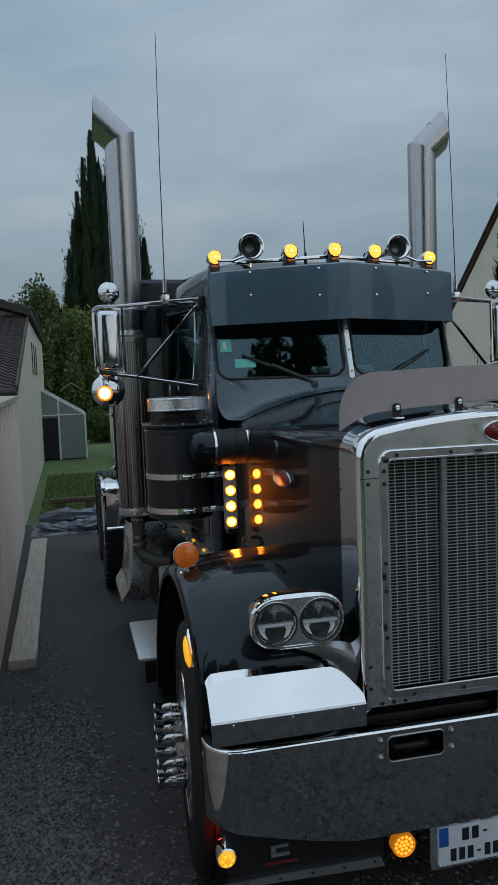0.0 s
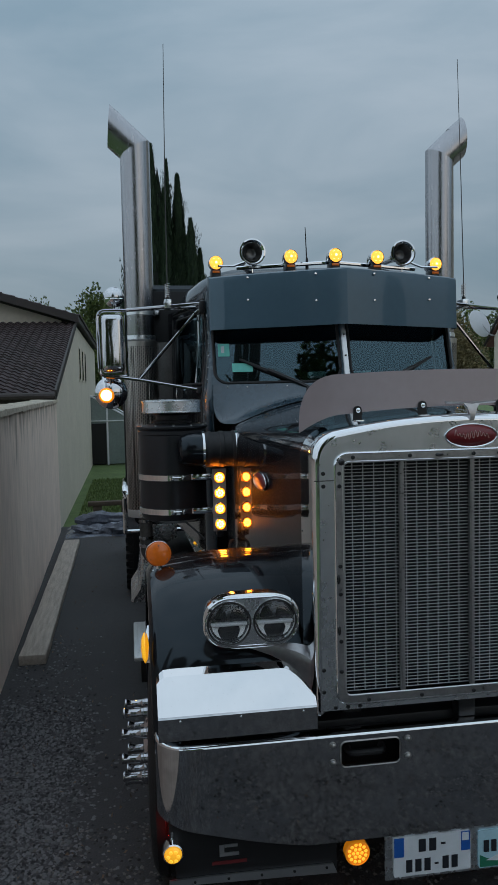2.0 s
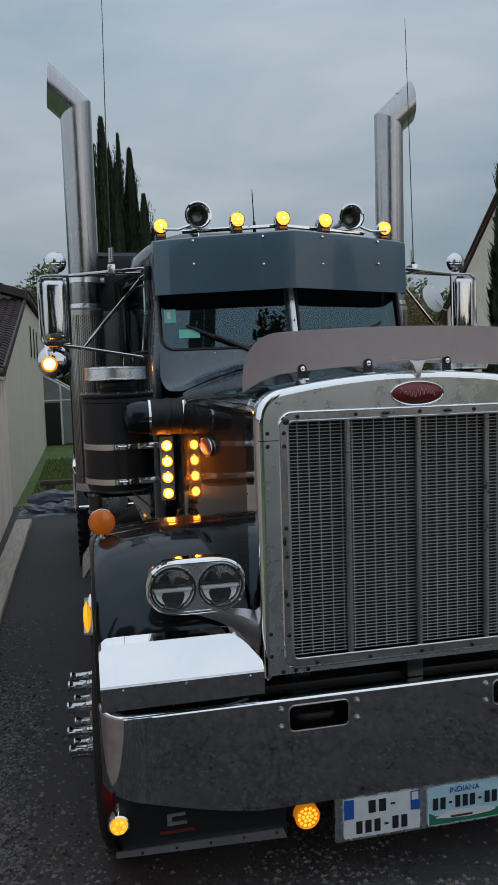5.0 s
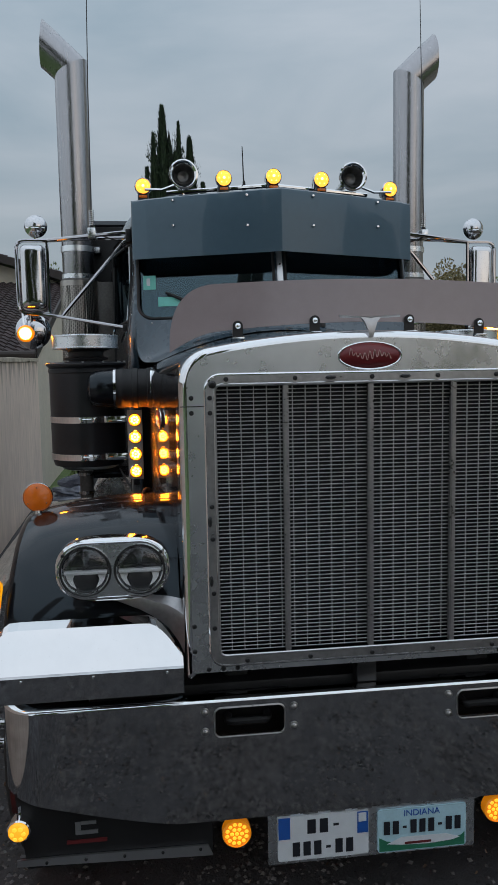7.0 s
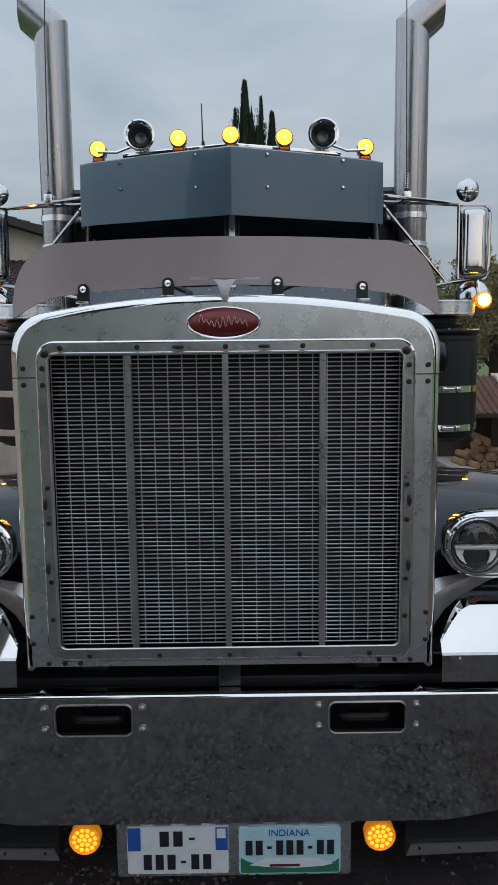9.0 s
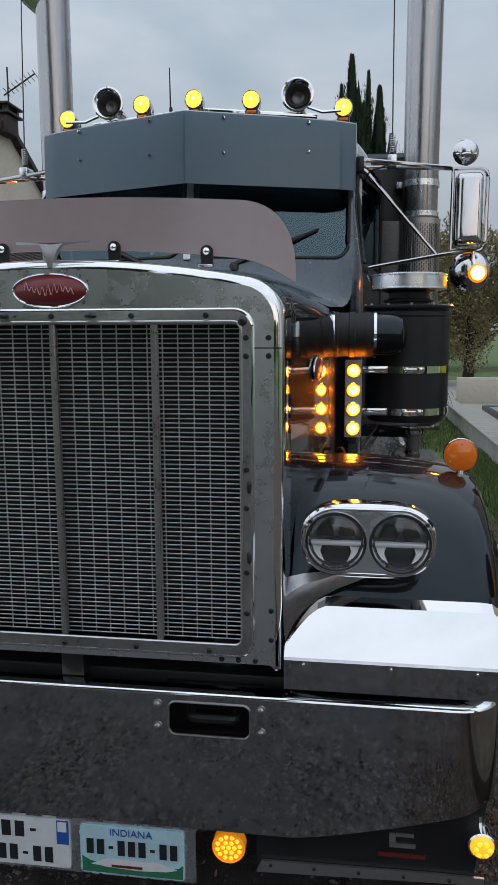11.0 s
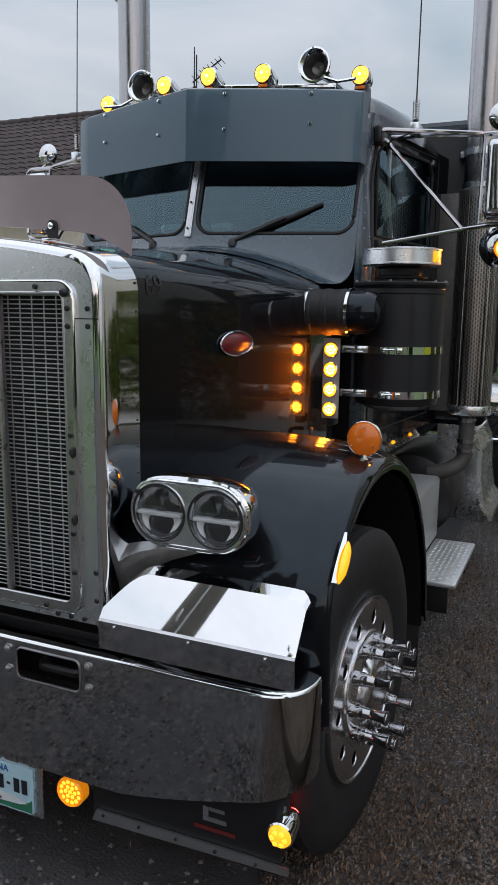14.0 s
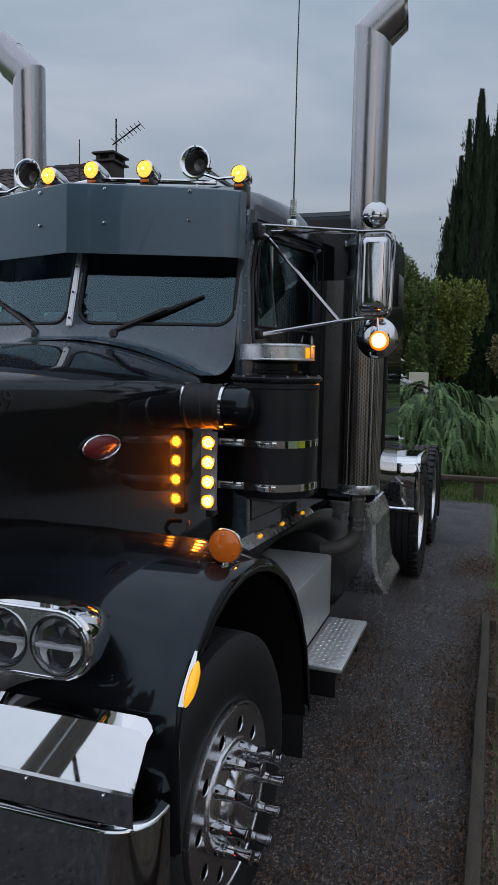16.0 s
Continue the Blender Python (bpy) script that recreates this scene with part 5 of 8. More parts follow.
def build_sides():
    led = None
    for s in (-1, 1):
        # air cleaner
        cx, cy = s * 0.994, 1.61
        ac = part("air_cleaner", lathe([(0.0, 1.325), (0.13, 1.325), (0.150, 1.34), (0.172, 1.345), (0.178, 1.365), (0.178, 1.385), (0.183, 1.39), (0.183, 1.80), (0.187, 1.805), (0.187, 1.82), (0.183, 1.825), (0.196, 1.838), (0.197, 1.847), (0.190, 1.852), (0.12, 1.856), (0.0, 1.858)], (cx, cy, 0), "z", 48), DRUM, T, "black air cleaner drum with bright straps")
        for k in range(12):
            a = k * math.pi / 6
            part("lid_bolt", lathe([(0.006, 1.850), (0.006, 1.857), (0, 1.859)], (cx + 0.187 * math.cos(a), cy + 0.187 * math.sin(a), 0), "z", 6), ALU, ac)
        part("intake_neck", lathe([(0.086, 1.85), (0.086, 1.862), (0.108, 1.866), (0.110, 1.874), (0.086, 1.882), (0.088, 1.905), (0.125, 1.918)], (cx, cy, 0), "z", 36), SATIN, ac)
        part("rain_cap", lathe([(0.12, 1.916), (0.158, 1.918), (0.163, 1.921), (0.163, 1.926), (0.160, 1.928), (0.160, 1.976), (0.163, 1.978), (0.163, 1.983), (0.156, 1.987), (0.10, 1.991), (0, 1.993)], (cx, cy, 0), "z", 40), STEEL, ac, "polished steel rain cap")
        # the reflector is no lamp; its glow comes from the emissive material
        tape = s < 0 or part("reflector", box(-0.011, 0.011, -0.003, 0.003, -0.022, 0.022, 0.002), AMBER_MARK, ac, "amber reflector with an added glow")
        if s > 0:
            tape.matrix_basis = pose(cx + s * 0.151, cy - 0.060, 1.952, 0, 0, s * 68)
        for z in (1.575, 1.393):
            st = part("strap", lathe([(0.1835, z - 0.016), (0.187, z - 0.015), (0.187, z + 0.015), (0.1835, z + 0.016)], (cx, cy, 0), "z", 48), CHROME, ac, "bright metal strap")
            for a in (-95, -75):
                bk = part("buckle", box(-0.012, 0.012, -0.012, 0.0, -0.012, 0.012, 0.003), CHROME, st)
                bk.matrix_basis = pose(cx + 0.187 * math.cos(radians(a)), cy + 0.187 * math.sin(radians(a)), z, 0, 0, a + 90)
            part("buckle_pin", tube([(cx - 0.014 * 1, cy - 0.197, z + 0.004), (cx + 0.03, cy - 0.192, z + 0.004)], 0.004, 6), CHROME, st)
            part("strap_arm", box(s * 0.775, s * 0.90, 1.44, 1.462, z - 0.016, z + 0.016, 0.003), CHROME, st)
        yt = s < 0 or part("yellow_tape", box(-0.016, 0.016, -0.002, 0.002, -0.014, 0.014), YELLOW, ac, "yellow tape on the strap")
        a = -90 + s * 52
        if s > 0:
            yt.matrix_basis = pose(cx + 0.1885 * math.cos(radians(a)), cy + 0.1885 * math.sin(radians(a)), 1.575, 0, 0, a + 90)
        # intake pipe to the hood, with rubber boot and clamps
        px = 1.40
        part("intake_elbow", lathe([(0.0, 0.118), (0.05, 0.114), (0.076, 0.098), (0.087, 0.07), (0.089, 0.04), (0.089, -0.03)], (s * 0.86, px, 1.725), "x", 28, turn=Matrix.Rotation(radians(90 * s), 4, "Y")), BLACK, ac, "smooth black intake elbow")
        part("intake_boot", lathe([(0.090, 0.64), (0.092, 0.665), (0.096, 0.67), (0.096, 0.69), (0.092, 0.695), (0.092, 0.735), (0.096, 0.74), (0.096, 0.76), (0.092, 0.765), (0.092, 0.80), (0.095, 0.805), (0.095, 0.82), (0.092, 0.825), (0.091, 0.85)], (0, px, 1.725), "x", 32, turn=Matrix.Rotation(radians(90 * s), 4, "Y")), RUBBER, ac, "ribbed rubber intake boot")
        part("intake_stub", lathe([(0.088, 0.58), (0.088, 0.66)], (0, px, 1.725), "x", 28, turn=Matrix.Rotation(radians(90 * s), 4, "Y")), SATIN, ac)
        for x in (0.645, 0.672, 0.845):
            part("clamp", lathe([(0.093, x - 0.007), (0.098, x - 0.006), (0.098, x + 0.006), (0.093, x + 0.007)], (0, px, 1.725), "x", 32, turn=Matrix.Rotation(radians(90 * s), 4, "Y")), CHROME, ac)
        # four-lamp bar
        bar = part("lamp_bar", prism(rounded(s * 0.759 - 0.036, s * 0.759 + 0.036, 1.282, 1.618, 0.004), 1.422, 1.432, 0.002), BAR, T, "steel bar with four lit amber lamps")
        for k in range(4):
            z = 1.572 - k * 0.0835
            if led is None:
                led = part("bar_lamp", lathe([(0.031, 0.0), (0.032, -0.008), (0.029, -0.011), (0.0275, -0.008)], (0, 0, 0), "y", 24), CHROME, bar)
                lens = part("lens", lathe([(0.028, -0.006), (0.020, -0.010), (0.008, -0.012), (0, -0.012)], (0, 0, 0), "y", 20), AMBER_RIM, None, "lit amber lens")
                lens.parent = led
                diodes = bmesh.new()
                for q in range(8):
                    rq = 0.0148 if q else 0.0
                    lathe([(0.0068, -0.0095), (0.0054, -0.0135), (0, -0.0152)], (rq * math.cos(q * 0.8976), 0, rq * math.sin(q * 0.8976)), "y", 10, bm=diodes)
                core = part("core", diodes, AMBER_HOT, led, "bright cluster of diodes")
                led.location = (s * 0.759, 1.422, z)
            else:
                c = share(led, Matrix.Translation((s * 0.759, 1.422, z)), bar)
                share(lens, Matrix.Identity(4), c)
                share(core, Matrix.Identity(4), c)
        part("bar_bracket", box(s * 0.743, s * 0.775, 1.432, 1.50, 1.25, 1.29, 0.004), SATIN, bar)

        # mirror arms, head and lamps
        arms = part("mirror_arm", tube(mirrored(s, [(0.76, 2.00, 2.555), (0.81, 2.00, 2.556), (1.22, 2.14, 2.537)]), 0.0105, 8), NUT_CHROME, T, "bright tubular mirror bracket")
        part("upper_tube", tube(mirrored(s, [(0.80, 2.13, 2.548), (1.0, 2.13, 2.544), (1.24, 2.16, 2.536)]), 0.010, 8), NUT_CHROME, arms)
        loop = bend(mirrored(s, [(1.225, 2.15, 2.535), (1.398, 2.15, 2.535), (1.393, 2.13, 2.133), (1.225, 2.13, 2.133)]), 0.05, 6)
        part("loop_tube", tube(loop, 0.0105, 8), NUT_CHROME, arms)
        part("inner_tube", tube(mirrored(s, [(1.230, 2.15, 2.535), (1.227, 2.13, 2.133)]), 0.009, 8), NUT_CHROME, arms)
        part("lower_tube", tube(mirrored(s, [(0.81, 1.96, 2.042), (0.835, 1.97, 2.047), (1.158, 2.092, 2.110), (1.26, 2.12, 2.125), (1.35, 2.13, 2.133)]), 0.0095, 8), NUT_CHROME, arms)
        part("brace_tube", tube(mirrored(s, [(0.775, 2.05, 2.53), (0.80, 2.05, 2.515), (1.158, 2.092, 2.112)]), 0.0095, 8), NUT_CHROME, arms)
        part("cab_plate", box(s * 0.785, s * 0.82, 1.935, 1.985, 2.02, 2.06, 0.006), SATIN, arms)
        part("cab_plate", box(s * 0.755, s * 0.79, 1.98, 2.07, 2.50, 2.575, 0.008), SATIN, arms)
        cable = bend(mirrored(s, [(0.95, 2.06, 2.56), (0.88, 2.03, 2.53), (0.81, 2.03, 2.51), (0.79, 2.08, 2.46)]), 0.05)
        part("cable", tube(cable, 0.004, 5), RUBBER, arms)
        head = []
        for y, k in ((2.105, -0.035), (2.11, -0.016), (2.125, -0.004), (2.15, 0.0), (2.175, 0.0)):
            head.append([(s * 1.311 + x, y, z) for x, z in rounded(-0.068 - k * 0.9, 0.068 + k * 0.9, 2.155 - k, 2.513 + k, 0.028 + k * 0.3, 6)])
        mh = part("mirror", loft(head, close=True, cap=True), MIRROR_BACK, T, "tall chrome-backed door mirror", 50)
        part("mirror_glass", prism(rounded(s * 1.311 - 0.06, s * 1.311 + 0.06, 2.163, 2.505, 0.025), 2.1765, 2.179), REFLECTOR, mh, "mirror glass", 0)
        dm = part("convex_mirror", lathe([(0.0, -0.038), (0.03, -0.032), (0.052, -0.014), (0.062, 0.0), (0.064, 0.006), (0.060, 0.010), (0, 0.012)], (0, 0, 0), "y", 28), MIRROR_BACK, T, "small round chrome spot mirror")
        dm.location = (s * 1.296, 2.215, 2.625)
        part("clip_bar", tube([(-0.05, -0.014, -0.012), (0, -0.04, -0.014), (0.05, -0.014, -0.012)], 0.005, 6), CHROME, dm)
        part("foot", tube([(0, 0.0, -0.045), (0, -0.065, -0.09)], 0.006, 6), CHROME, dm)
        sp = part("spot_mirror", lathe([(0.0, -0.042), (0.045, -0.035), (0.083, -0.014), (0.098, 0.0), (0.100, 0.007), (0.088, 0.016), (0, 0.02)], (0, 0, 0), "y", 32), MIRROR_BACK, T, "round chrome-backed spot mirror under the tall one")
        sp.location = (s * 1.330, 2.17, 2.035)
        part("stem", tube([(0, -0.02, 0.03), (0, -0.04, 0.10)], 0.007, 6), CHROME, sp)
        # housing glows along with the lens, standing in for the lamp's bloom
        ml = part("mirror_lamp", lathe([(0.034, 0.0), (0.036, 0.006), (0.034, 0.03), (0.022, 0.055), (0, 0.065)], (0, 0, 0), "y", 20), AMBER_BLOOM_SHELL, T, "small amber lamp under the mirror, brightly lit")
        ml.location = (s * 1.356, 2.075, 2.020)
        part("lens", lathe([(0.0, -0.018), (0.024, -0.014), (0.042, -0.004), (0.047, 0.003), (0, 0.004)], (0, 0, 0), "y", 20), AMBER_BLOOM_SHELL, ml, "brightly lit amber lens")
        part("core", lathe([(0.034, -0.009), (0.025, -0.019), (0, -0.024)], (0, 0, 0), "y", 16), AMBER_HOT, ml, "bright core")
        part("bracket", tube([(-0.01, 0.03, 0.03), (-0.02, 0.05, 0.112)], 0.006, 6), CHROME, ml)

        # whip aerial on a spring
        wx = -0.974 if s < 0 else 0.925
        wh = part("whip_aerial", tube([(wx, 2.07, 2.69), (wx - 0.005 * s, 2.095, 3.34), (wx - s * (0.019 if s < 0 else 0.008), 2.14, 4.12)], [0.0035, 0.003, 0.002], 6), SATIN, T, "thin whip aerial on a spring mount")
        coil = [(wx + 0.014 * math.cos(a), 2.07 + 0.014 * math.sin(a), 2.60 + 0.085 * a / (16 * math.pi)) for a in np.linspace(0, 16 * math.pi, 97)]
        part("spring", tube(coil, 0.0026, 5), CHROME, wh)
        part("mount", box(wx - 0.022, wx + 0.022, 2.04, 2.13, 2.535, 2.590, 0.005), STEEL, wh)
        part("stud", lathe([(0.012, 2.585), (0.012, 2.605), (0.005, 2.61), (0.005, 2.695), (0, 2.697)], (wx, 2.07, 0), "z", 10), SATIN, wh)

        # exhaust stack with mitred outward tip
        ex, ey = s * 1.131, 2.93
        stack = part("exhaust_pipe", lathe([(0.098, 2.30), (0.104, 2.34), (0.104, 3.2)], (ex, ey, 0), "z", 40), STACK, T, "tall chrome exhaust stack with mitred tip")
        n, rr = 40, 0.104
        low, mit = [], []
        for k in range(n):
            a = 2 * math.pi * k / n
            x, y = rr * math.cos(a), rr * math.sin(a)
            low.append((ex + s * x, ey + y, 3.2))
            mz = 3.745 - x * 0.52
            mit.append((ex + s * x, ey + y, mz))
        cut = []
        for k in range(n):
            a = 2 * math.pi * k / n
            x, y = rr * math.cos(a), rr * math.sin(a)
            reach = 0.175 - x + 0.0
            cut.append((ex + s * 0.175 + s * 0.012 * math.cos(a), ey + y, 3.745 - x * 0.52 + reach * 0.88))
        inner = [(p[0] - s * 0.0, (p[1] - ey) * 0.96 + ey, p[2]) for p in cut]
        deep = [(p[0] - s * 0.10, (p[1] - ey) * 0.95 + ey, p[2] - 0.088) for p in cut]
        bm = loft([low, mit], close=True)
        part("upper_pipe", bm, STACK, stack, smooth=50)
        part("mitred_tip", loft([mit, cut, inner, deep], close=True), STACK, stack, smooth=35)
        muf = part("muffler", lathe([(0.0, 1.145), (0.112, 1.145), (0.116, 1.155), (0.116, 2.40), (0.100, 2.43)], (ex, ey, 0), "z", 40), SHADE_STEEL, T, "dark muffler behind a perforated guard")
        bm = guard_mesh()
        bm.transform(Matrix.Translation((ex, ey, 0)) @ (Matrix.Identity(4) if s > 0 else Matrix.Diagonal((-1, 1, 1, 1))))
        part("perforated_guard", bm, GUARD, muf, "perforated steel heat guard", 40)
        part("guard_flange", box(ex - s * 0.225, ex - s * 0.10, ey - 0.03, ey - 0.015, 1.155, 2.39, 0.004), SHADE_STEEL, muf, "flat dark inner shield")
        part("guard_band", lathe([(0.126, 1.145), (0.128, 1.15), (0.128, 1.195), (0.126, 1.20)], (ex, ey, 0), "z", 40), STEEL, muf)
        for z in (2.42, 2.60):
            part("stack_clamp", lathe([(0.105, z - 0.02), (0.111, z - 0.018), (0.111, z + 0.018), (0.105, z + 0.02)], (ex, ey, 0), "z", 36), STEEL, stack)
        part("rear_bar", tube(mirrored(s, [(1.255, 3.02, 2.05), (1.255, 3.02, 1.40), (1.24, 2.96, 1.33), (1.19, 2.86, 1.33)]), 0.012, 8), SATIN, muf)
        riser = part("exhaust_elbow", tube(bend([(ex, ey - 0.02, 1.15), (ex, ey - 0.02, 0.86), (ex - s * 0.10, ey - 0.06, 0.80), (ex - s * 0.20, ey - 0.06, 0.78)], 0.07, 6), 0.046, 14), SHADE_STEEL, muf, "dull exhaust elbow under the muffler")
        for z in (1.11, 0.985, 0.93):
            part("elbow_clamp", lathe([(0.047, z - 0.012), (0.052, z - 0.010), (0.052, z + 0.010), (0.047, z + 0.012)], (ex, ey - 0.02, 0), "z", 20), STACK, riser)

        # cab skirt strip with small lamps, battery box and step
        sill = lambda y: 1.058 - 0.05 * (y - 1.9)
        sk = part("cab_strip", loft([[(s * 0.80, y, sill(y) + 0.024), (s * 0.842, y, sill(y) - 0.024), (s * 0.836, y, sill(y) - 0.030), (s * 0.794, y, sill(y) + 0.018)] for y in (1.70, 2.30, 3.02)], close=True, cap=True), STEEL, T, "polished strip with small amber lamps")
        for y in (1.97, 2.37, 2.81):
            part("strip_lamp", lathe([(0.014, -0.002), (0.013, 0.007), (0.007, 0.011), (0, 0.012)], (s * 0.821, y, sill(y)), "x", 12, turn=Matrix.Rotation(radians(48 * s), 4, "Y") @ Matrix.Diagonal((0.8, 1.9, 1, 1))), AMBER_MARK, sk)
        part("cab_under", box(s * 0.45, s * 0.79, 1.7, 3.0, 0.93, 1.075, 0.02), MATT, T)
        bx = part("battery_box", box(s * 0.62, s * 1.02, 1.83, 2.76, 0.425, 0.793, 0.02), TREAD, T, "tread-plate battery box")
        step = part("step", box(s * 1.01, s * 1.242, 2.02, 2.76, 0.386, 0.414, 0.010), TREAD, T, "tread-plate cab step")
        bumpbar = None
        for i in range(24):
            for j in range(7):
                m = pose(s * (1.045 + 0.028 * j), 2.045 + 0.030 * i, 0.4142, 0, 0, 45 if (i + j) % 2 else -45)
                if bumpbar is None:
                    bumpbar = part("tread_bar", loft([[(-0.011, 0, 0), (-0.005, -0.003, 0), (0.005, -0.003, 0), (0.011, 0, 0), (0.005, 0.003, 0), (-0.005, 0.003, 0)], [(-0.006, 0, 0.002), (-0.004, -0.001, 0.002), (0.004, -0.001, 0.002), (0.006, 0, 0.002), (0.004, 0.001, 0.002), (-0.004, 0.001, 0.002)]], close=True, cap=True), TREAD, step, smooth=0)
                    bumpbar.matrix_basis = m
                else:
                    share(bumpbar, m)
        # upright tread on the box, in one mesh
        bm = bmesh.new()
        for i in range(30):
            for j in range(12):
                a = radians(45 if (i + j) % 2 else -45)
                c = Vector((s * 1.021, 1.86 + 0.030 * i, 0.45 + 0.028 * j))
                u = Vector((0, math.cos(a), math.sin(a)))
                w = Vector((0, -math.sin(a), math.cos(a)))
                o = Vector((s * 0.002, 0, 0))
                v = [bm.verts.new(c + p) for p in (-0.011 * u, -0.003 * w, 0.011 * u, 0.003 * w)]
                t2 = bm.verts.new(c + o)
                for k in range(4):
                    bm.faces.new((v[k], v[(k + 1) % 4], t2))
        for i in range(30):
            for j in range(13):
                a = radians(45 if (i + j) % 2 else -45)
                c = Vector((s * (0.64 + 0.029 * j), 1.86 + 0.030 * i, 0.794))
                u = Vector((math.cos(a), math.sin(a), 0))
                w = Vector((-math.sin(a), math.cos(a), 0))
                v = [bm.verts.new(c + p) for p in (-0.011 * u, -0.003 * w, 0.011 * u, 0.003 * w)]
                t2 = bm.verts.new(c + Vector((0, 0, 0.002)))
                for k in range(4):
                    bm.faces.new((v[k], v[(k + 1) % 4], t2))
        tagged(part("tread_pattern", bm, TREAD, bx, smooth=0), kind="stuff")
        for y in (2.07, 2.70):
            part("step_leg", box(s * 1.04, s * 1.20, y - 0.012, y + 0.012, 0.24, 0.388, 0.004), MATT, step)
        part("mud_flap", box(s * 0.70, s * 1.14, 1.655, 1.667, 0.12, 0.50, 0.004), RUBBER, T, "black rubber mud flap")
        # fuel tank and polished fairing behind it
        part("fuel_tank", lathe([(0.0, 2.88), (0.22, 2.885), (0.255, 2.90), (0.265, 2.93), (0.265, 3.65), (0.25, 3.68), (0, 3.69)], (s * 0.82, 0, 0.62), "y", 36), SATIN, T, "dark satin fuel tank")
        rows = []
        for y in (3.40, 3.45, 4.1, 4.15):
            k = 0.0 if y in (3.45, 4.1) else -0.02
            rows.append([(s * (x + k), y, z) for x, z in ((0.90, 1.02), (1.03, 1.005), (1.12, 0.95), (1.165, 0.84), (1.175, 0.62), (1.20, 0.48), (1.255, 0.40), (1.26, 0.375), (0.90, 0.375))])
        part("chassis_fairing", loft(rows, close=True, cap=True), TANK, T, "dull metal chassis fairing with flared foot", 18)
        part("fairing_cap", box(s * 0.92, s * 1.09, 3.48, 4.08, 1.0, 1.03, 0.01), CHROME, T)
        # quarter wing ahead of the first rear wheel
        rows = []
        for y, z in ((5.36, 1.13), (4.90, 1.13), (4.81, 1.118), (4.755, 1.08), (4.735, 1.02), (4.75, 0.86), (4.78, 0.68)):
            rows.append([(s * 0.72, y, z), (s * 0.74, y - 0.006, z + 0.01), (s * 1.29, y - 0.006, z + 0.01), (s * 1.31, y, z), (s * 1.315, y + 0.03, z - 0.02)])
        q = part("quarter_wing", thicken(loft(rows), 0.004), CHROME, T, "chrome quarter wing ahead of the rear wheels", 30)
        part("wing_edge", tube([(s * 1.30, y - 0.012, z + 0.010) for y, z in ((5.36, 1.13), (4.90, 1.13), (4.81, 1.118), (4.755, 1.08), (4.735, 1.02), (4.75, 0.86), (4.78, 0.68))], 0.022, 10), CHROME, q, "rolled bright edge")
        part("wing_rib", tube([(s * 0.75, 4.77, 0.70), (s * 1.29, 4.77, 0.70)], 0.02, 8), CHROME, q)
        part("wing_post", tube([(s * 0.46, 4.88, 0.90), (s * 0.95, 4.84, 0.90)], 0.022, 8), CHROME, q)
        part("rear_mud_flap", box(s * 0.72, s * 1.31, 7.35, 7.36, 0.15, 0.9), RUBBER, T)

    # wheels
    def tyre(width, rows_of_tread):
        w, r = width / 2, 0.52
        prof = [(0.29, -w * 0.72), (0.30, -w * 0.80), (0.34, -w * 0.93), (0.40, -w), (0.45, -w * 0.99), (0.485, -w * 0.93), (0.505, -w * 0.84), (r - 0.004, -w * 0.78)]
        tread = []
        for k in range(4):
            c = -w * 0.6 + k * w * 0.4
            tread += [(r, c - w * 0.14), (r - 0.012, c - w * 0.13), (r - 0.012, c - w * 0.07), (r, c - w * 0.06)]
        prof = prof + tread + [(a, -b) for a, b in prof[::-1]]
        return lathe(prof, (0, 0, 0), "x", 72)

    def wheel(name, at, s, front):
        w = thing_part(name)
        w.location = at
        w.rotation_euler.z = (0 if s > 0 else math.pi) - (radians(4) if front else 0)
        part("tyre", tyre(0.278, 0), RUBBER, w, "black road tyre", 40)
        if not front:
            # shoulder blocks on the drive tyres
            blk = None
            for k in range(40):
                m = Matrix.Rotation(2 * math.pi * k / 40, 4, "X") @ Matrix.Translation((0.105, 0, 0.512))
                if blk is None:
                    blk = part("tread_block", box(-0.035, 0.035, -0.026, 0.026, -0.012, 0.014, 0.004, seg=1), RUBBER, w, smooth=0)
                    blk.matrix_basis = m
                else:
                    share(blk, m)
        hole_r = 0.228
        if front:
            rim = lathe([(0.286, -0.11), (0.300, -0.10), (0.304, 0.122), (0.301, 0.134), (0.294, 0.133), (0.288, 0.124), (0.284, 0.112)], (0, 0, 0), "x", 64)
            part("rim", rim, WHEEL, w, "polished aluminium rim", 40)
            disc = pierced([(0.287 * math.cos(a), 0.287 * math.sin(a)) for a in np.linspace(0, 2 * math.pi, 65)[:-1]], [[(hole_r * math.cos(b) + 0.026 * math.cos(a), hole_r * math.sin(b) + 0.026 * math.sin(a)) for a in np.linspace(0, 2 * math.pi, 15)[:-1]] for b in np.linspace(0, 2 * math.pi, 11)[:-1]], -0.006, 0.006)
            disc.transform(Matrix.Rotation(radians(-90), 4, "Z"))
            for v in disc.verts:
                v.co.x += 0.124
            part("disc", disc, WHEEL, w, "polished wheel disc with hand holes", 0)
            part("well", lathe([(0.29, -0.12), (0.27, 0.02), (0.10, 0.04), (0, 0.04)], (0, 0, 0), "x", 40), MATT, w)
            part("hub", lathe([(0.190, 0.120), (0.188, 0.136), (0.182, 0.140), (0.130, 0.142), (0.118, 0.146), (0.108, 0.165), (0.092, 0.175), (0.06, 0.178), (0, 0.179)], (0, 0, 0), "x", 40), WHEEL, w, "chrome hub cap")
            nut = None
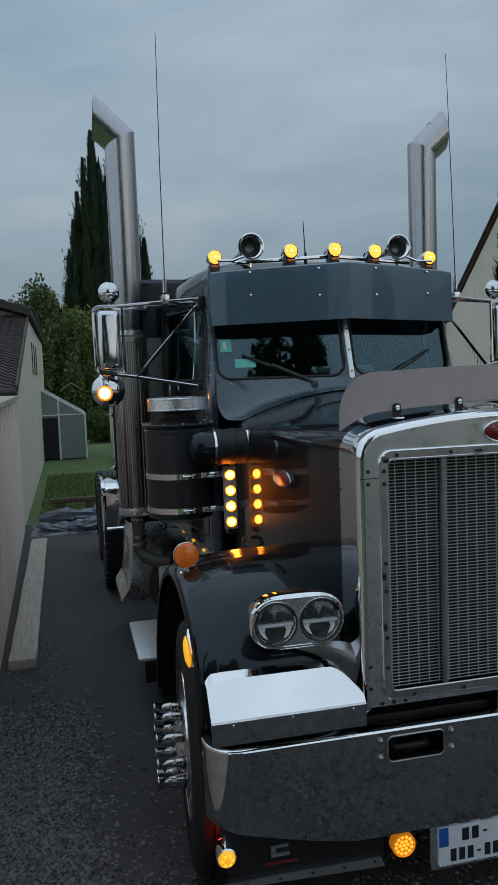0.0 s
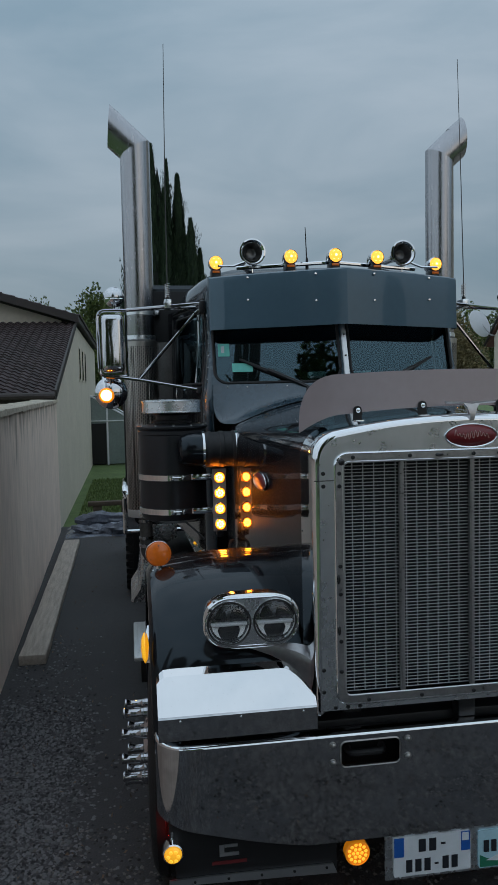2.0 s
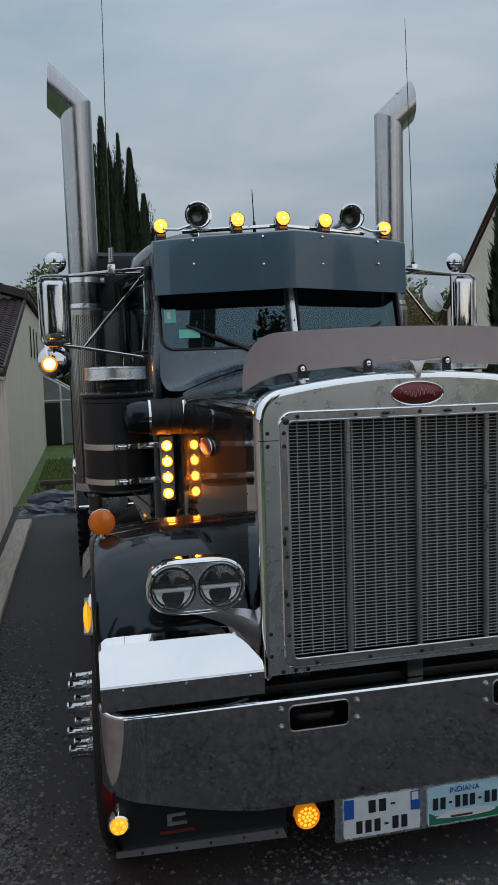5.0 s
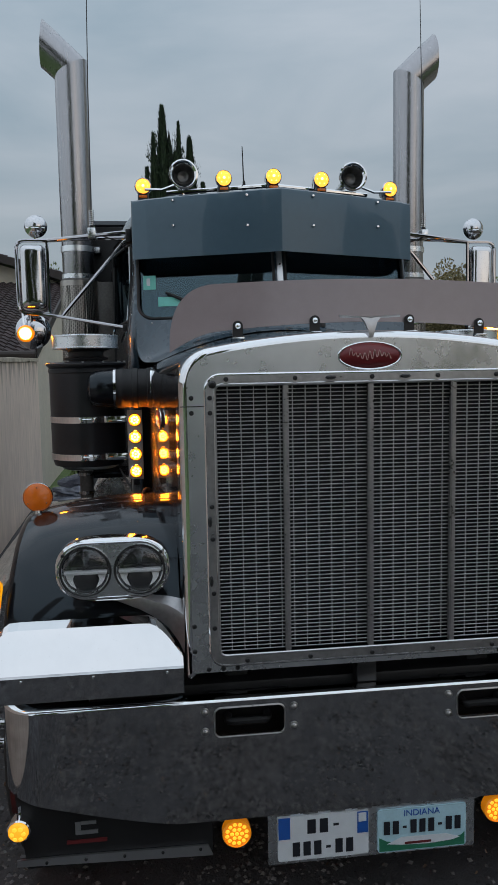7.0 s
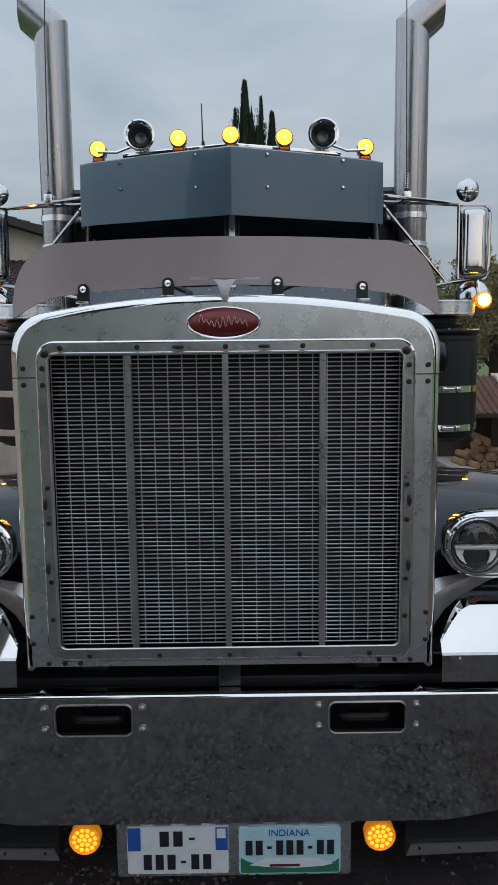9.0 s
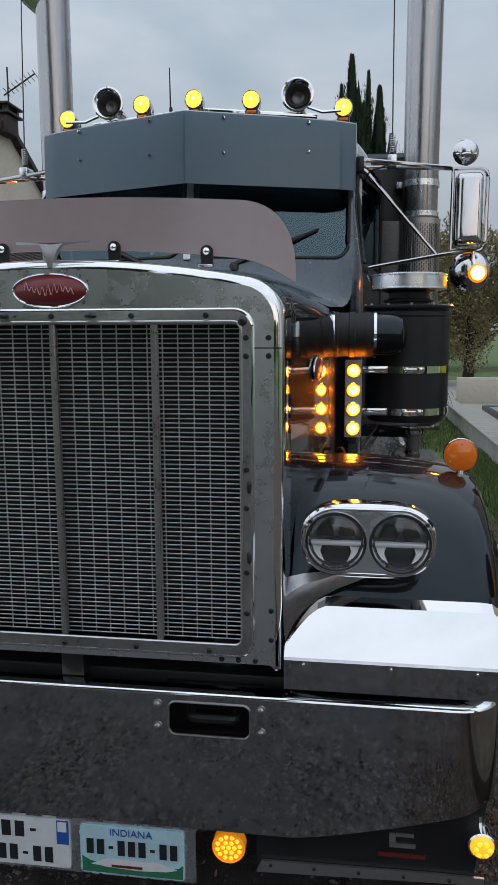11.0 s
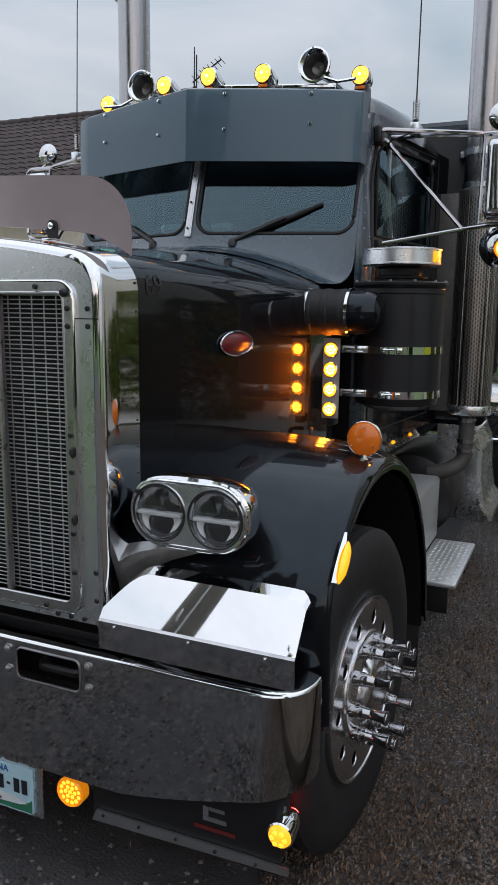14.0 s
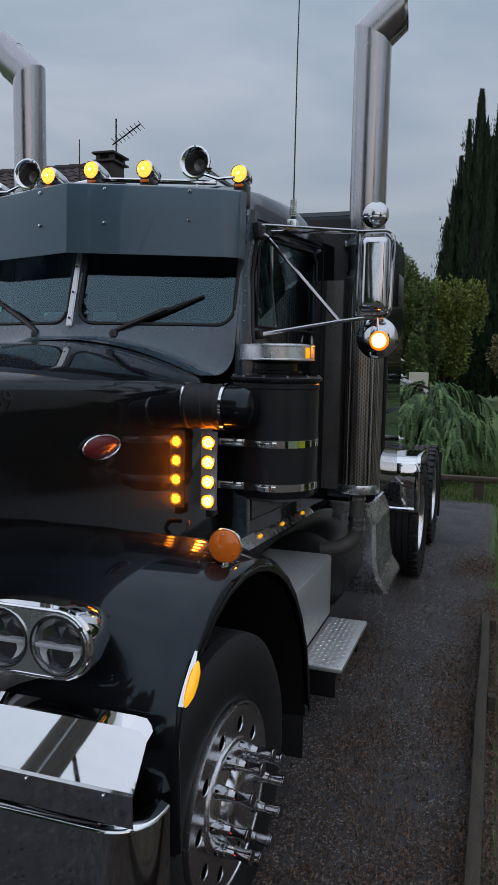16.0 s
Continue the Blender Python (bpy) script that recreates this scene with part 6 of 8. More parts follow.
            for k in range(10):
                m = Matrix.Rotation(2 * math.pi * (k + 0.5) / 10, 4, "X") @ Matrix.Translation((0.140, 0, 0.155))
                if nut is None:
                    nut = part("nut_cover", lathe([(0.0245, 0.0), (0.0245, 0.016), (0.0225, 0.018), (0.0225, 0.030), (0.0205, 0.032), (0.0205, 0.042), (0.0175, 0.046), (0.0165, 0.075), (0.0185, 0.098), (0.0215, 0.110), (0.0222, 0.114), (0.0215, 0.118), (0.017, 0.120), (0, 0.117)], (0, 0, 0), "x", 14), DARK_NUT, w, "long chrome nut cover")
                    nut.matrix_basis = m
                else:
                    share(nut, m)
        else:
            part("rim", lathe([(0.286, 0.10), (0.302, 0.108), (0.296, 0.12), (0.286, 0.116), (0.276, 0.09), (0.262, -0.02), (0.25, -0.05), (0.15, -0.06), (0.12, -0.02), (0.11, 0.03), (0.06, 0.05), (0, 0.05)], (0, 0, 0), "x", 56), WHEEL, w, "deep polished drive wheel")
            nut = None
            for k in range(10):
                m = Matrix.Rotation(2 * math.pi * k / 10, 4, "X") @ Matrix.Translation((-0.055, 0, 0.167))
                if nut is None:
                    nut = part("nut_cover", lathe([(0.022, 0.0), (0.018, 0.04), (0.014, 0.07), (0, 0.075)], (0, 0, 0), "x", 10), CHROME, w)
                    nut.matrix_basis = m
                else:
                    share(nut, m)
        return w

    for s in (-1, 1):
        wheel("front_wheel", (s * 1.024, 0.655, 0.52), s, True)
        for y in (5.36, 6.70):
            wheel("rear_wheel", (s * 1.165, y, 0.52), s, False)
            inner = thing_part("rear_wheel")
            inner.location = (s * 0.83, y, 0.52)
            part("tyre", tyre(0.285, 0), RUBBER, inner, smooth=40)
    part("rear_axle", tube([(-0.8, 5.36, 0.52), (0.8, 5.36, 0.52)], 0.09, 10), MATT, T)
    part("rear_axle", tube([(-0.8, 6.70, 0.52), (0.8, 6.70, 0.52)], 0.09, 10), MATT, T)
    part("deck_plate", box(-0.5, 0.5, 4.1, 5.2, 0.88, 0.90), TREAD, T)
    part("fifth_wheel", box(-0.45, 0.45, 5.6, 6.4, 1.0, 1.06, 0.02), MATT, T, "black fifth-wheel plate")
    part("frame_cross", box(-0.46, 0.46, 7.5, 7.6, 0.62, 0.88, 0.01), MATT, T)


TANK = mat("tank_metal", (0.66, 0.67, 0.69), 0.26, 1.0, rvar=0.1, scale=5, var=0.2)
WHEEL = mat("polished_wheel", (0.72, 0.72, 0.735), 0.22, 1.0, rvar=0.07, scale=9, var=0.1)
# steel darkened in base colour to carry the shade around the muffler
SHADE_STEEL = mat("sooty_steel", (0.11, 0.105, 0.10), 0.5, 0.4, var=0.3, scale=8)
GUARD = mat("guard_steel", (0.44, 0.41, 0.385), 0.34, 1.0, rvar=0.08, scale=6, var=0.15)
build_sides()


# ---- the place ----
def flat(name, x0, x1, y0, y1, z, material, label, nx=1, ny=1, category="ground", rough=0.0):
    bm = bmesh.new()
    rows = [[bm.verts.new((x0 + (x1 - x0) * i / nx, y0 + (y1 - y0) * j / ny, z + (rough * noise.noise((i * 0.7, j * 0.7, z)) if 0 < i < nx and 0 < j < ny else 0))) for i in range(nx + 1)] for j in range(ny + 1)]
    for a, b in zip(rows, rows[1:]):
        for k in range(nx):
            bm.faces.new((a[k], a[k + 1], b[k + 1], b[k]))
    return tagged(part(name, bm, material), label, category, kind="structure")


flat("ground", -900, 900, -900, 900, -0.035, LAWN, "dull green ground reaching to the horizon")
bm = bmesh.new()
nx, ny = 42, 220
rows = [[bm.verts.new((-2.3 + 4.2 * i / nx, -14 + 23.3 * j / ny, 0.0 + (0.006 * noise.noise((i * 0.35, j * 0.35, 1.0)) if 0 < i < nx else 0))) for i in range(nx + 1)] for j in range(ny + 1)]
for a, b in zip(rows, rows[1:]):
    for k in range(nx):
        bm.faces.new((a[k], a[k + 1], b[k + 1], b[k]))
tagged(part("road", bm, ASPHALT, smooth=60), "worn dark asphalt drive", "drive", kind="structure")
flat("forecourt", -9, 12, -22, -13.9, -0.004, ASPHALT, "dark asphalt forecourt", category="drive")
flat("verge", 1.88, 12, -14, 5.2, -0.012, SOIL, "bare soil verge beside the drive", category="verge")


def scatter(name, n, region, size, material, label, category, stone=False, seed=1, density=None):
    rng = random.Random(seed)
    verts, faces = [], []
    made = 0
    while made < n:
        x, y = rng.uniform(*region[:2]), rng.uniform(*region[2:4])
        if density and rng.random() > density(x, y):
            made += 0.15
            continue
        made += 1
        r = size * rng.uniform(0.5, 1.4)
        b = len(verts)
        if stone:
            h = r * rng.uniform(0.4, 0.8)
            a0 = rng.uniform(0, 6.28)
            for k in range(4):
                verts.append((x + r * math.cos(a0 + k * 1.57) * rng.uniform(0.7, 1.2), y + r * math.sin(a0 + k * 1.57) * rng.uniform(0.7, 1.2), 0.0))
            verts.append((x + rng.uniform(-.3, .3) * r, y + rng.uniform(-.3, .3) * r, h))
            faces += [(b, b + 1, b + 4), (b + 1, b + 2, b + 4), (b + 2, b + 3, b + 4), (b + 3, b, b + 4)]
        else:
            a = rng.uniform(0, 6.28)
            u, w = (math.cos(a) * r, math.sin(a) * r), (-math.sin(a) * r * 0.45, math.cos(a) * r * 0.45)
            z = 0.008 + rng.uniform(0, 0.006)
            verts += [(x - u[0], y - u[1], z), (x + w[0], y + w[1], z + rng.uniform(0.002, 0.014)), (x + u[0], y + u[1], z + rng.uniform(0, 0.02)), (x - w[0], y - w[1], z + 0.002)]
            faces += [(b, b + 1, b + 2), (b, b + 2, b + 3)]
    me = bpy.data.meshes.new(name)
    me.from_pydata(verts, [], faces)
    me.materials.append(material)
    return tagged(new(name, me), label, category, kind="stuff")


scatter("gravel", 42000, (-2.1, -0.9, -2.2, 3.8), 0.012, STONE, "loose grey gravel on the drive", "gravel", True, 3, lambda x, y: max(0.02, min(1, (-1.42 - x) * 2.6)) * max(0.05, min(1, (2.7 - y) * 0.8)))
scatter("leaf_litter", 68000, (0.95, 2.1, -2.0, 6.5), 0.0062, DRY, "brown leaf litter along the drive's edge", "leaves", False, 4, lambda x, y: max(0.10, 0.5 + 1.2 * noise.noise((x * 1.6, y * 0.9, 3))) * (1.0 if y < 1.6 else 0.30 + 0.70 * min(1, abs(x - 1.58) * 4)) * max(0.15, min(1, (5.5 - y) * 0.3)))
scatter("leaf_litter", 12000, (1.45, 1.98, -2.0, 6.5), 0.009, DRY, "curled brown leaves drifted against the timber edging", "leaves", False, 24, lambda x, y: max(0.02, min(1.0, (x - 1.5) * 2.2)) * max(0.1, 0.5 + 1.3 * noise.noise((x * 2.2, y * 1.3, 12))))
# loose grit; its pale tone also carries the stronger light on this side
scatter("grit", 62000, (0.95, 1.95, -2.0, 9.2), 0.0055, GRIT, "fine grit on the asphalt, paled for the brighter side of the drive", "gravel", True, 5)
scatter("loose_grit", 105000, (-2.2, 1.9, -5.0, 0.95), 0.010, DARK_GRIT, "coarse dark grit strewn over the asphalt", "gravel", True, 15, lambda x, y: max(0.06, 0.42 + 1.1 * noise.noise((x * 1.5, y * 1.5, 8))) * (1.0 if y < 0 else 0.45))
scatter("fallen_leaves", 1500, (-2.1, 1.2, -1.5, 8.5), 0.009, DRY, "scattered small dead leaves on asphalt", "leaves", False, 6)


def blades(name, n, region, h, label, seed, z=-0.03, lean=0.5, wide=0.006):
    rng = random.Random(seed)
    verts, faces = [], []
    for _ in range(n):
        x, y = rng.uniform(*region[:2]), rng.uniform(*region[2:])
        a, hh = rng.uniform(0, 6.28), h * rng.uniform(0.5, 1.3)
        w, d = wide, hh * lean * rng.random()
        b = len(verts)
        verts += [(x - w * math.cos(a), y - w * math.sin(a), z), (x + w * math.cos(a), y + w * math.sin(a), z), (x - d * math.sin(a), y + d * math.cos(a), z + hh)]
        faces.append((b, b + 1, b + 2))
    me = bpy.data.meshes.new(name)
    me.from_pydata(verts, [], faces)
    me.materials.append(GRASS)
    return tagged(new(name, me), label, "grass", kind="stuff")


blades("grass", 30000, (-2.1, 2.7, 9.2, 16.0), 0.06, "short green lawn behind the drive", 11, wide=0.012)
blades("grass", 9000, (2.12, 2.7, 5.0, 9.3), 0.07, "short green lawn beside the drive", 12, wide=0.012)
blades("grass", 1800, (1.97, 2.3, -1.0, 9.0), 0.055, "rough grass along the timber edging", 13, z=-0.01)


# boundary wall, with a rough coping
def wall_left():
    rows = []
    for y in np.linspace(-1.2, 8.95, 60):
        top = 1.90 + 0.008 * y if y > -3 else 1.876
        face = -2.11 - 0.0195 * (y - 1)
        rows.append([(face + 0.004 * noise.noise((0, y, 0)), y, -0.2), (face, y, 0.8), (face, y, top - 0.05), (face - 0.24, y, top - 0.05), (face - 0.24, y, -0.2)])
    w = tagged(part("wall_left", loft(rows, close=True, cap=True), STAINED, smooth=30), "stained pale stucco boundary wall", "wall", kind="structure")
    rows = []
    for y in np.linspace(-1.2, 8.96, 120):
        top = 1.90 + 0.008 * y if y > -3 else 1.876
        j = 0.022 * noise.noise((0.3, y * 3.1, 0)) + 0.010 * noise.noise((0.7, y * 11, 0))
        face = -2.11 - 0.0195 * (y - 1)
        rows.append([(face + 0.015 + j, y, top - 0.05 + j), (face + 0.01 + j, y, top + 0.006 * noise.noise((2, y * 5, 1))), (face - 0.25, y, top + 0.01 + j * 0.5), (face - 0.26, y, top - 0.05)])
    part("coping", loft(rows, close=True, cap=True), COPING, w, "rough mossy coping", 30)


COPING = mat("mossy_coping", (0.40, 0.355, 0.285), 0.95, var=0.5, scale=5, bump=0.6, bump_scale=40)
STAINED = mat("stained_stucco", (0.80, 0.665, 0.575), 0.9, var=0.17, scale=1.0, bump=0.35, bump_scale=110, stretch=(1, 1.4, 0.4))
stain(STAINED, (0.24, 0.195, 0.15), 1.05, 1.88, (5.0, 5.0, 1.1), 0.56, 0.74)
wall_left()


def tile_mesh(bm, m, w=0.21, l=0.34):
    """One pantile: a wavy sheet with a thick lower edge; local x across, y up the slope."""
    n = 8
    prof = [(-w / 2 + (w + 0.02) * k / n, 0.020 * math.sin(2 * math.pi * k / n)) for k in range(n + 1)]
    lo = [bm.verts.new(m @ Vector((x, 0, z + 0.030))) for x, z in prof]
    un = [bm.verts.new(m @ Vector((x, 0, z + 0.008))) for x, z in prof]
    hi = [bm.verts.new(m @ Vector((x, l, z + 0.004))) for x, z in prof]
    for k in range(n):
        bm.faces.new((lo[k], lo[k + 1], hi[k + 1], hi[k]))
        bm.faces.new((un[k + 1], un[k], lo[k], lo[k + 1])[::-1])
    return bm


def house_left():
    h = thing("house", "neighbouring house with brown pantile roofs and pale render", "house", (-0.16, 0, 0))
    # lean-to side wall, sloping with its roof, and the main side wall
    side = part("wall", prism([(8.96, -0.1), (24.0, -0.1), (24.0, 3.52), (14.2, 3.55), (8.96, 2.04)], -2.32, -2.125, plane="yz"), CREAM, h, "pale rendered side wall", 0)
    for k in range(3):
        y = 15.1 + 1.15 * k
        sl = part("slit_window", box(-2.127, -2.10, y, y + 0.22, 2.40, 3.10), GLASS_DARK, h, "narrow upright window", 0)
        part("frame", pierced([(y - 0.05, 2.35), (y + 0.27, 2.35), (y + 0.27, 3.15), (y - 0.05, 3.15)], [[(y, 2.40), (y + 0.22, 2.40), (y + 0.22, 3.10), (y, 3.10)]], -0.012, 0.0), CREAM, sl, smooth=0).matrix_basis = Matrix(((0, -1, 0, -2.125), (1, 0, 0, 0), (0, 0, 1, 0), (0, 0, 0, 1)))
    part("front_wall", box(-9.0, -2.32, 8.98, 9.15, -0.1, 2.02), CREAM, h, smooth=0)
    part("gable_wall", prism([(-7.0, 2.0), (-2.3, 2.0), (-2.3, 3.62), (-4.7, 4.34), (-7.0, 3.66)], 14.25, 14.45), CREAM, h, "cream rendered low gable", 0)
    part("back_wall", box(-11.6, -2.32, 23.8, 24.0, 0, 3.5), CREAM, h, smooth=0)
    # lean-to roof
    slope = math.atan2(3.60 - 2.06, 14.2 - 8.90)
    roof = part("leanto_roof", prism([(8.90, 2.03), (14.25, 3.58), (14.25, 3.50), (8.90, 1.95)], -9.0, -2.10, plane="yz"), FASCIA, h, "brown pantile lean-to roof", 0)
    base = Matrix.Translation((0, 8.86, 2.06)) @ Matrix.Rotation(slope, 4, "X")
    first = None
    bm = bmesh.new()
    for r in range(32):
        for c in range(44):
            m = base @ Matrix.Translation((-2.19 - 0.155 * c, r * 0.172, 0.0))
            if c > 8:
                tile_mesh(bm, m, 0.155, 0.22)
            elif first is None:
                first = part("tile", tile_mesh(bmesh.new(), Matrix.Identity(4), 0.155, 0.22), TILE, roof)
                first.matrix_basis = m
            else:
                share(first, m)
    tagged(part("further_tiles", bm, TILE, roof), kind="stuff")
    part("verge_board", prism([(8.86, 2.02), (14.25, 3.585), (14.25, 3.68), (8.86, 2.12)], -2.12, -2.085, plane="yz"), FASCIA, roof, smooth=0)
    part("gutter", tube([(-9, 8.80, 2.03), (-2.10, 8.80, 2.03)], 0.055, 10), FASCIA, h, "dark gutter")
    part("eave_board", box(-9, -2.12, 8.86, 8.90, 1.93, 2.06), FASCIA, h, smooth=0)
    # low roof behind the lean-to, its ridge running away from the drive's mouth
    for e in (-2.02, -7.0):
        rf = part("low_roof", prism([(-4.7, 4.50), (e, 3.70), (e, 3.60), (-4.7, 4.40)], 13.85, 24.3), FASCIA, h, "brown pantile low roof", 0)
        part("gable_board", prism([(-4.7, 4.52), (e, 3.72), (e, 3.56), (-4.7, 4.36)], 13.80, 13.86), FASCIA, rf, smooth=0)
    bm = bmesh.new()
    base = Matrix.Translation((-2.0, 13.9, 3.70)) @ Matrix.Rotation(radians(90), 4, "Z") @ Matrix.Rotation(math.atan2(0.80, 2.68), 4, "X")
    for r in range(10):
        for c in range(48):
            tile_mesh(bm, base @ Matrix.Translation((0.11 + 0.21 * c, r * 0.277, 0)))
    tagged(part("low_roof_tiles", bm, TILE, h), kind="stuff")
    # higher cross wing, gable end towards the drive
    part("wing_gable", prism([(10.6, -0.1), (19.6, -0.1), (19.6, 3.85), (15.1, 6.40), (10.6, 3.85)], -7.25, -7.05, plane="yz"), CREAM, h, "cream rendered high gable", 0)
    part("wing_front", box(-18, -7.25, 10.6, 10.8, -0.1, 3.9), CREAM, h, smooth=0)
    for s in (-1, 1):
        rf = part("wing_roof", prism([(15.1, 6.46), (15.1 + s * 5.0, 3.61), (15.1 + s * 5.0, 3.51), (15.1, 6.36)], -18, -6.92, plane="yz"), FASCIA, h, "brown pantile wing roof", 0)
        part("wing_verge", prism([(15.1, 6.52), (15.1 + s * 5.0, 3.67), (15.1 + s * 5.0, 3.52), (15.1, 6.37)], -6.95, -6.88, plane="yz"), FASCIA, rf, smooth=0)
    slope = math.atan2(2.85, 5.0)
    base = Matrix.Translation((0, 10.08, 3.63)) @ Matrix.Rotation(slope, 4, "X")
    first = None
    for r in range(9, 17):
        for c in range(34):
            m = base @ Matrix.Translation((-7.03 - 0.25 * c, r * 0.335, 0.0))
            if first is None:
                first = part("tile", tile_mesh(bmesh.new(), Matrix.Identity(4), 0.25, 0.40), TILE, h)
                first.matrix_basis = m
            else:
                share(first, m)
    bm = bmesh.new()
    for r in range(17):
        for c in range(43):
            if r < 9 or c > 33:
                tile_mesh(bm, base @ Matrix.Translation((-7.03 - 0.25 * c, r * 0.335, 0.0)), 0.25, 0.40)
    tagged(part("wing_tiles", bm, TILE, h), kind="stuff")
    cap = None
    for k in range(28):
        m = Matrix.Translation((-6.9 - 0.39 * k, 15.1, 6.47))
        if cap is None:
            cap = part("ridge_tile", lathe([(0.105, 0.0), (0.125, 0.40), (0.11, 0.405)], (0, 0, 0), "x", 12, turn=Matrix.Rotation(radians(-90), 4, "Y")), TILE, h)
            cap.matrix_basis = m
        else:
            share(cap, m)
    ch = part("chimney", box(-7.22, -6.78, 14.8, 15.4, 6.1, 6.50, 0.02), TILE, h, "squat dark chimney with a raised cap slab")
    part("base_slab", box(-7.28, -6.70, 14.72, 15.48, 6.50, 6.55, 0.01), FASCIA, ch)
    part("cap", box(-7.28, -6.70, 14.7, 15.5, 6.68, 6.73, 0.01), FASCIA, ch)
    for x in (-7.16, -6.82):
        for y in (14.85, 15.35):
            part("cap_leg", box(x - 0.06, x + 0.06, y - 0.05, y + 0.05, 6.55, 6.68), FASCIA, ch)
    ae = part("aerial", tube([(-6.95, 15.3, 6.3), (-6.95, 15.3, 7.62)], 0.02, 6), SATIN, h, "television aerial on a mast")
    part("boom", tube([(-7.05, 15.3, 7.02), (-6.25, 15.2, 7.42)], 0.018, 5), SATIN, ae)
    for k in range(8):
        x, z = -6.97 + 0.10 * k, 7.06 + 0.05 * k
        part("element", tube([(x, 15.1, z + 0.05), (x, 15.45, z - 0.02)], 0.010, 4), SATIN, ae)


GLASS_DARK = mat("dark_window", (0.02, 0.022, 0.025), 0.1)
house_left()


def house_right():
    h = thing("house", "pale rendered house with a steep tiled gable", "house")
    part("wall", prism([(1.5, -0.1), (14.0, -0.1), (14.0, 3.2), (7.75, 8.85), (1.5, 3.2)], 7.3, 7.5, plane="yz"), CREAM, h, "cream rendered gable wall", 0)
    part("far_wall", box(7.5, 16, 13.8, 14.0, -0.1, 3.2), CREAM, h, smooth=0)
    part("near_wall", box(7.5, 16, 1.5, 1.7, -0.1, 3.2), CREAM, h, smooth=0)
    for s in (-1, 1):
        part("roof", prism([(7.75, 9.0), (7.75 + s * 6.6, 3.04), (7.75 + s * 6.6, 2.98), (7.75, 8.94)], 7.28, 16, plane="yz"), TILE_RED, h, "dark tiled roof slope", 0)
        part("verge", prism([(7.75, 9.01), (7.75 + s * 6.62, 3.05), (7.75 + s * 6.62, 3.0), (7.75, 8.96)], 7.22, 7.265, plane="yz"), FASCIA, h, smooth=0)
    d = part("satellite_dish", lathe([(0.0, 0.0), (0.18, 0.02), (0.34, 0.07), (0.345, 0.08), (0.18, 0.035), (0, 0.015)], (0, 0, 0), "y", 24), WHITE, h, "pale satellite dish")
    d.matrix_basis = pose(7.05, 14.1, 3.55, -20, 0, 25)
    part("dish_arm", tube([(7.05, 14.1, 3.5), (7.2, 14.0, 3.25), (7.4, 13.95, 3.2)], 0.02, 6), ALU, h)


house_right()


def timber():
    b = thing("timber_beam", "weathered squared timber lying along the wall's foot", "beam", (-2.005, 5.45, 0))
    bm = box(-0.10, 0.10, -2.25, 2.35, 0.0, 0.08, 0.010)
    bmesh.ops.subdivide_edges(bm, edges=[e for e in bm.edges if abs(e.verts[0].co.y - e.verts[1].co.y) > 1], cuts=14)
    for v in bm.verts:
        v.co += Vector((0.006 * noise.noise(v.co * 2.3), 0, 0.005 * noise.noise(v.co * 1.7 + Vector((3, 0, 0))) if v.co.z > 0.04 else 0))
    part("beam", bm, WOOD, b)
    b.rotation_euler.z = radians(0.4)
    # timber edging on small posts beside the drive
    e = thing("timber_edging", "mossy timber edging board beside the drive", "edging", (1.91, 1.5, 0))
    bm = box(-0.028, 0.028, -4.5, 2.6, -0.02, 0.115, 0.008)
    bmesh.ops.subdivide_edges(bm, edges=[x for x in bm.edges if abs(x.verts[0].co.y - x.verts[1].co.y) > 1], cuts=20)
    for v in bm.verts:
        v.co.x += 0.010 * noise.noise((0, v.co.y * 0.8, 0))
        v.co.z += 0.008 * noise.noise((5, v.co.y * 0.9, 0)) if v.co.z > 0.05 else 0
    part("board", bm, WOOD_DARK, e)
    for y in (-3.0, -0.6, 1.2, 2.5):
        part("peg", box(0.03, 0.075, y - 0.03, y + 0.03, -0.05, 0.10, 0.006), WOOD_DARK, e)
    for x, y, hgt in ((2.08, 7.0, 0.22), (2.02, 7.6, 0.20)):
        s = thing("stake", "short mossy wooden stake in the grass", "stake", (x, y, -0.03), "stakes in the grass")
        part("stake_body", box(-0.03, 0.03, -0.05, 0.05, 0, hgt, 0.008), WOOD_DARK, s)
    # low rail at the end of the drive
    for x0, x1, y, posts in ((0.1, 2.05, 9.6, (0.35, 1.73)), (-1.9, -1.1, 9.75, (-1.75, -1.3))):
        r = thing("low_rail", "low dark timber rail on stubby posts", "rail", ((x0 + x1) / 2, y, -0.03), "low rails at the drive's end")
        part("plank", box(x0 - (x0 + x1) / 2, x1 - (x0 + x1) / 2, -0.07, 0.07, 0.275, 0.345, 0.01), BROWNWOOD, r)
        for px in posts:
            part("post", box(px - (x0 + x1) / 2 - 0.07, px - (x0 + x1) / 2 + 0.07, -0.05, 0.05, 0, 0.275, 0.01), BROWNWOOD, r)


WOOD_DARK = mat("mossy_wood", (0.062, 0.052, 0.040), 0.9, var=0.4, scale=5, bump=0.4, bump_scale=40, stretch=(8, 1, 8))
timber()


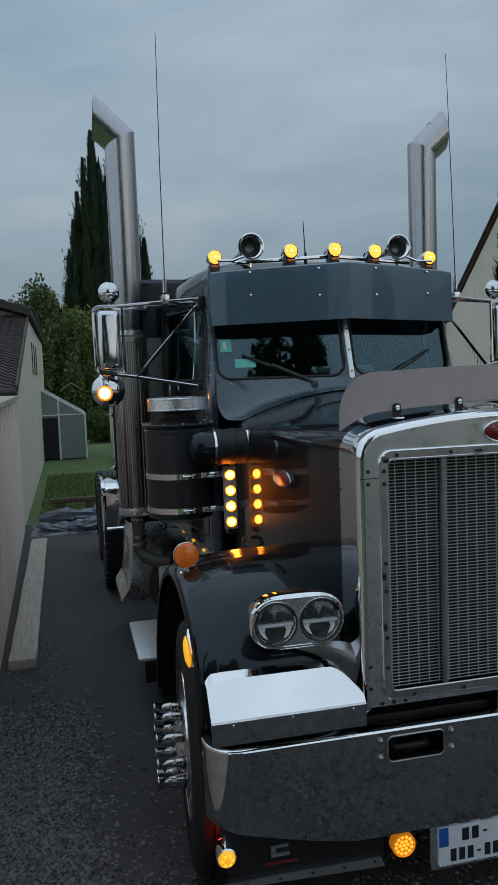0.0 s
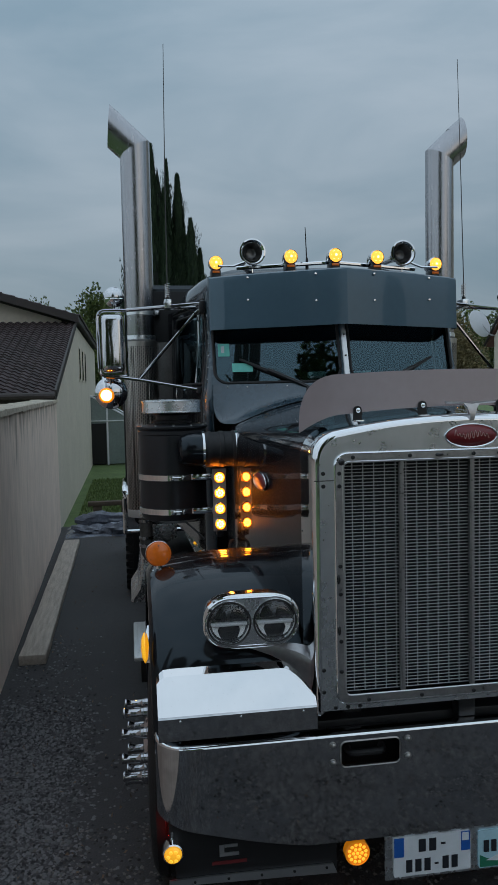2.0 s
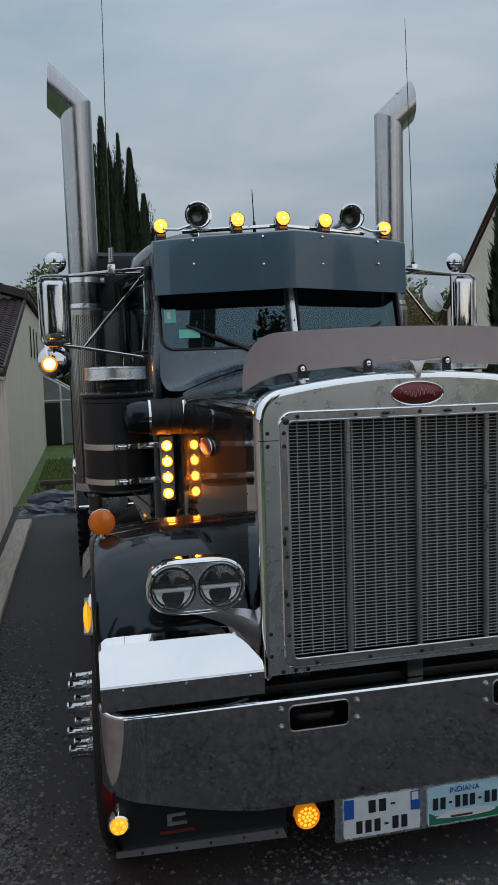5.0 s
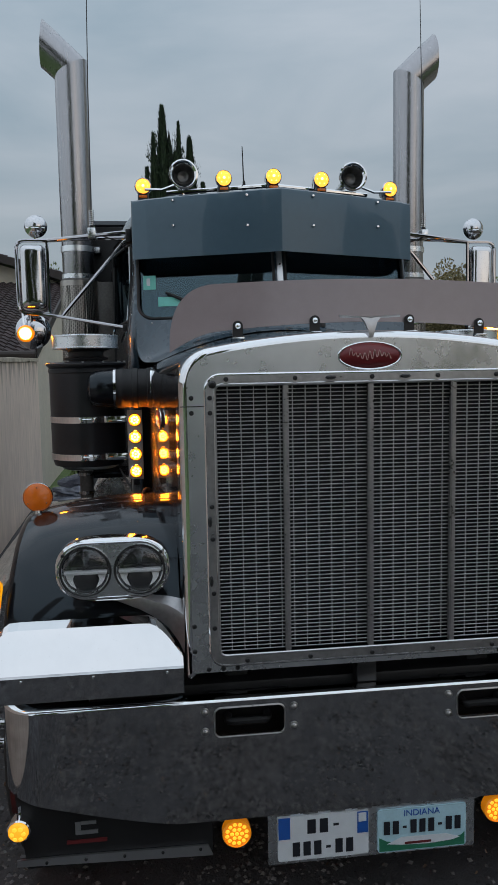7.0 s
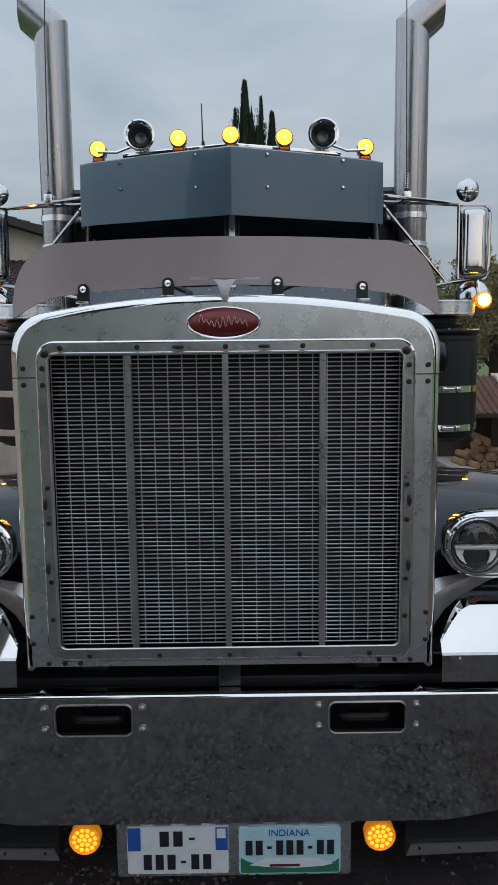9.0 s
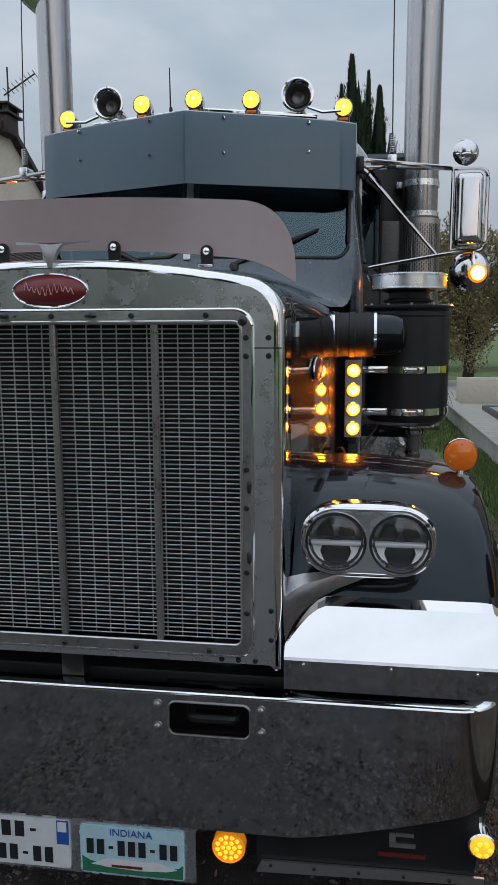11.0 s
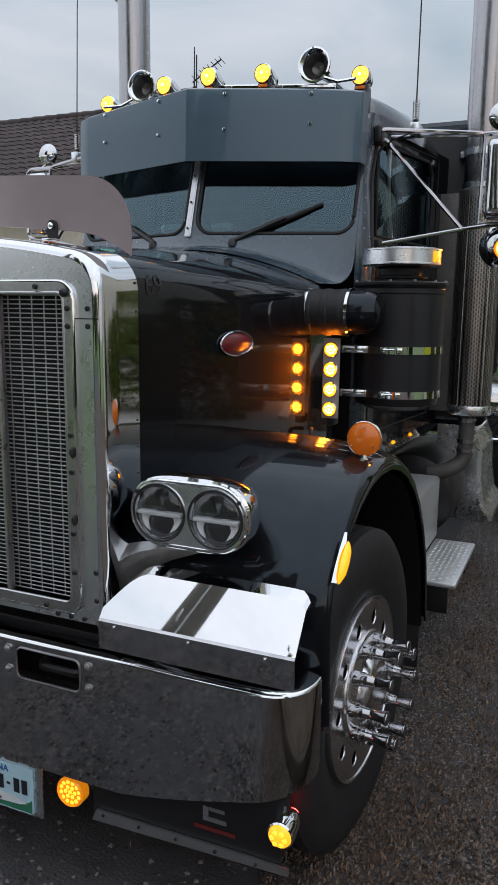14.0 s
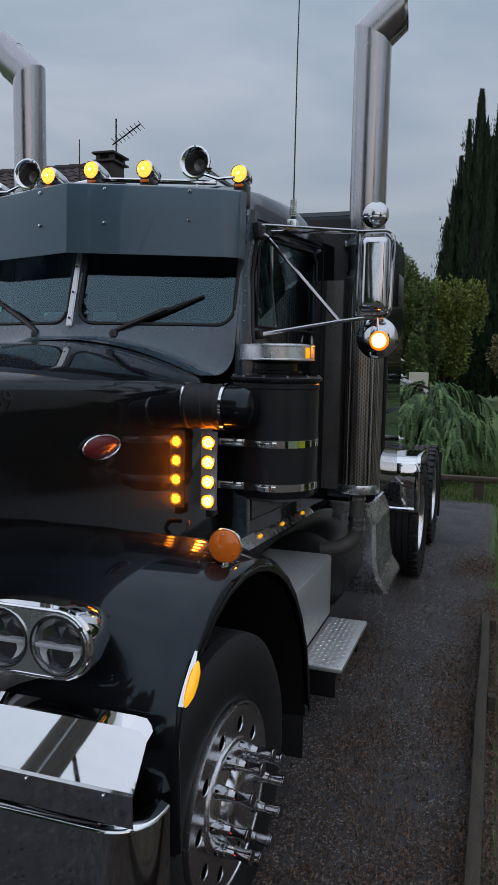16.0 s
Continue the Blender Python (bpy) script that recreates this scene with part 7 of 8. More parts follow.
def tarp():
    """Plastic sheeting thrown down in rolls, with a flat skirt under them."""
    t = thing("tarpaulin", "crumpled blue-grey plastic sheeting heaped in rolls on the ground", "tarpaulin", (-1.35, 8.75, 0))
    rng = random.Random(44)
    bm = bmesh.new()
    n, m = 56, 28
    rows = []
    for j in range(m + 1):
        row = []
        for i in range(n + 1):
            u, v = i / n, j / m
            x, y = -0.80 + 1.70 * u, -0.42 + 1.0 * v
            edge = max(0.0, math.sin(math.pi * u)) ** 0.6 * max(0.0, math.sin(math.pi * v)) ** 0.6
            z = edge * (0.05 + 0.10 * abs(noise.noise((x * 2.5, y * 5 + x, 2))) + 0.05 * abs(noise.noise((x * 9, y * 9, 4))))
            row.append((x + 0.06 * noise.noise((x * 4, y * 4, 5)), y + 0.06 * noise.noise((x * 4, y * 4, 9)), max(0.0, z)))
        rows.append(row)
    part("skirt", loft(rows, bm), TARP, t, smooth=20)
    for x0, y0, x1, y1, r, lift in ((-0.74, -0.12, 0.10, -0.36, 0.085, 0.08), (-0.30, -0.30, 0.80, -0.22, 0.115, 0.10), (-0.62, 0.10, 0.75, 0.06, 0.12, 0.16), (-0.72, 0.34, 0.30, 0.22, 0.10, 0.13), (0.05, 0.02, 0.85, 0.30, 0.10, 0.24)):
        seed = rng.uniform(0, 50)
        rows = []
        for i in range(41):
            u = i / 40
            cx, cy = x0 + (x1 - x0) * u, y0 + (y1 - y0) * u + 0.05 * noise.noise((u * 2.5, seed, 0))
            cz = lift + 0.05 * noise.noise((u * 3, seed, 7))
            taper = min(1.0, 0.35 + 5 * u, 0.35 + 5 * (1 - u))
            ring = []
            for k in range(20):
                a = 2 * math.pi * k / 20
                f = 0.72 + 0.65 * abs(noise.noise((math.cos(a) * 1.3 + seed, math.sin(a) * 1.3 + u * 2, u * 3))) + 0.12 * noise.noise((u * 14, a * 1.5, seed))
                ring.append((cx, cy + 1.25 * r * taper * f * math.cos(a), max(0.004, cz + r * taper * f * math.sin(a))))
            rows.append(ring)
        part("roll", loft(rows, close=True, cap=True), TARP, t, smooth=24)


tarp()


def greenhouse():
    g = thing("greenhouse", "small lean-to greenhouse with hazy panes and pale frame", "greenhouse", (-1.72, 21.5, 0))
    w, d, hi, lo = 0.64, 1.5, 2.06, 1.27
    top = lambda x: hi + (lo - hi) * (x + w) / (2 * w)
    for x in (-w, -0.1, w):
        for y in (-d, 0, d):
            part("post", box(x - 0.025, x + 0.025, y - 0.025, y + 0.025, -0.03, top(x)), WHITE, g, smooth=0)
    for x in (-w, w):
        part("side_pane", box(x - 0.004, x + 0.004, -d, d, 0.0, top(x)), HAZY, g, smooth=0)
        part("eave_bar", tube([(x, -d, top(x)), (x, d, top(x))], 0.03, 6), WHITE, g)
    part("roof_pane", loft([[(-w, -d, hi), (-w, d, hi)], [(w, -d, lo), (w, d, lo)]]), HAZY, g, smooth=0)
    for y in (-d, d):
        part("end_pane", prism([(-w, 0), (w, 0), (w, lo), (-w, hi)], y - 0.004, y + 0.004), HAZY, g, smooth=0)
        part("roof_bar", tube([(-w, y, hi), (w, y, lo)], 0.03, 6), WHITE, g)
    part("mid_bar", tube([(-w, -d - 0.01, 1.27), (w, -d - 0.01, 1.27)], 0.022, 6), WHITE, g)
    # black panel in front of the pane paints the doorway's shade
    part("door_opening", box(-0.57, -0.14, -d - 0.02, -d - 0.008, 0.0, 1.2), MATT, g, "black panel painting the shade of an open doorway", smooth=0)
    f = thing("cold_frame", "pale cold frame with a sloping glazed lid", "cold frame", (-0.10, 18.2, 0))
    part("body", prism([(-0.32, -0.03), (0.24, -0.03), (0.24, 1.16), (-0.32, 1.44)], -0.4, 0.4), PLATE_WHITE, f, smooth=0)
    part("lid", prism([(-0.34, 1.47), (0.32, 1.14), (0.32, 1.17), (-0.34, 1.50)], -0.44, 0.44), HAZY, f, "hazy glazed lid", 0)
    for y in (-0.44, 0.0, 0.44):
        part("lid_bar", tube([(-0.34, y, 1.50), (0.32, y, 1.17)], 0.018, 6), WHITE, f)
    tagged(part("far_wall", box(-0.40, 0.12, 19.5, 19.6, -0.1, 1.66, 0.01), CREAM), "short cream wall behind the cold frame", "wall", kind="structure")
    z = thing("bird_table", "wooden bird table with a dull brown pitched roof", "bird table", (-1.40, 23.6, 0))
    part("post", box(-0.045, 0.045, -0.045, 0.045, -0.03, 1.74, 0.004), BROWNWOOD, z, smooth=0)
    part("tray", box(-0.27, 0.27, -0.27, 0.27, 1.72, 1.76, 0.005), BROWNWOOD, z, smooth=0)
    for x in (-0.22, 0.22):
        part("roof_post", box(x - 0.018, x + 0.018, -0.018, 0.018, 1.75, 1.98), BROWNWOOD, z, smooth=0)
    for d in (-1, 1):
        part("roof_board", prism([(0, 2.20), (d * 0.36, 1.96), (d * 0.36, 1.985), (0, 2.225)], -0.3, 0.3), WOOD, z, "weathered roof board", 0)


greenhouse()


def terrace():
    t = tagged(part("terrace_wall", box(2.62, 2.78, 4.5, 21, -0.2, 0.24, 0.01), CONCRETE), "low pale retaining wall of the terrace", "wall", kind="structure")
    first = part("coping_slab", box(-0.14, 0.14, -0.245, 0.245, 0, 0.055, 0.008, seg=1), PAVER, t, smooth=0)
    first.location = (2.72, 4.75, 0.24)
    for k in range(1, 33):
        share(first, Matrix.Translation((2.72, 4.75 + 0.5 * k, 0.24)))
    flat("terrace", 2.78, 12, 4.5, 21, 0.22, PAVER, "pale terrace paving", category="terrace")
    tagged(part("garden_wall", box(2.9, 7.0, 14.0, 14.2, 0.2, 0.74, 0.01), CREAM), "low cream garden wall", "wall", kind="structure")
    p = thing("pool_cover", "pale blue pool cover with a dark edge", "pool", (4.4, 11.2, 0.22))
    part("cover", box(-1.1, 1.1, -1.6, 1.6, 0.0, 0.06, 0.02), POOL, p)
    part("kerb", pierced(rounded(-1.2, 1.2, -1.7, 1.7, 0.1), [rounded(-1.1, 1.1, -1.6, 1.6, 0.08)], 0, 0.07), SATIN, p).matrix_basis = Matrix.Rotation(radians(90), 4, "X")
    w = thing("wood_store", "log store with a red ribbed roof under a sloping cream wall", "log store", (3.05, 7.2, 0.22))
    part("side_wall", prism([(-1.1, 0), (0.75, 0), (0.75, 1.17), (0.55, 1.12), (-1.1, 0.26)], 0.33, 0.49, plane="yz"), CREAM, w, smooth=0)
    cap = None
    for k in range(4):
        m = Matrix.Translation((0.41, -0.90 + 0.42 * k, 0.375 + 0.219 * k)) @ Matrix.Rotation(0.4805, 4, "X")
        if cap is None:
            cap = part("coping_stone", box(-0.10, 0.10, -0.235, 0.235, 0, 0.04, 0.006, seg=1), CREAM, w, smooth=0)
            cap.matrix_basis = m
        else:
            share(cap, m)
    part("back_wall", box(-0.40, 0.33, 0.62, 0.70, 0, 1.0), BROWNWOOD, w, smooth=0)
    part("lining_board", box(0.305, 0.328, -0.25, 0.61, 0.05, 0.70, 0.003), BROWNWOOD, w, "dark timber lining", 0)
    part("floor_slab", box(-0.45, 0.33, -0.62, 0.62, 0.0, 0.05, 0.006), CONCRETE, w, smooth=0)
    roof = part("roof", prism([(-0.30, 0.715), (0.62, 1.115), (0.62, 1.135), (-0.30, 0.735)], -0.42, 0.325, plane="yz"), TILE_RED, w, "dull red ribbed roof", 0)
    for k in range(9):
        part("rib", tube([(-0.38 + 0.083 * k, -0.31, 0.735), (-0.38 + 0.083 * k, 0.62, 1.14)], 0.016, 6), TILE_RED, roof)
    part("fascia", box(-0.42, 0.325, -0.325, -0.302, 0.68, 0.73, 0.004), FASCIA, w, smooth=0)
    log = None
    rng = random.Random(5)
    for r in range(4):
        for c in range(6 - r - r % 2):
            m = pose(-0.28 + 0.10 * c + 0.06 * r + rng.uniform(-.02, .02), -0.22 + rng.uniform(-.12, .10), 0.10 + 0.09 * r, rng.uniform(-12, 12), rng.uniform(0, 90), rng.uniform(-22, 22))
            if log is None:
                log = part("log", lathe([(0, 0), (0.042, 0), (0.052, 0.01), (0.048, 0.35), (0, 0.35)], (0, 0, 0), "y", 8), LOG, w, "cut firewood log")
                log.matrix_basis = m
            else:
                share(log, m)


POOL = mat("pool_cover", (0.30, 0.42, 0.48), 0.3, var=0.15, scale=2)
LOG = mat("cut_log", (0.26, 0.15, 0.08), 0.85, var=0.35, scale=9, per_piece=0.35)
terrace()


# ---- plants ----
def leaf_cloud(name, blobs, n, size, material, parent, seed, long=1.6, droop=0.0, shell=0.45):
    """Many small bent leaves spread through uneven lumps; blobs: centre and half-axes."""
    rng = random.Random(seed)
    verts, faces = [], []
    total = sum(b[3] * b[4] + b[4] * b[5] + b[3] * b[5] for b in blobs)
    for bx, by, bz, rx, ry, rz in blobs:
        count = int(n * (rx * ry + ry * rz + rx * rz) / total)
        for _ in range(count):
            v = Vector((rng.gauss(0, 1), rng.gauss(0, 1), rng.gauss(0, 1))).normalized()
            lump = 0.82 + 0.34 * noise.noise(v * 2.2 + Vector((bx, by, bz)))
            k = lump * (1 - shell * rng.random() ** 1.6)
            c = Vector((bx + v.x * rx * k, by + v.y * ry * k, bz + v.z * rz * k))
            d = (v + 0.8 * Vector((rng.uniform(-1, 1), rng.uniform(-1, 1), rng.uniform(-1, 1) - droop))).normalized()
            w = d.cross(Vector((rng.uniform(-1, 1), rng.uniform(-1, 1), rng.uniform(-1, 1)))).normalized()
            L, W = size * long * rng.uniform(0.6, 1.3), size * 0.5 * rng.uniform(0.6, 1.3)
            nrm = d.cross(w)
            b = len(verts)
            verts += [c - d * L * 0.5, c + w * W + nrm * W * 0.3, c + d * L * 0.5, c - w * W + nrm * W * 0.3]
            faces += [(b, b + 1, b + 2), (b, b + 2, b + 3)]
    me = bpy.data.meshes.new(name)
    me.from_pydata([tuple(v) for v in verts], [], faces)
    me.materials.append(material)
    ob = new(name, me)
    ob.parent = parent
    return ob


def trunk(parent, h, r, limbs, seed, lean=0.0):
    rng = random.Random(seed)
    part("trunk", tube([(0, 0, -0.05), (0.02, 0, h * 0.3), (lean * 0.5, 0.03, h * 0.65), (lean, 0, h)], [r * 1.25, r, r * 0.75, r * 0.3], 9), BARK, parent)
    for k in range(limbs):
        a, z = k * 2.4 + rng.random(), h * (0.35 + 0.5 * k / max(1, limbs))
        L = h * rng.uniform(0.28, 0.45)
        part("limb", tube([(lean * z / h * 0.8, 0, z), (L * 0.5 * math.cos(a), L * 0.5 * math.sin(a), z + L * 0.45), (L * math.cos(a), L * math.sin(a), z + L * 0.8)], [r * 0.5, r * 0.3, r * 0.1], 7), BARK, parent)


def cypress(at, height, radius, spires, n, seed, label):
    t = thing("cypress", label, "tree", at, "cypresses")
    trunk(t, height * 0.85, radius * 0.14, 0, seed)
    rng = random.Random(seed)
    verts, faces = [], []
    for sx, sy, frac, rr in spires:
        H, m = height * frac, int(n * frac * rr)
        for _ in range(m):
            f = rng.random() ** 0.85
            z = 0.25 + (H - 0.25) * f
            prof = rr * radius * (min(1, 0.55 + 2.2 * f) * (1 - f) ** 0.78 * 1.18 + 0.025)
            a = rng.uniform(0, 2 * math.pi)
            lump = 0.78 + 0.42 * noise.noise((math.cos(a) * 1.7 + sx * 3, math.sin(a) * 1.7, z * 0.55 + seed)) + 0.32 * noise.noise((math.cos(a) * 3.6 + sx, math.sin(a) * 3.6, z * 1.9 + seed))
            r = prof * lump * (1 - 0.45 * rng.random() ** 2)
            c = Vector((sx + r * math.cos(a), sy + r * math.sin(a), z))
            d = Vector((0.35 * math.cos(a), 0.35 * math.sin(a), 1)).normalized() + 0.25 * Vector((rng.uniform(-1, 1), rng.uniform(-1, 1), 0))
            w = d.cross(Vector((math.cos(a), math.sin(a), 0.2 * rng.uniform(-1, 1)))).normalized()
            L, W = rng.uniform(0.16, 0.42), rng.uniform(0.03, 0.075)
            b = len(verts)
            verts += [c - d * L * 0.4, c + w * W, c + d * L * 0.6, c - w * W + Vector((0.03, 0.02, 0))]
            faces += [(b, b + 1, b + 2), (b, b + 2, b + 3)]
        # tufts that break the outline
        for _ in range(46):
            f = rng.uniform(0.08, 0.93)
            a = rng.uniform(0, 6.28)
            r = rr * radius * (min(1, 0.55 + 2.2 * f) * (1 - f) ** 0.62 * 0.95 + 0.04)
            c = Vector((sx + r * math.cos(a), sy + r * math.sin(a), 0.25 + (H - 0.25) * f))
            big = radius * rng.uniform(0.14, 0.30)
            for _k in range(26):
                p = c + Vector((rng.gauss(0, 0.28), rng.gauss(0, 0.28), rng.uniform(-0.6, 1.6))) * big
                d = Vector((0.3 * math.cos(a), 0.3 * math.sin(a), 1)) * rng.uniform(0.16, 0.30)
                w = Vector((-math.sin(a), math.cos(a), rng.uniform(-.3, .3))) * rng.uniform(0.02, 0.05)
                b = len(verts)
                verts += [p - w, p + w, p + d]
                faces.append((b, b + 1, b + 2))
        # stray tips
        for _ in range(2):
            f = rng.uniform(0.3, 0.95)
            a = rng.uniform(0, 6.28)
            r = rr * radius * ((1 - f) ** 0.62 + 0.05)
            c = Vector((sx + r * math.cos(a), sy + r * math.sin(a), 0.3 + (H - 0.3) * f))
            for k in range(10):
                p = c + Vector((0.04 * k * math.cos(a), 0.04 * k * math.sin(a), 0.085 * k))
                w = Vector((-math.sin(a), math.cos(a), 0)) * 0.05 * (1 - k / 11)
                b = len(verts)
                verts += [p - w, p + w, p + Vector((0.02, 0.02, 0.20))]
                faces.append((b, b + 1, b + 2))
    me = bpy.data.meshes.new("crown")
    me.from_pydata([tuple(v) for v in verts], [], faces)
    me.materials.append(CYPRESS_LEAF)
    c = new("crown", me)
    c.parent = t
    # near-black solid paints the shade deep inside the crown
    part("core", lathe([(0.0, 0.2), (radius * 0.45, 0.6), (radius * 0.55, height * 0.35), (radius * 0.3, height * 0.7), (0, height * 0.93)], (0, 0, 0), "z", 10), CROWN_SHADE, t)
    return t


CROWN_SHADE = mat("shaded_inner_foliage", (0.010, 0.014, 0.009), 0.9, var=0.4, scale=3)
cypress((0.80, 40.0, -0.03), 15.7, 1.67, ((-0.36, 0.00, 1.0, 0.72), (1.09, 0.14, 0.90, 0.72), (-1.23, 0.29, 0.80, 0.5), (1.74, -0.29, 0.74, 0.68), (0.29, -0.58, 0.84, 0.6), (-1.52, 0.00, 0.70, 0.36), (-1.81, 0.14, 0.60, 0.32), (-2.03, 0.00, 0.49, 0.32), (-0.87, -0.43, 0.90, 0.36), (2.25, 0.00, 0.64, 0.5), (0.51, 0.14, 0.95, 0.3)), 22000, 21, "tall dark cypress with several spires")
cypress((5.40, 8.2, -0.03), 5.25, 0.55, ((0, 0, 1.0, 0.9), (0.25, 0.1, 0.85, 0.6)), 12000, 22, "slim dark cypress beside the pale gable")


def tree(name, at, blobs, n, size, leaf, h, r, seed, label, limbs=5, group="trees round the garden"):
    t = thing(name, label, "tree", at, group)
    trunk(t, h, r, limbs, seed)
    leaf_cloud("crown", blobs, n, size, leaf, t, seed)
    return t


def lumps(w, d, h, z0, k, seed):
    rng = random.Random(seed)
    out = [(0, 0, z0 + h * 0.5, w * 0.62, d * 0.62, h * 0.48)]
    for _ in range(k):
        a, rr = rng.uniform(0, 6.28), rng.uniform(0.35, 0.75)
        s = rng.uniform(0.26, 0.42)
        out.append((w * rr * math.cos(a), d * rr * math.sin(a), z0 + h * rng.uniform(0.2, 0.85), w * s, d * s, h * s))
    return out


# far trees round the garden
for i, (x, y, w, h, leaf) in enumerate(((-3.4, 33, 2.6, 6.6, OAK_LEAF), (-0.6, 35, 2.4, 5.9, GOLD_LEAF), (-6.5, 38, 3.5, 7.0, OAK_LEAF), (-1.9, 30.5, 1.6, 5.4, OAK_LEAF), (4.2, 31, 2.8, 5.2, OLIVE_LEAF), (8.0, 33, 3.2, 5.6, OAK_LEAF), (12.5, 34, 3.4, 5.4, OAK_LEAF), (16.5, 34, 3.4, 5.8, OAK_LEAF), (21, 34, 3.6, 5.2, OAK_LEAF))):
    tree("broadleaf_tree", (x, y, -0.03), lumps(w, w * 0.8, h - 1.0, 0.9, 12, 40 + i), 22000, 0.10, leaf, h * 0.55, 0.16, 60 + i, "leafy garden tree at the end of the lawn" if leaf is OAK_LEAF else "garden tree with yellow-green turning leaves" if leaf is GOLD_LEAF else "grey-green tree beyond the terrace")
tree("olive_tree", (3.9, 19.5, 0.2), lumps(2.0, 1.8, 3.2, 0.9, 18, 81), 34000, 0.05, OLIVE_LEAF, 2.4, 0.14, 82, "spreading grey-green tree with brownish crown", 6)
tree("olive_tree", (6.4, 16.8, 0.2), lumps(2.1, 1.8, 3.0, 0.9, 18, 83), 32000, 0.05, OLIVE_LEAF, 2.2, 0.14, 84, "spreading grey-green tree beside the low wall", 6)


def hedge(at, w, d, h, n, seed, label, leaf=None):
    t = thing("bush", label, "bush", at, "garden bushes")
    part("stem", tube([(0, 0, -0.05), (0.03, 0, h * 0.5)], [0.06, 0.03], 7), BARK, t)
    leaf_cloud("foliage", lumps(w, d, h, 0.0, 9, seed), n, 0.07, leaf or HEDGE_LEAF, t, seed)


hedge((5.9, 6.6, -0.03), 1.2, 1.2, 2.3, 9000, 91, "bright yellow-green garden bush")
hedge((5.4, 3.2, -0.03), 1.0, 1.1, 1.8, 7000, 92, "bright yellow-green garden bush")
hedge((-0.6, 26.0, -0.03), 1.4, 0.8, 1.2, 5000, 93, "low green bush at the lawn's end", OAK_LEAF)
# trees behind the drive's mouth, seen mirrored in screen and chrome
for i, (x, y, w, h) in enumerate(((-9.5, -30, 3.0, 5.2), (14.0, -28, 3.2, 5.5))):
    tree("broadleaf_tree", (x, y, -0.03), lumps(w, w, h - 1.6, 1.5, 10, 140 + i), 5000, 0.22, OAK_LEAF, h * 0.6, 0.2, 160 + i, "tall garden tree across the drive's mouth")


for i, (x, y, w, h) in enumerate(((-3.9, -11.0, 1.5, 11.2), (-1.4, -12.0, 1.3, 11.0), (-6.2, -12.0, 1.6, 9.0))):
    tree("broadleaf_tree", (x, y, -0.03), lumps(w, w, h - 1.2, 1.2, 22, 240 + i), 26000, 0.13, OAK_LEAF, h * 0.75, 0.2, 260 + i, "tall tree beside the drive's mouth", 7)


# unseen tree belt, added to shape what the grille shell mirrors
for i, (x, y, h) in enumerate(((-19, -24, 4.2), (-13.5, -26, 4.8), (-8, -25, 4.0), (-2.5, -27, 4.6), (3.0, -26, 3.9), (8.5, -25, 4.3), (14, -26, 4.0), (19.5, -23, 4.4))):
    tree("broadleaf_tree", (x, y, -0.03), lumps(3.6, 2.6, h - 0.8, 0.6, 12, 340 + i), 7000, 0.24, OAK_LEAF, h * 0.6, 0.22, 360 + i, "unseen tree of a belt added to darken the grille shell's reflection")


def utility_pole():
    p = thing("utility_pole", "weathered grey wooden utility pole with a cable down its side", "pole", (-5.05, -8.04, -0.04))
    part("shaft", lathe([(0.34, 0), (0.335, 3), (0.31, 8), (0.285, 14.0), (0.24, 14.15), (0, 14.18)], n=24), POLE_WOOD, p, smooth=50)
    part("cable", tube([(0.19, 0.33, z) for z in (0.3, 4, 8, 12, 13.8)], 0.016, 6), WHITE, p, "pale cable clipped to the shaft")
    for z, a in ((9.0, 0.4), (9.5, 1.5), (12.2, 0.9)):
        part("bracket", tube(bend([(0.22 * math.cos(a), 0.22 * math.sin(a), z), (0.36 * math.cos(a), 0.36 * math.sin(a), z + 0.03), (0.37 * math.cos(a), 0.37 * math.sin(a), z + 0.30)], 0.09), 0.018, 6), ALU, p, "bent metal bracket")



POLE_WOOD = mat("pole_wood", (0.13, 0.115, 0.10), 0.85, var=0.4, scale=5, bump=0.5, bump_scale=30, stretch=(7, 7, 0.8))
utility_pole()
cypress((9.2, -6.4, -0.03), 7.0, 1.0, ((0, 0, 1.0, 0.9), (0.5, 0.3, 0.9, 0.7), (-0.4, -0.3, 0.8, 0.6)), 9000, 172, "tall dark cypress beside the drive's mouth")


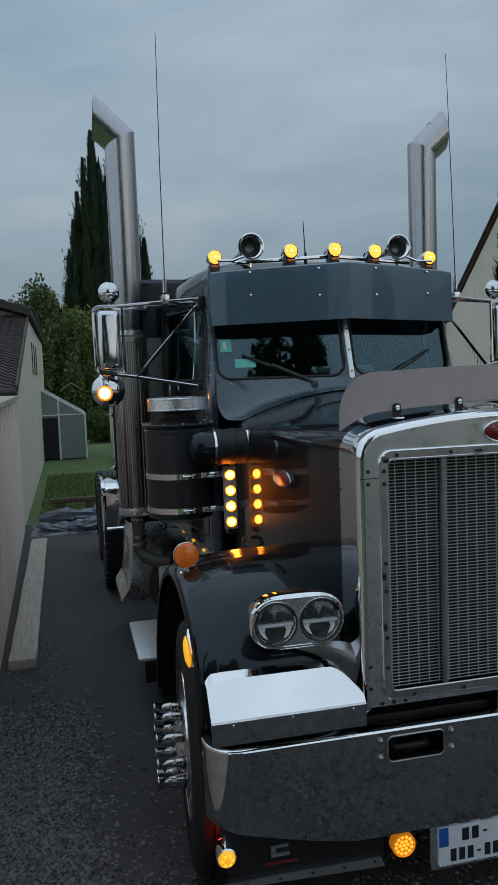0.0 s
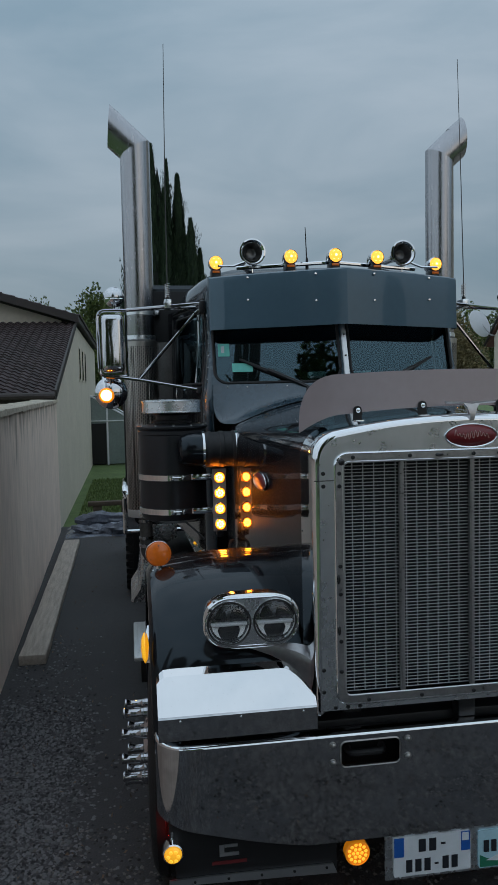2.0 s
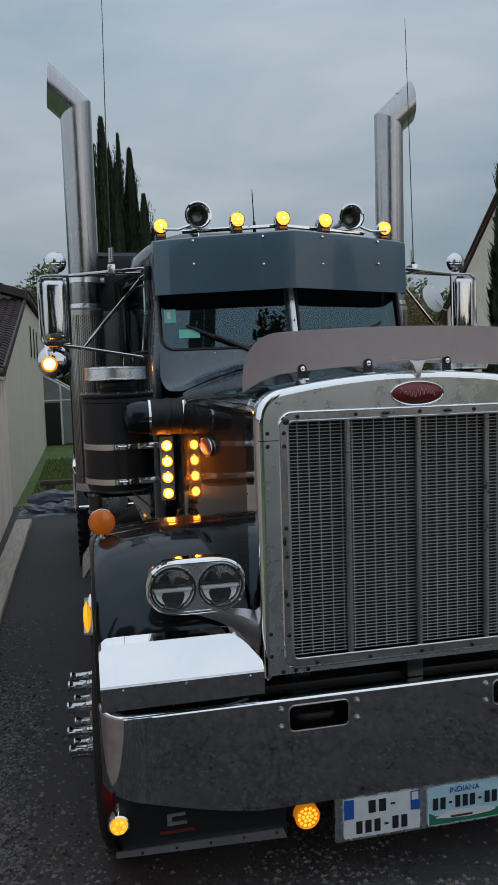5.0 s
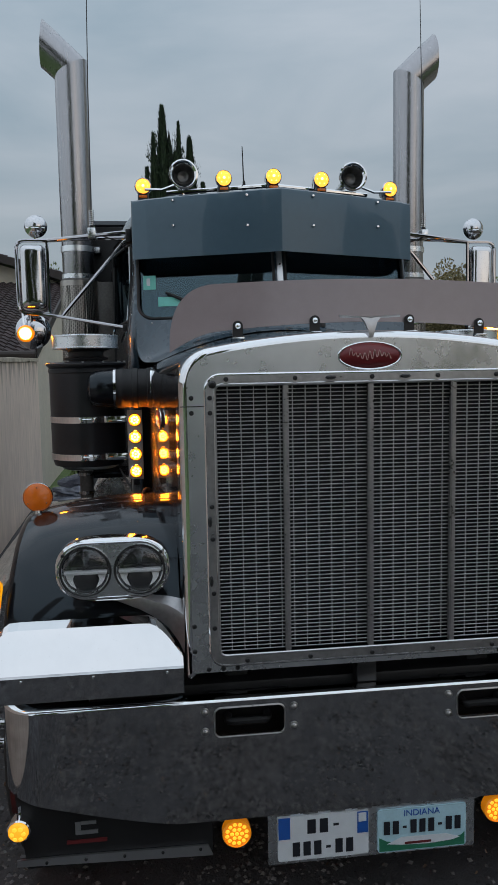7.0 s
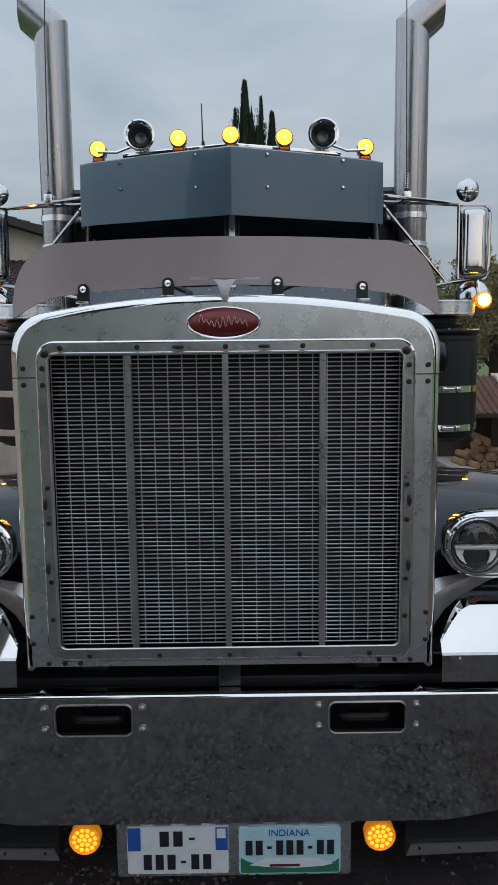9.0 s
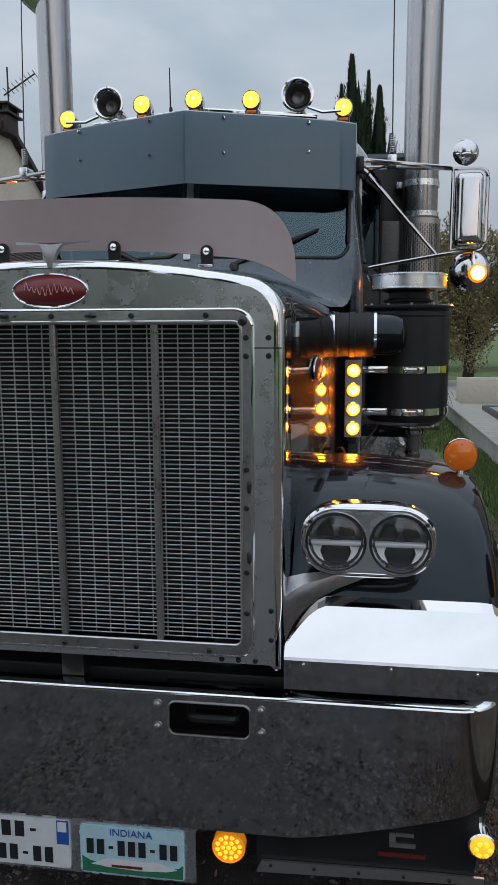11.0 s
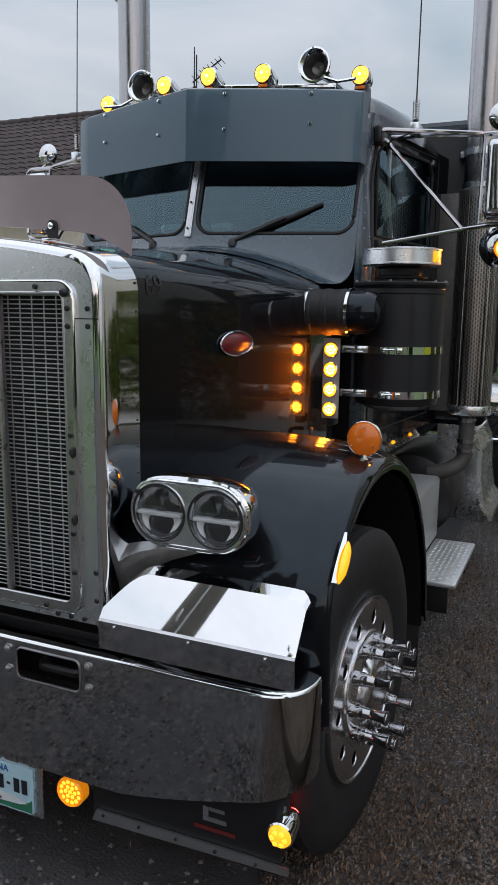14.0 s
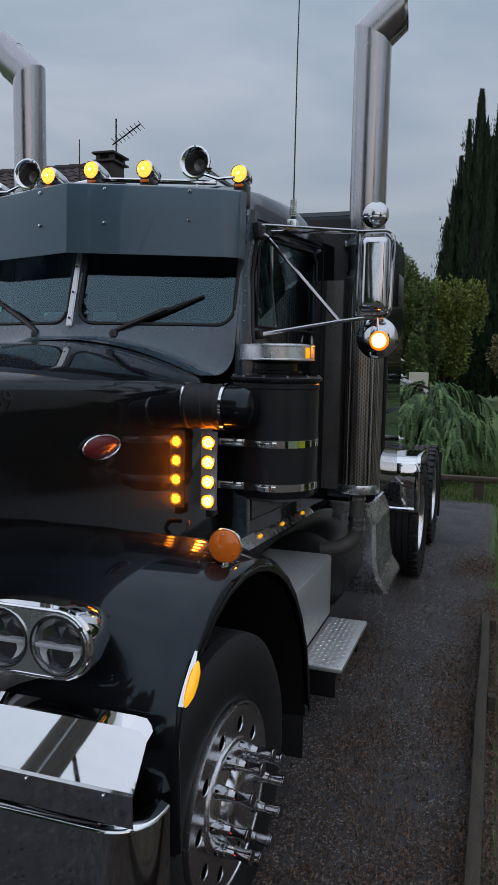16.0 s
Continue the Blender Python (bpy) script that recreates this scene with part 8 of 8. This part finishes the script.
def weeping_cedar():
    t = thing("weeping_cedar", "weeping cedar bush with drooping blue-green needles", "bush", (0.82, 11.6, -0.03))
    rng = random.Random(31)
    part("trunk", tube([(0, 0, -0.05), (0.05, 0.05, 0.8), (-0.1, 0, 1.45)], [0.09, 0.07, 0.03], 8), BARK, t)
    verts, faces = [], []
    for k in range(38):
        a = k * 2.399 + rng.uniform(-.3, .3)
        start = Vector((rng.uniform(-.15, .15), rng.uniform(-.15, .15), rng.uniform(0.70, 1.55)))
        reach = rng.uniform(0.75, 1.40)
        pts = []
        for j in range(9):
            u = j / 8
            pts.append(start + Vector((reach * u * math.cos(a), reach * u * math.sin(a), 0.24 * math.sin(u * 2.2) - 0.92 * u * u * rng.uniform(0.9, 1.05) * (start.z / 1.5))))
        if k % 3 == 0:
            part("branch", tube(pts, [0.022 * (1 - j / 10) + 0.003 for j in range(9)], 5), BARK, t)
        # hanging fingers, each a stem with needles along both sides
        for j in range(2, 9):
            for _ in range(9):
                p = pts[j] + Vector((rng.uniform(-.08, .08), rng.uniform(-.08, .08), rng.uniform(-.03, .05)))
                b2 = a + rng.uniform(-1.1, 1.1)
                side = Vector((math.cos(b2), math.sin(b2), 0))
                L, out = rng.uniform(0.22, 0.50), rng.uniform(0.10, 0.26)
                cross = Vector((-side.y, side.x, 0))
                stem = [p + side * (out * f * (1.25 - 0.25 * f)) - Vector((0, 0, L * f ** 1.6)) for f in np.linspace(0, 1, 13)]
                base = len(verts)
                verts += stem
                for q in range(12):
                    for sgn in (-1, 1):
                        d = (cross * sgn * 0.8 + side * 0.35 + Vector((0, 0, -0.55)) + 0.25 * Vector((rng.uniform(-1, 1), rng.uniform(-1, 1), rng.uniform(-1, 1)))).normalized()
                        verts.append(stem[q] + d * rng.uniform(0.035, 0.06) * (1.15 - 0.5 * q / 12))
                        faces.append((base + q, base + q + 1, len(verts) - 1))
    me = bpy.data.meshes.new("needles")
    me.from_pydata([tuple(v) for v in verts], [], faces)
    me.materials.append(CEDAR_LEAF)
    c = new("needles", me)
    c.parent = t
    # dark solid stands in for the shade between the hanging branches
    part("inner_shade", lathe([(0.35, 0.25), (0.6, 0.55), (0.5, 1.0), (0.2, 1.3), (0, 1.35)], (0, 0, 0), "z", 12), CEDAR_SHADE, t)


weeping_cedar()
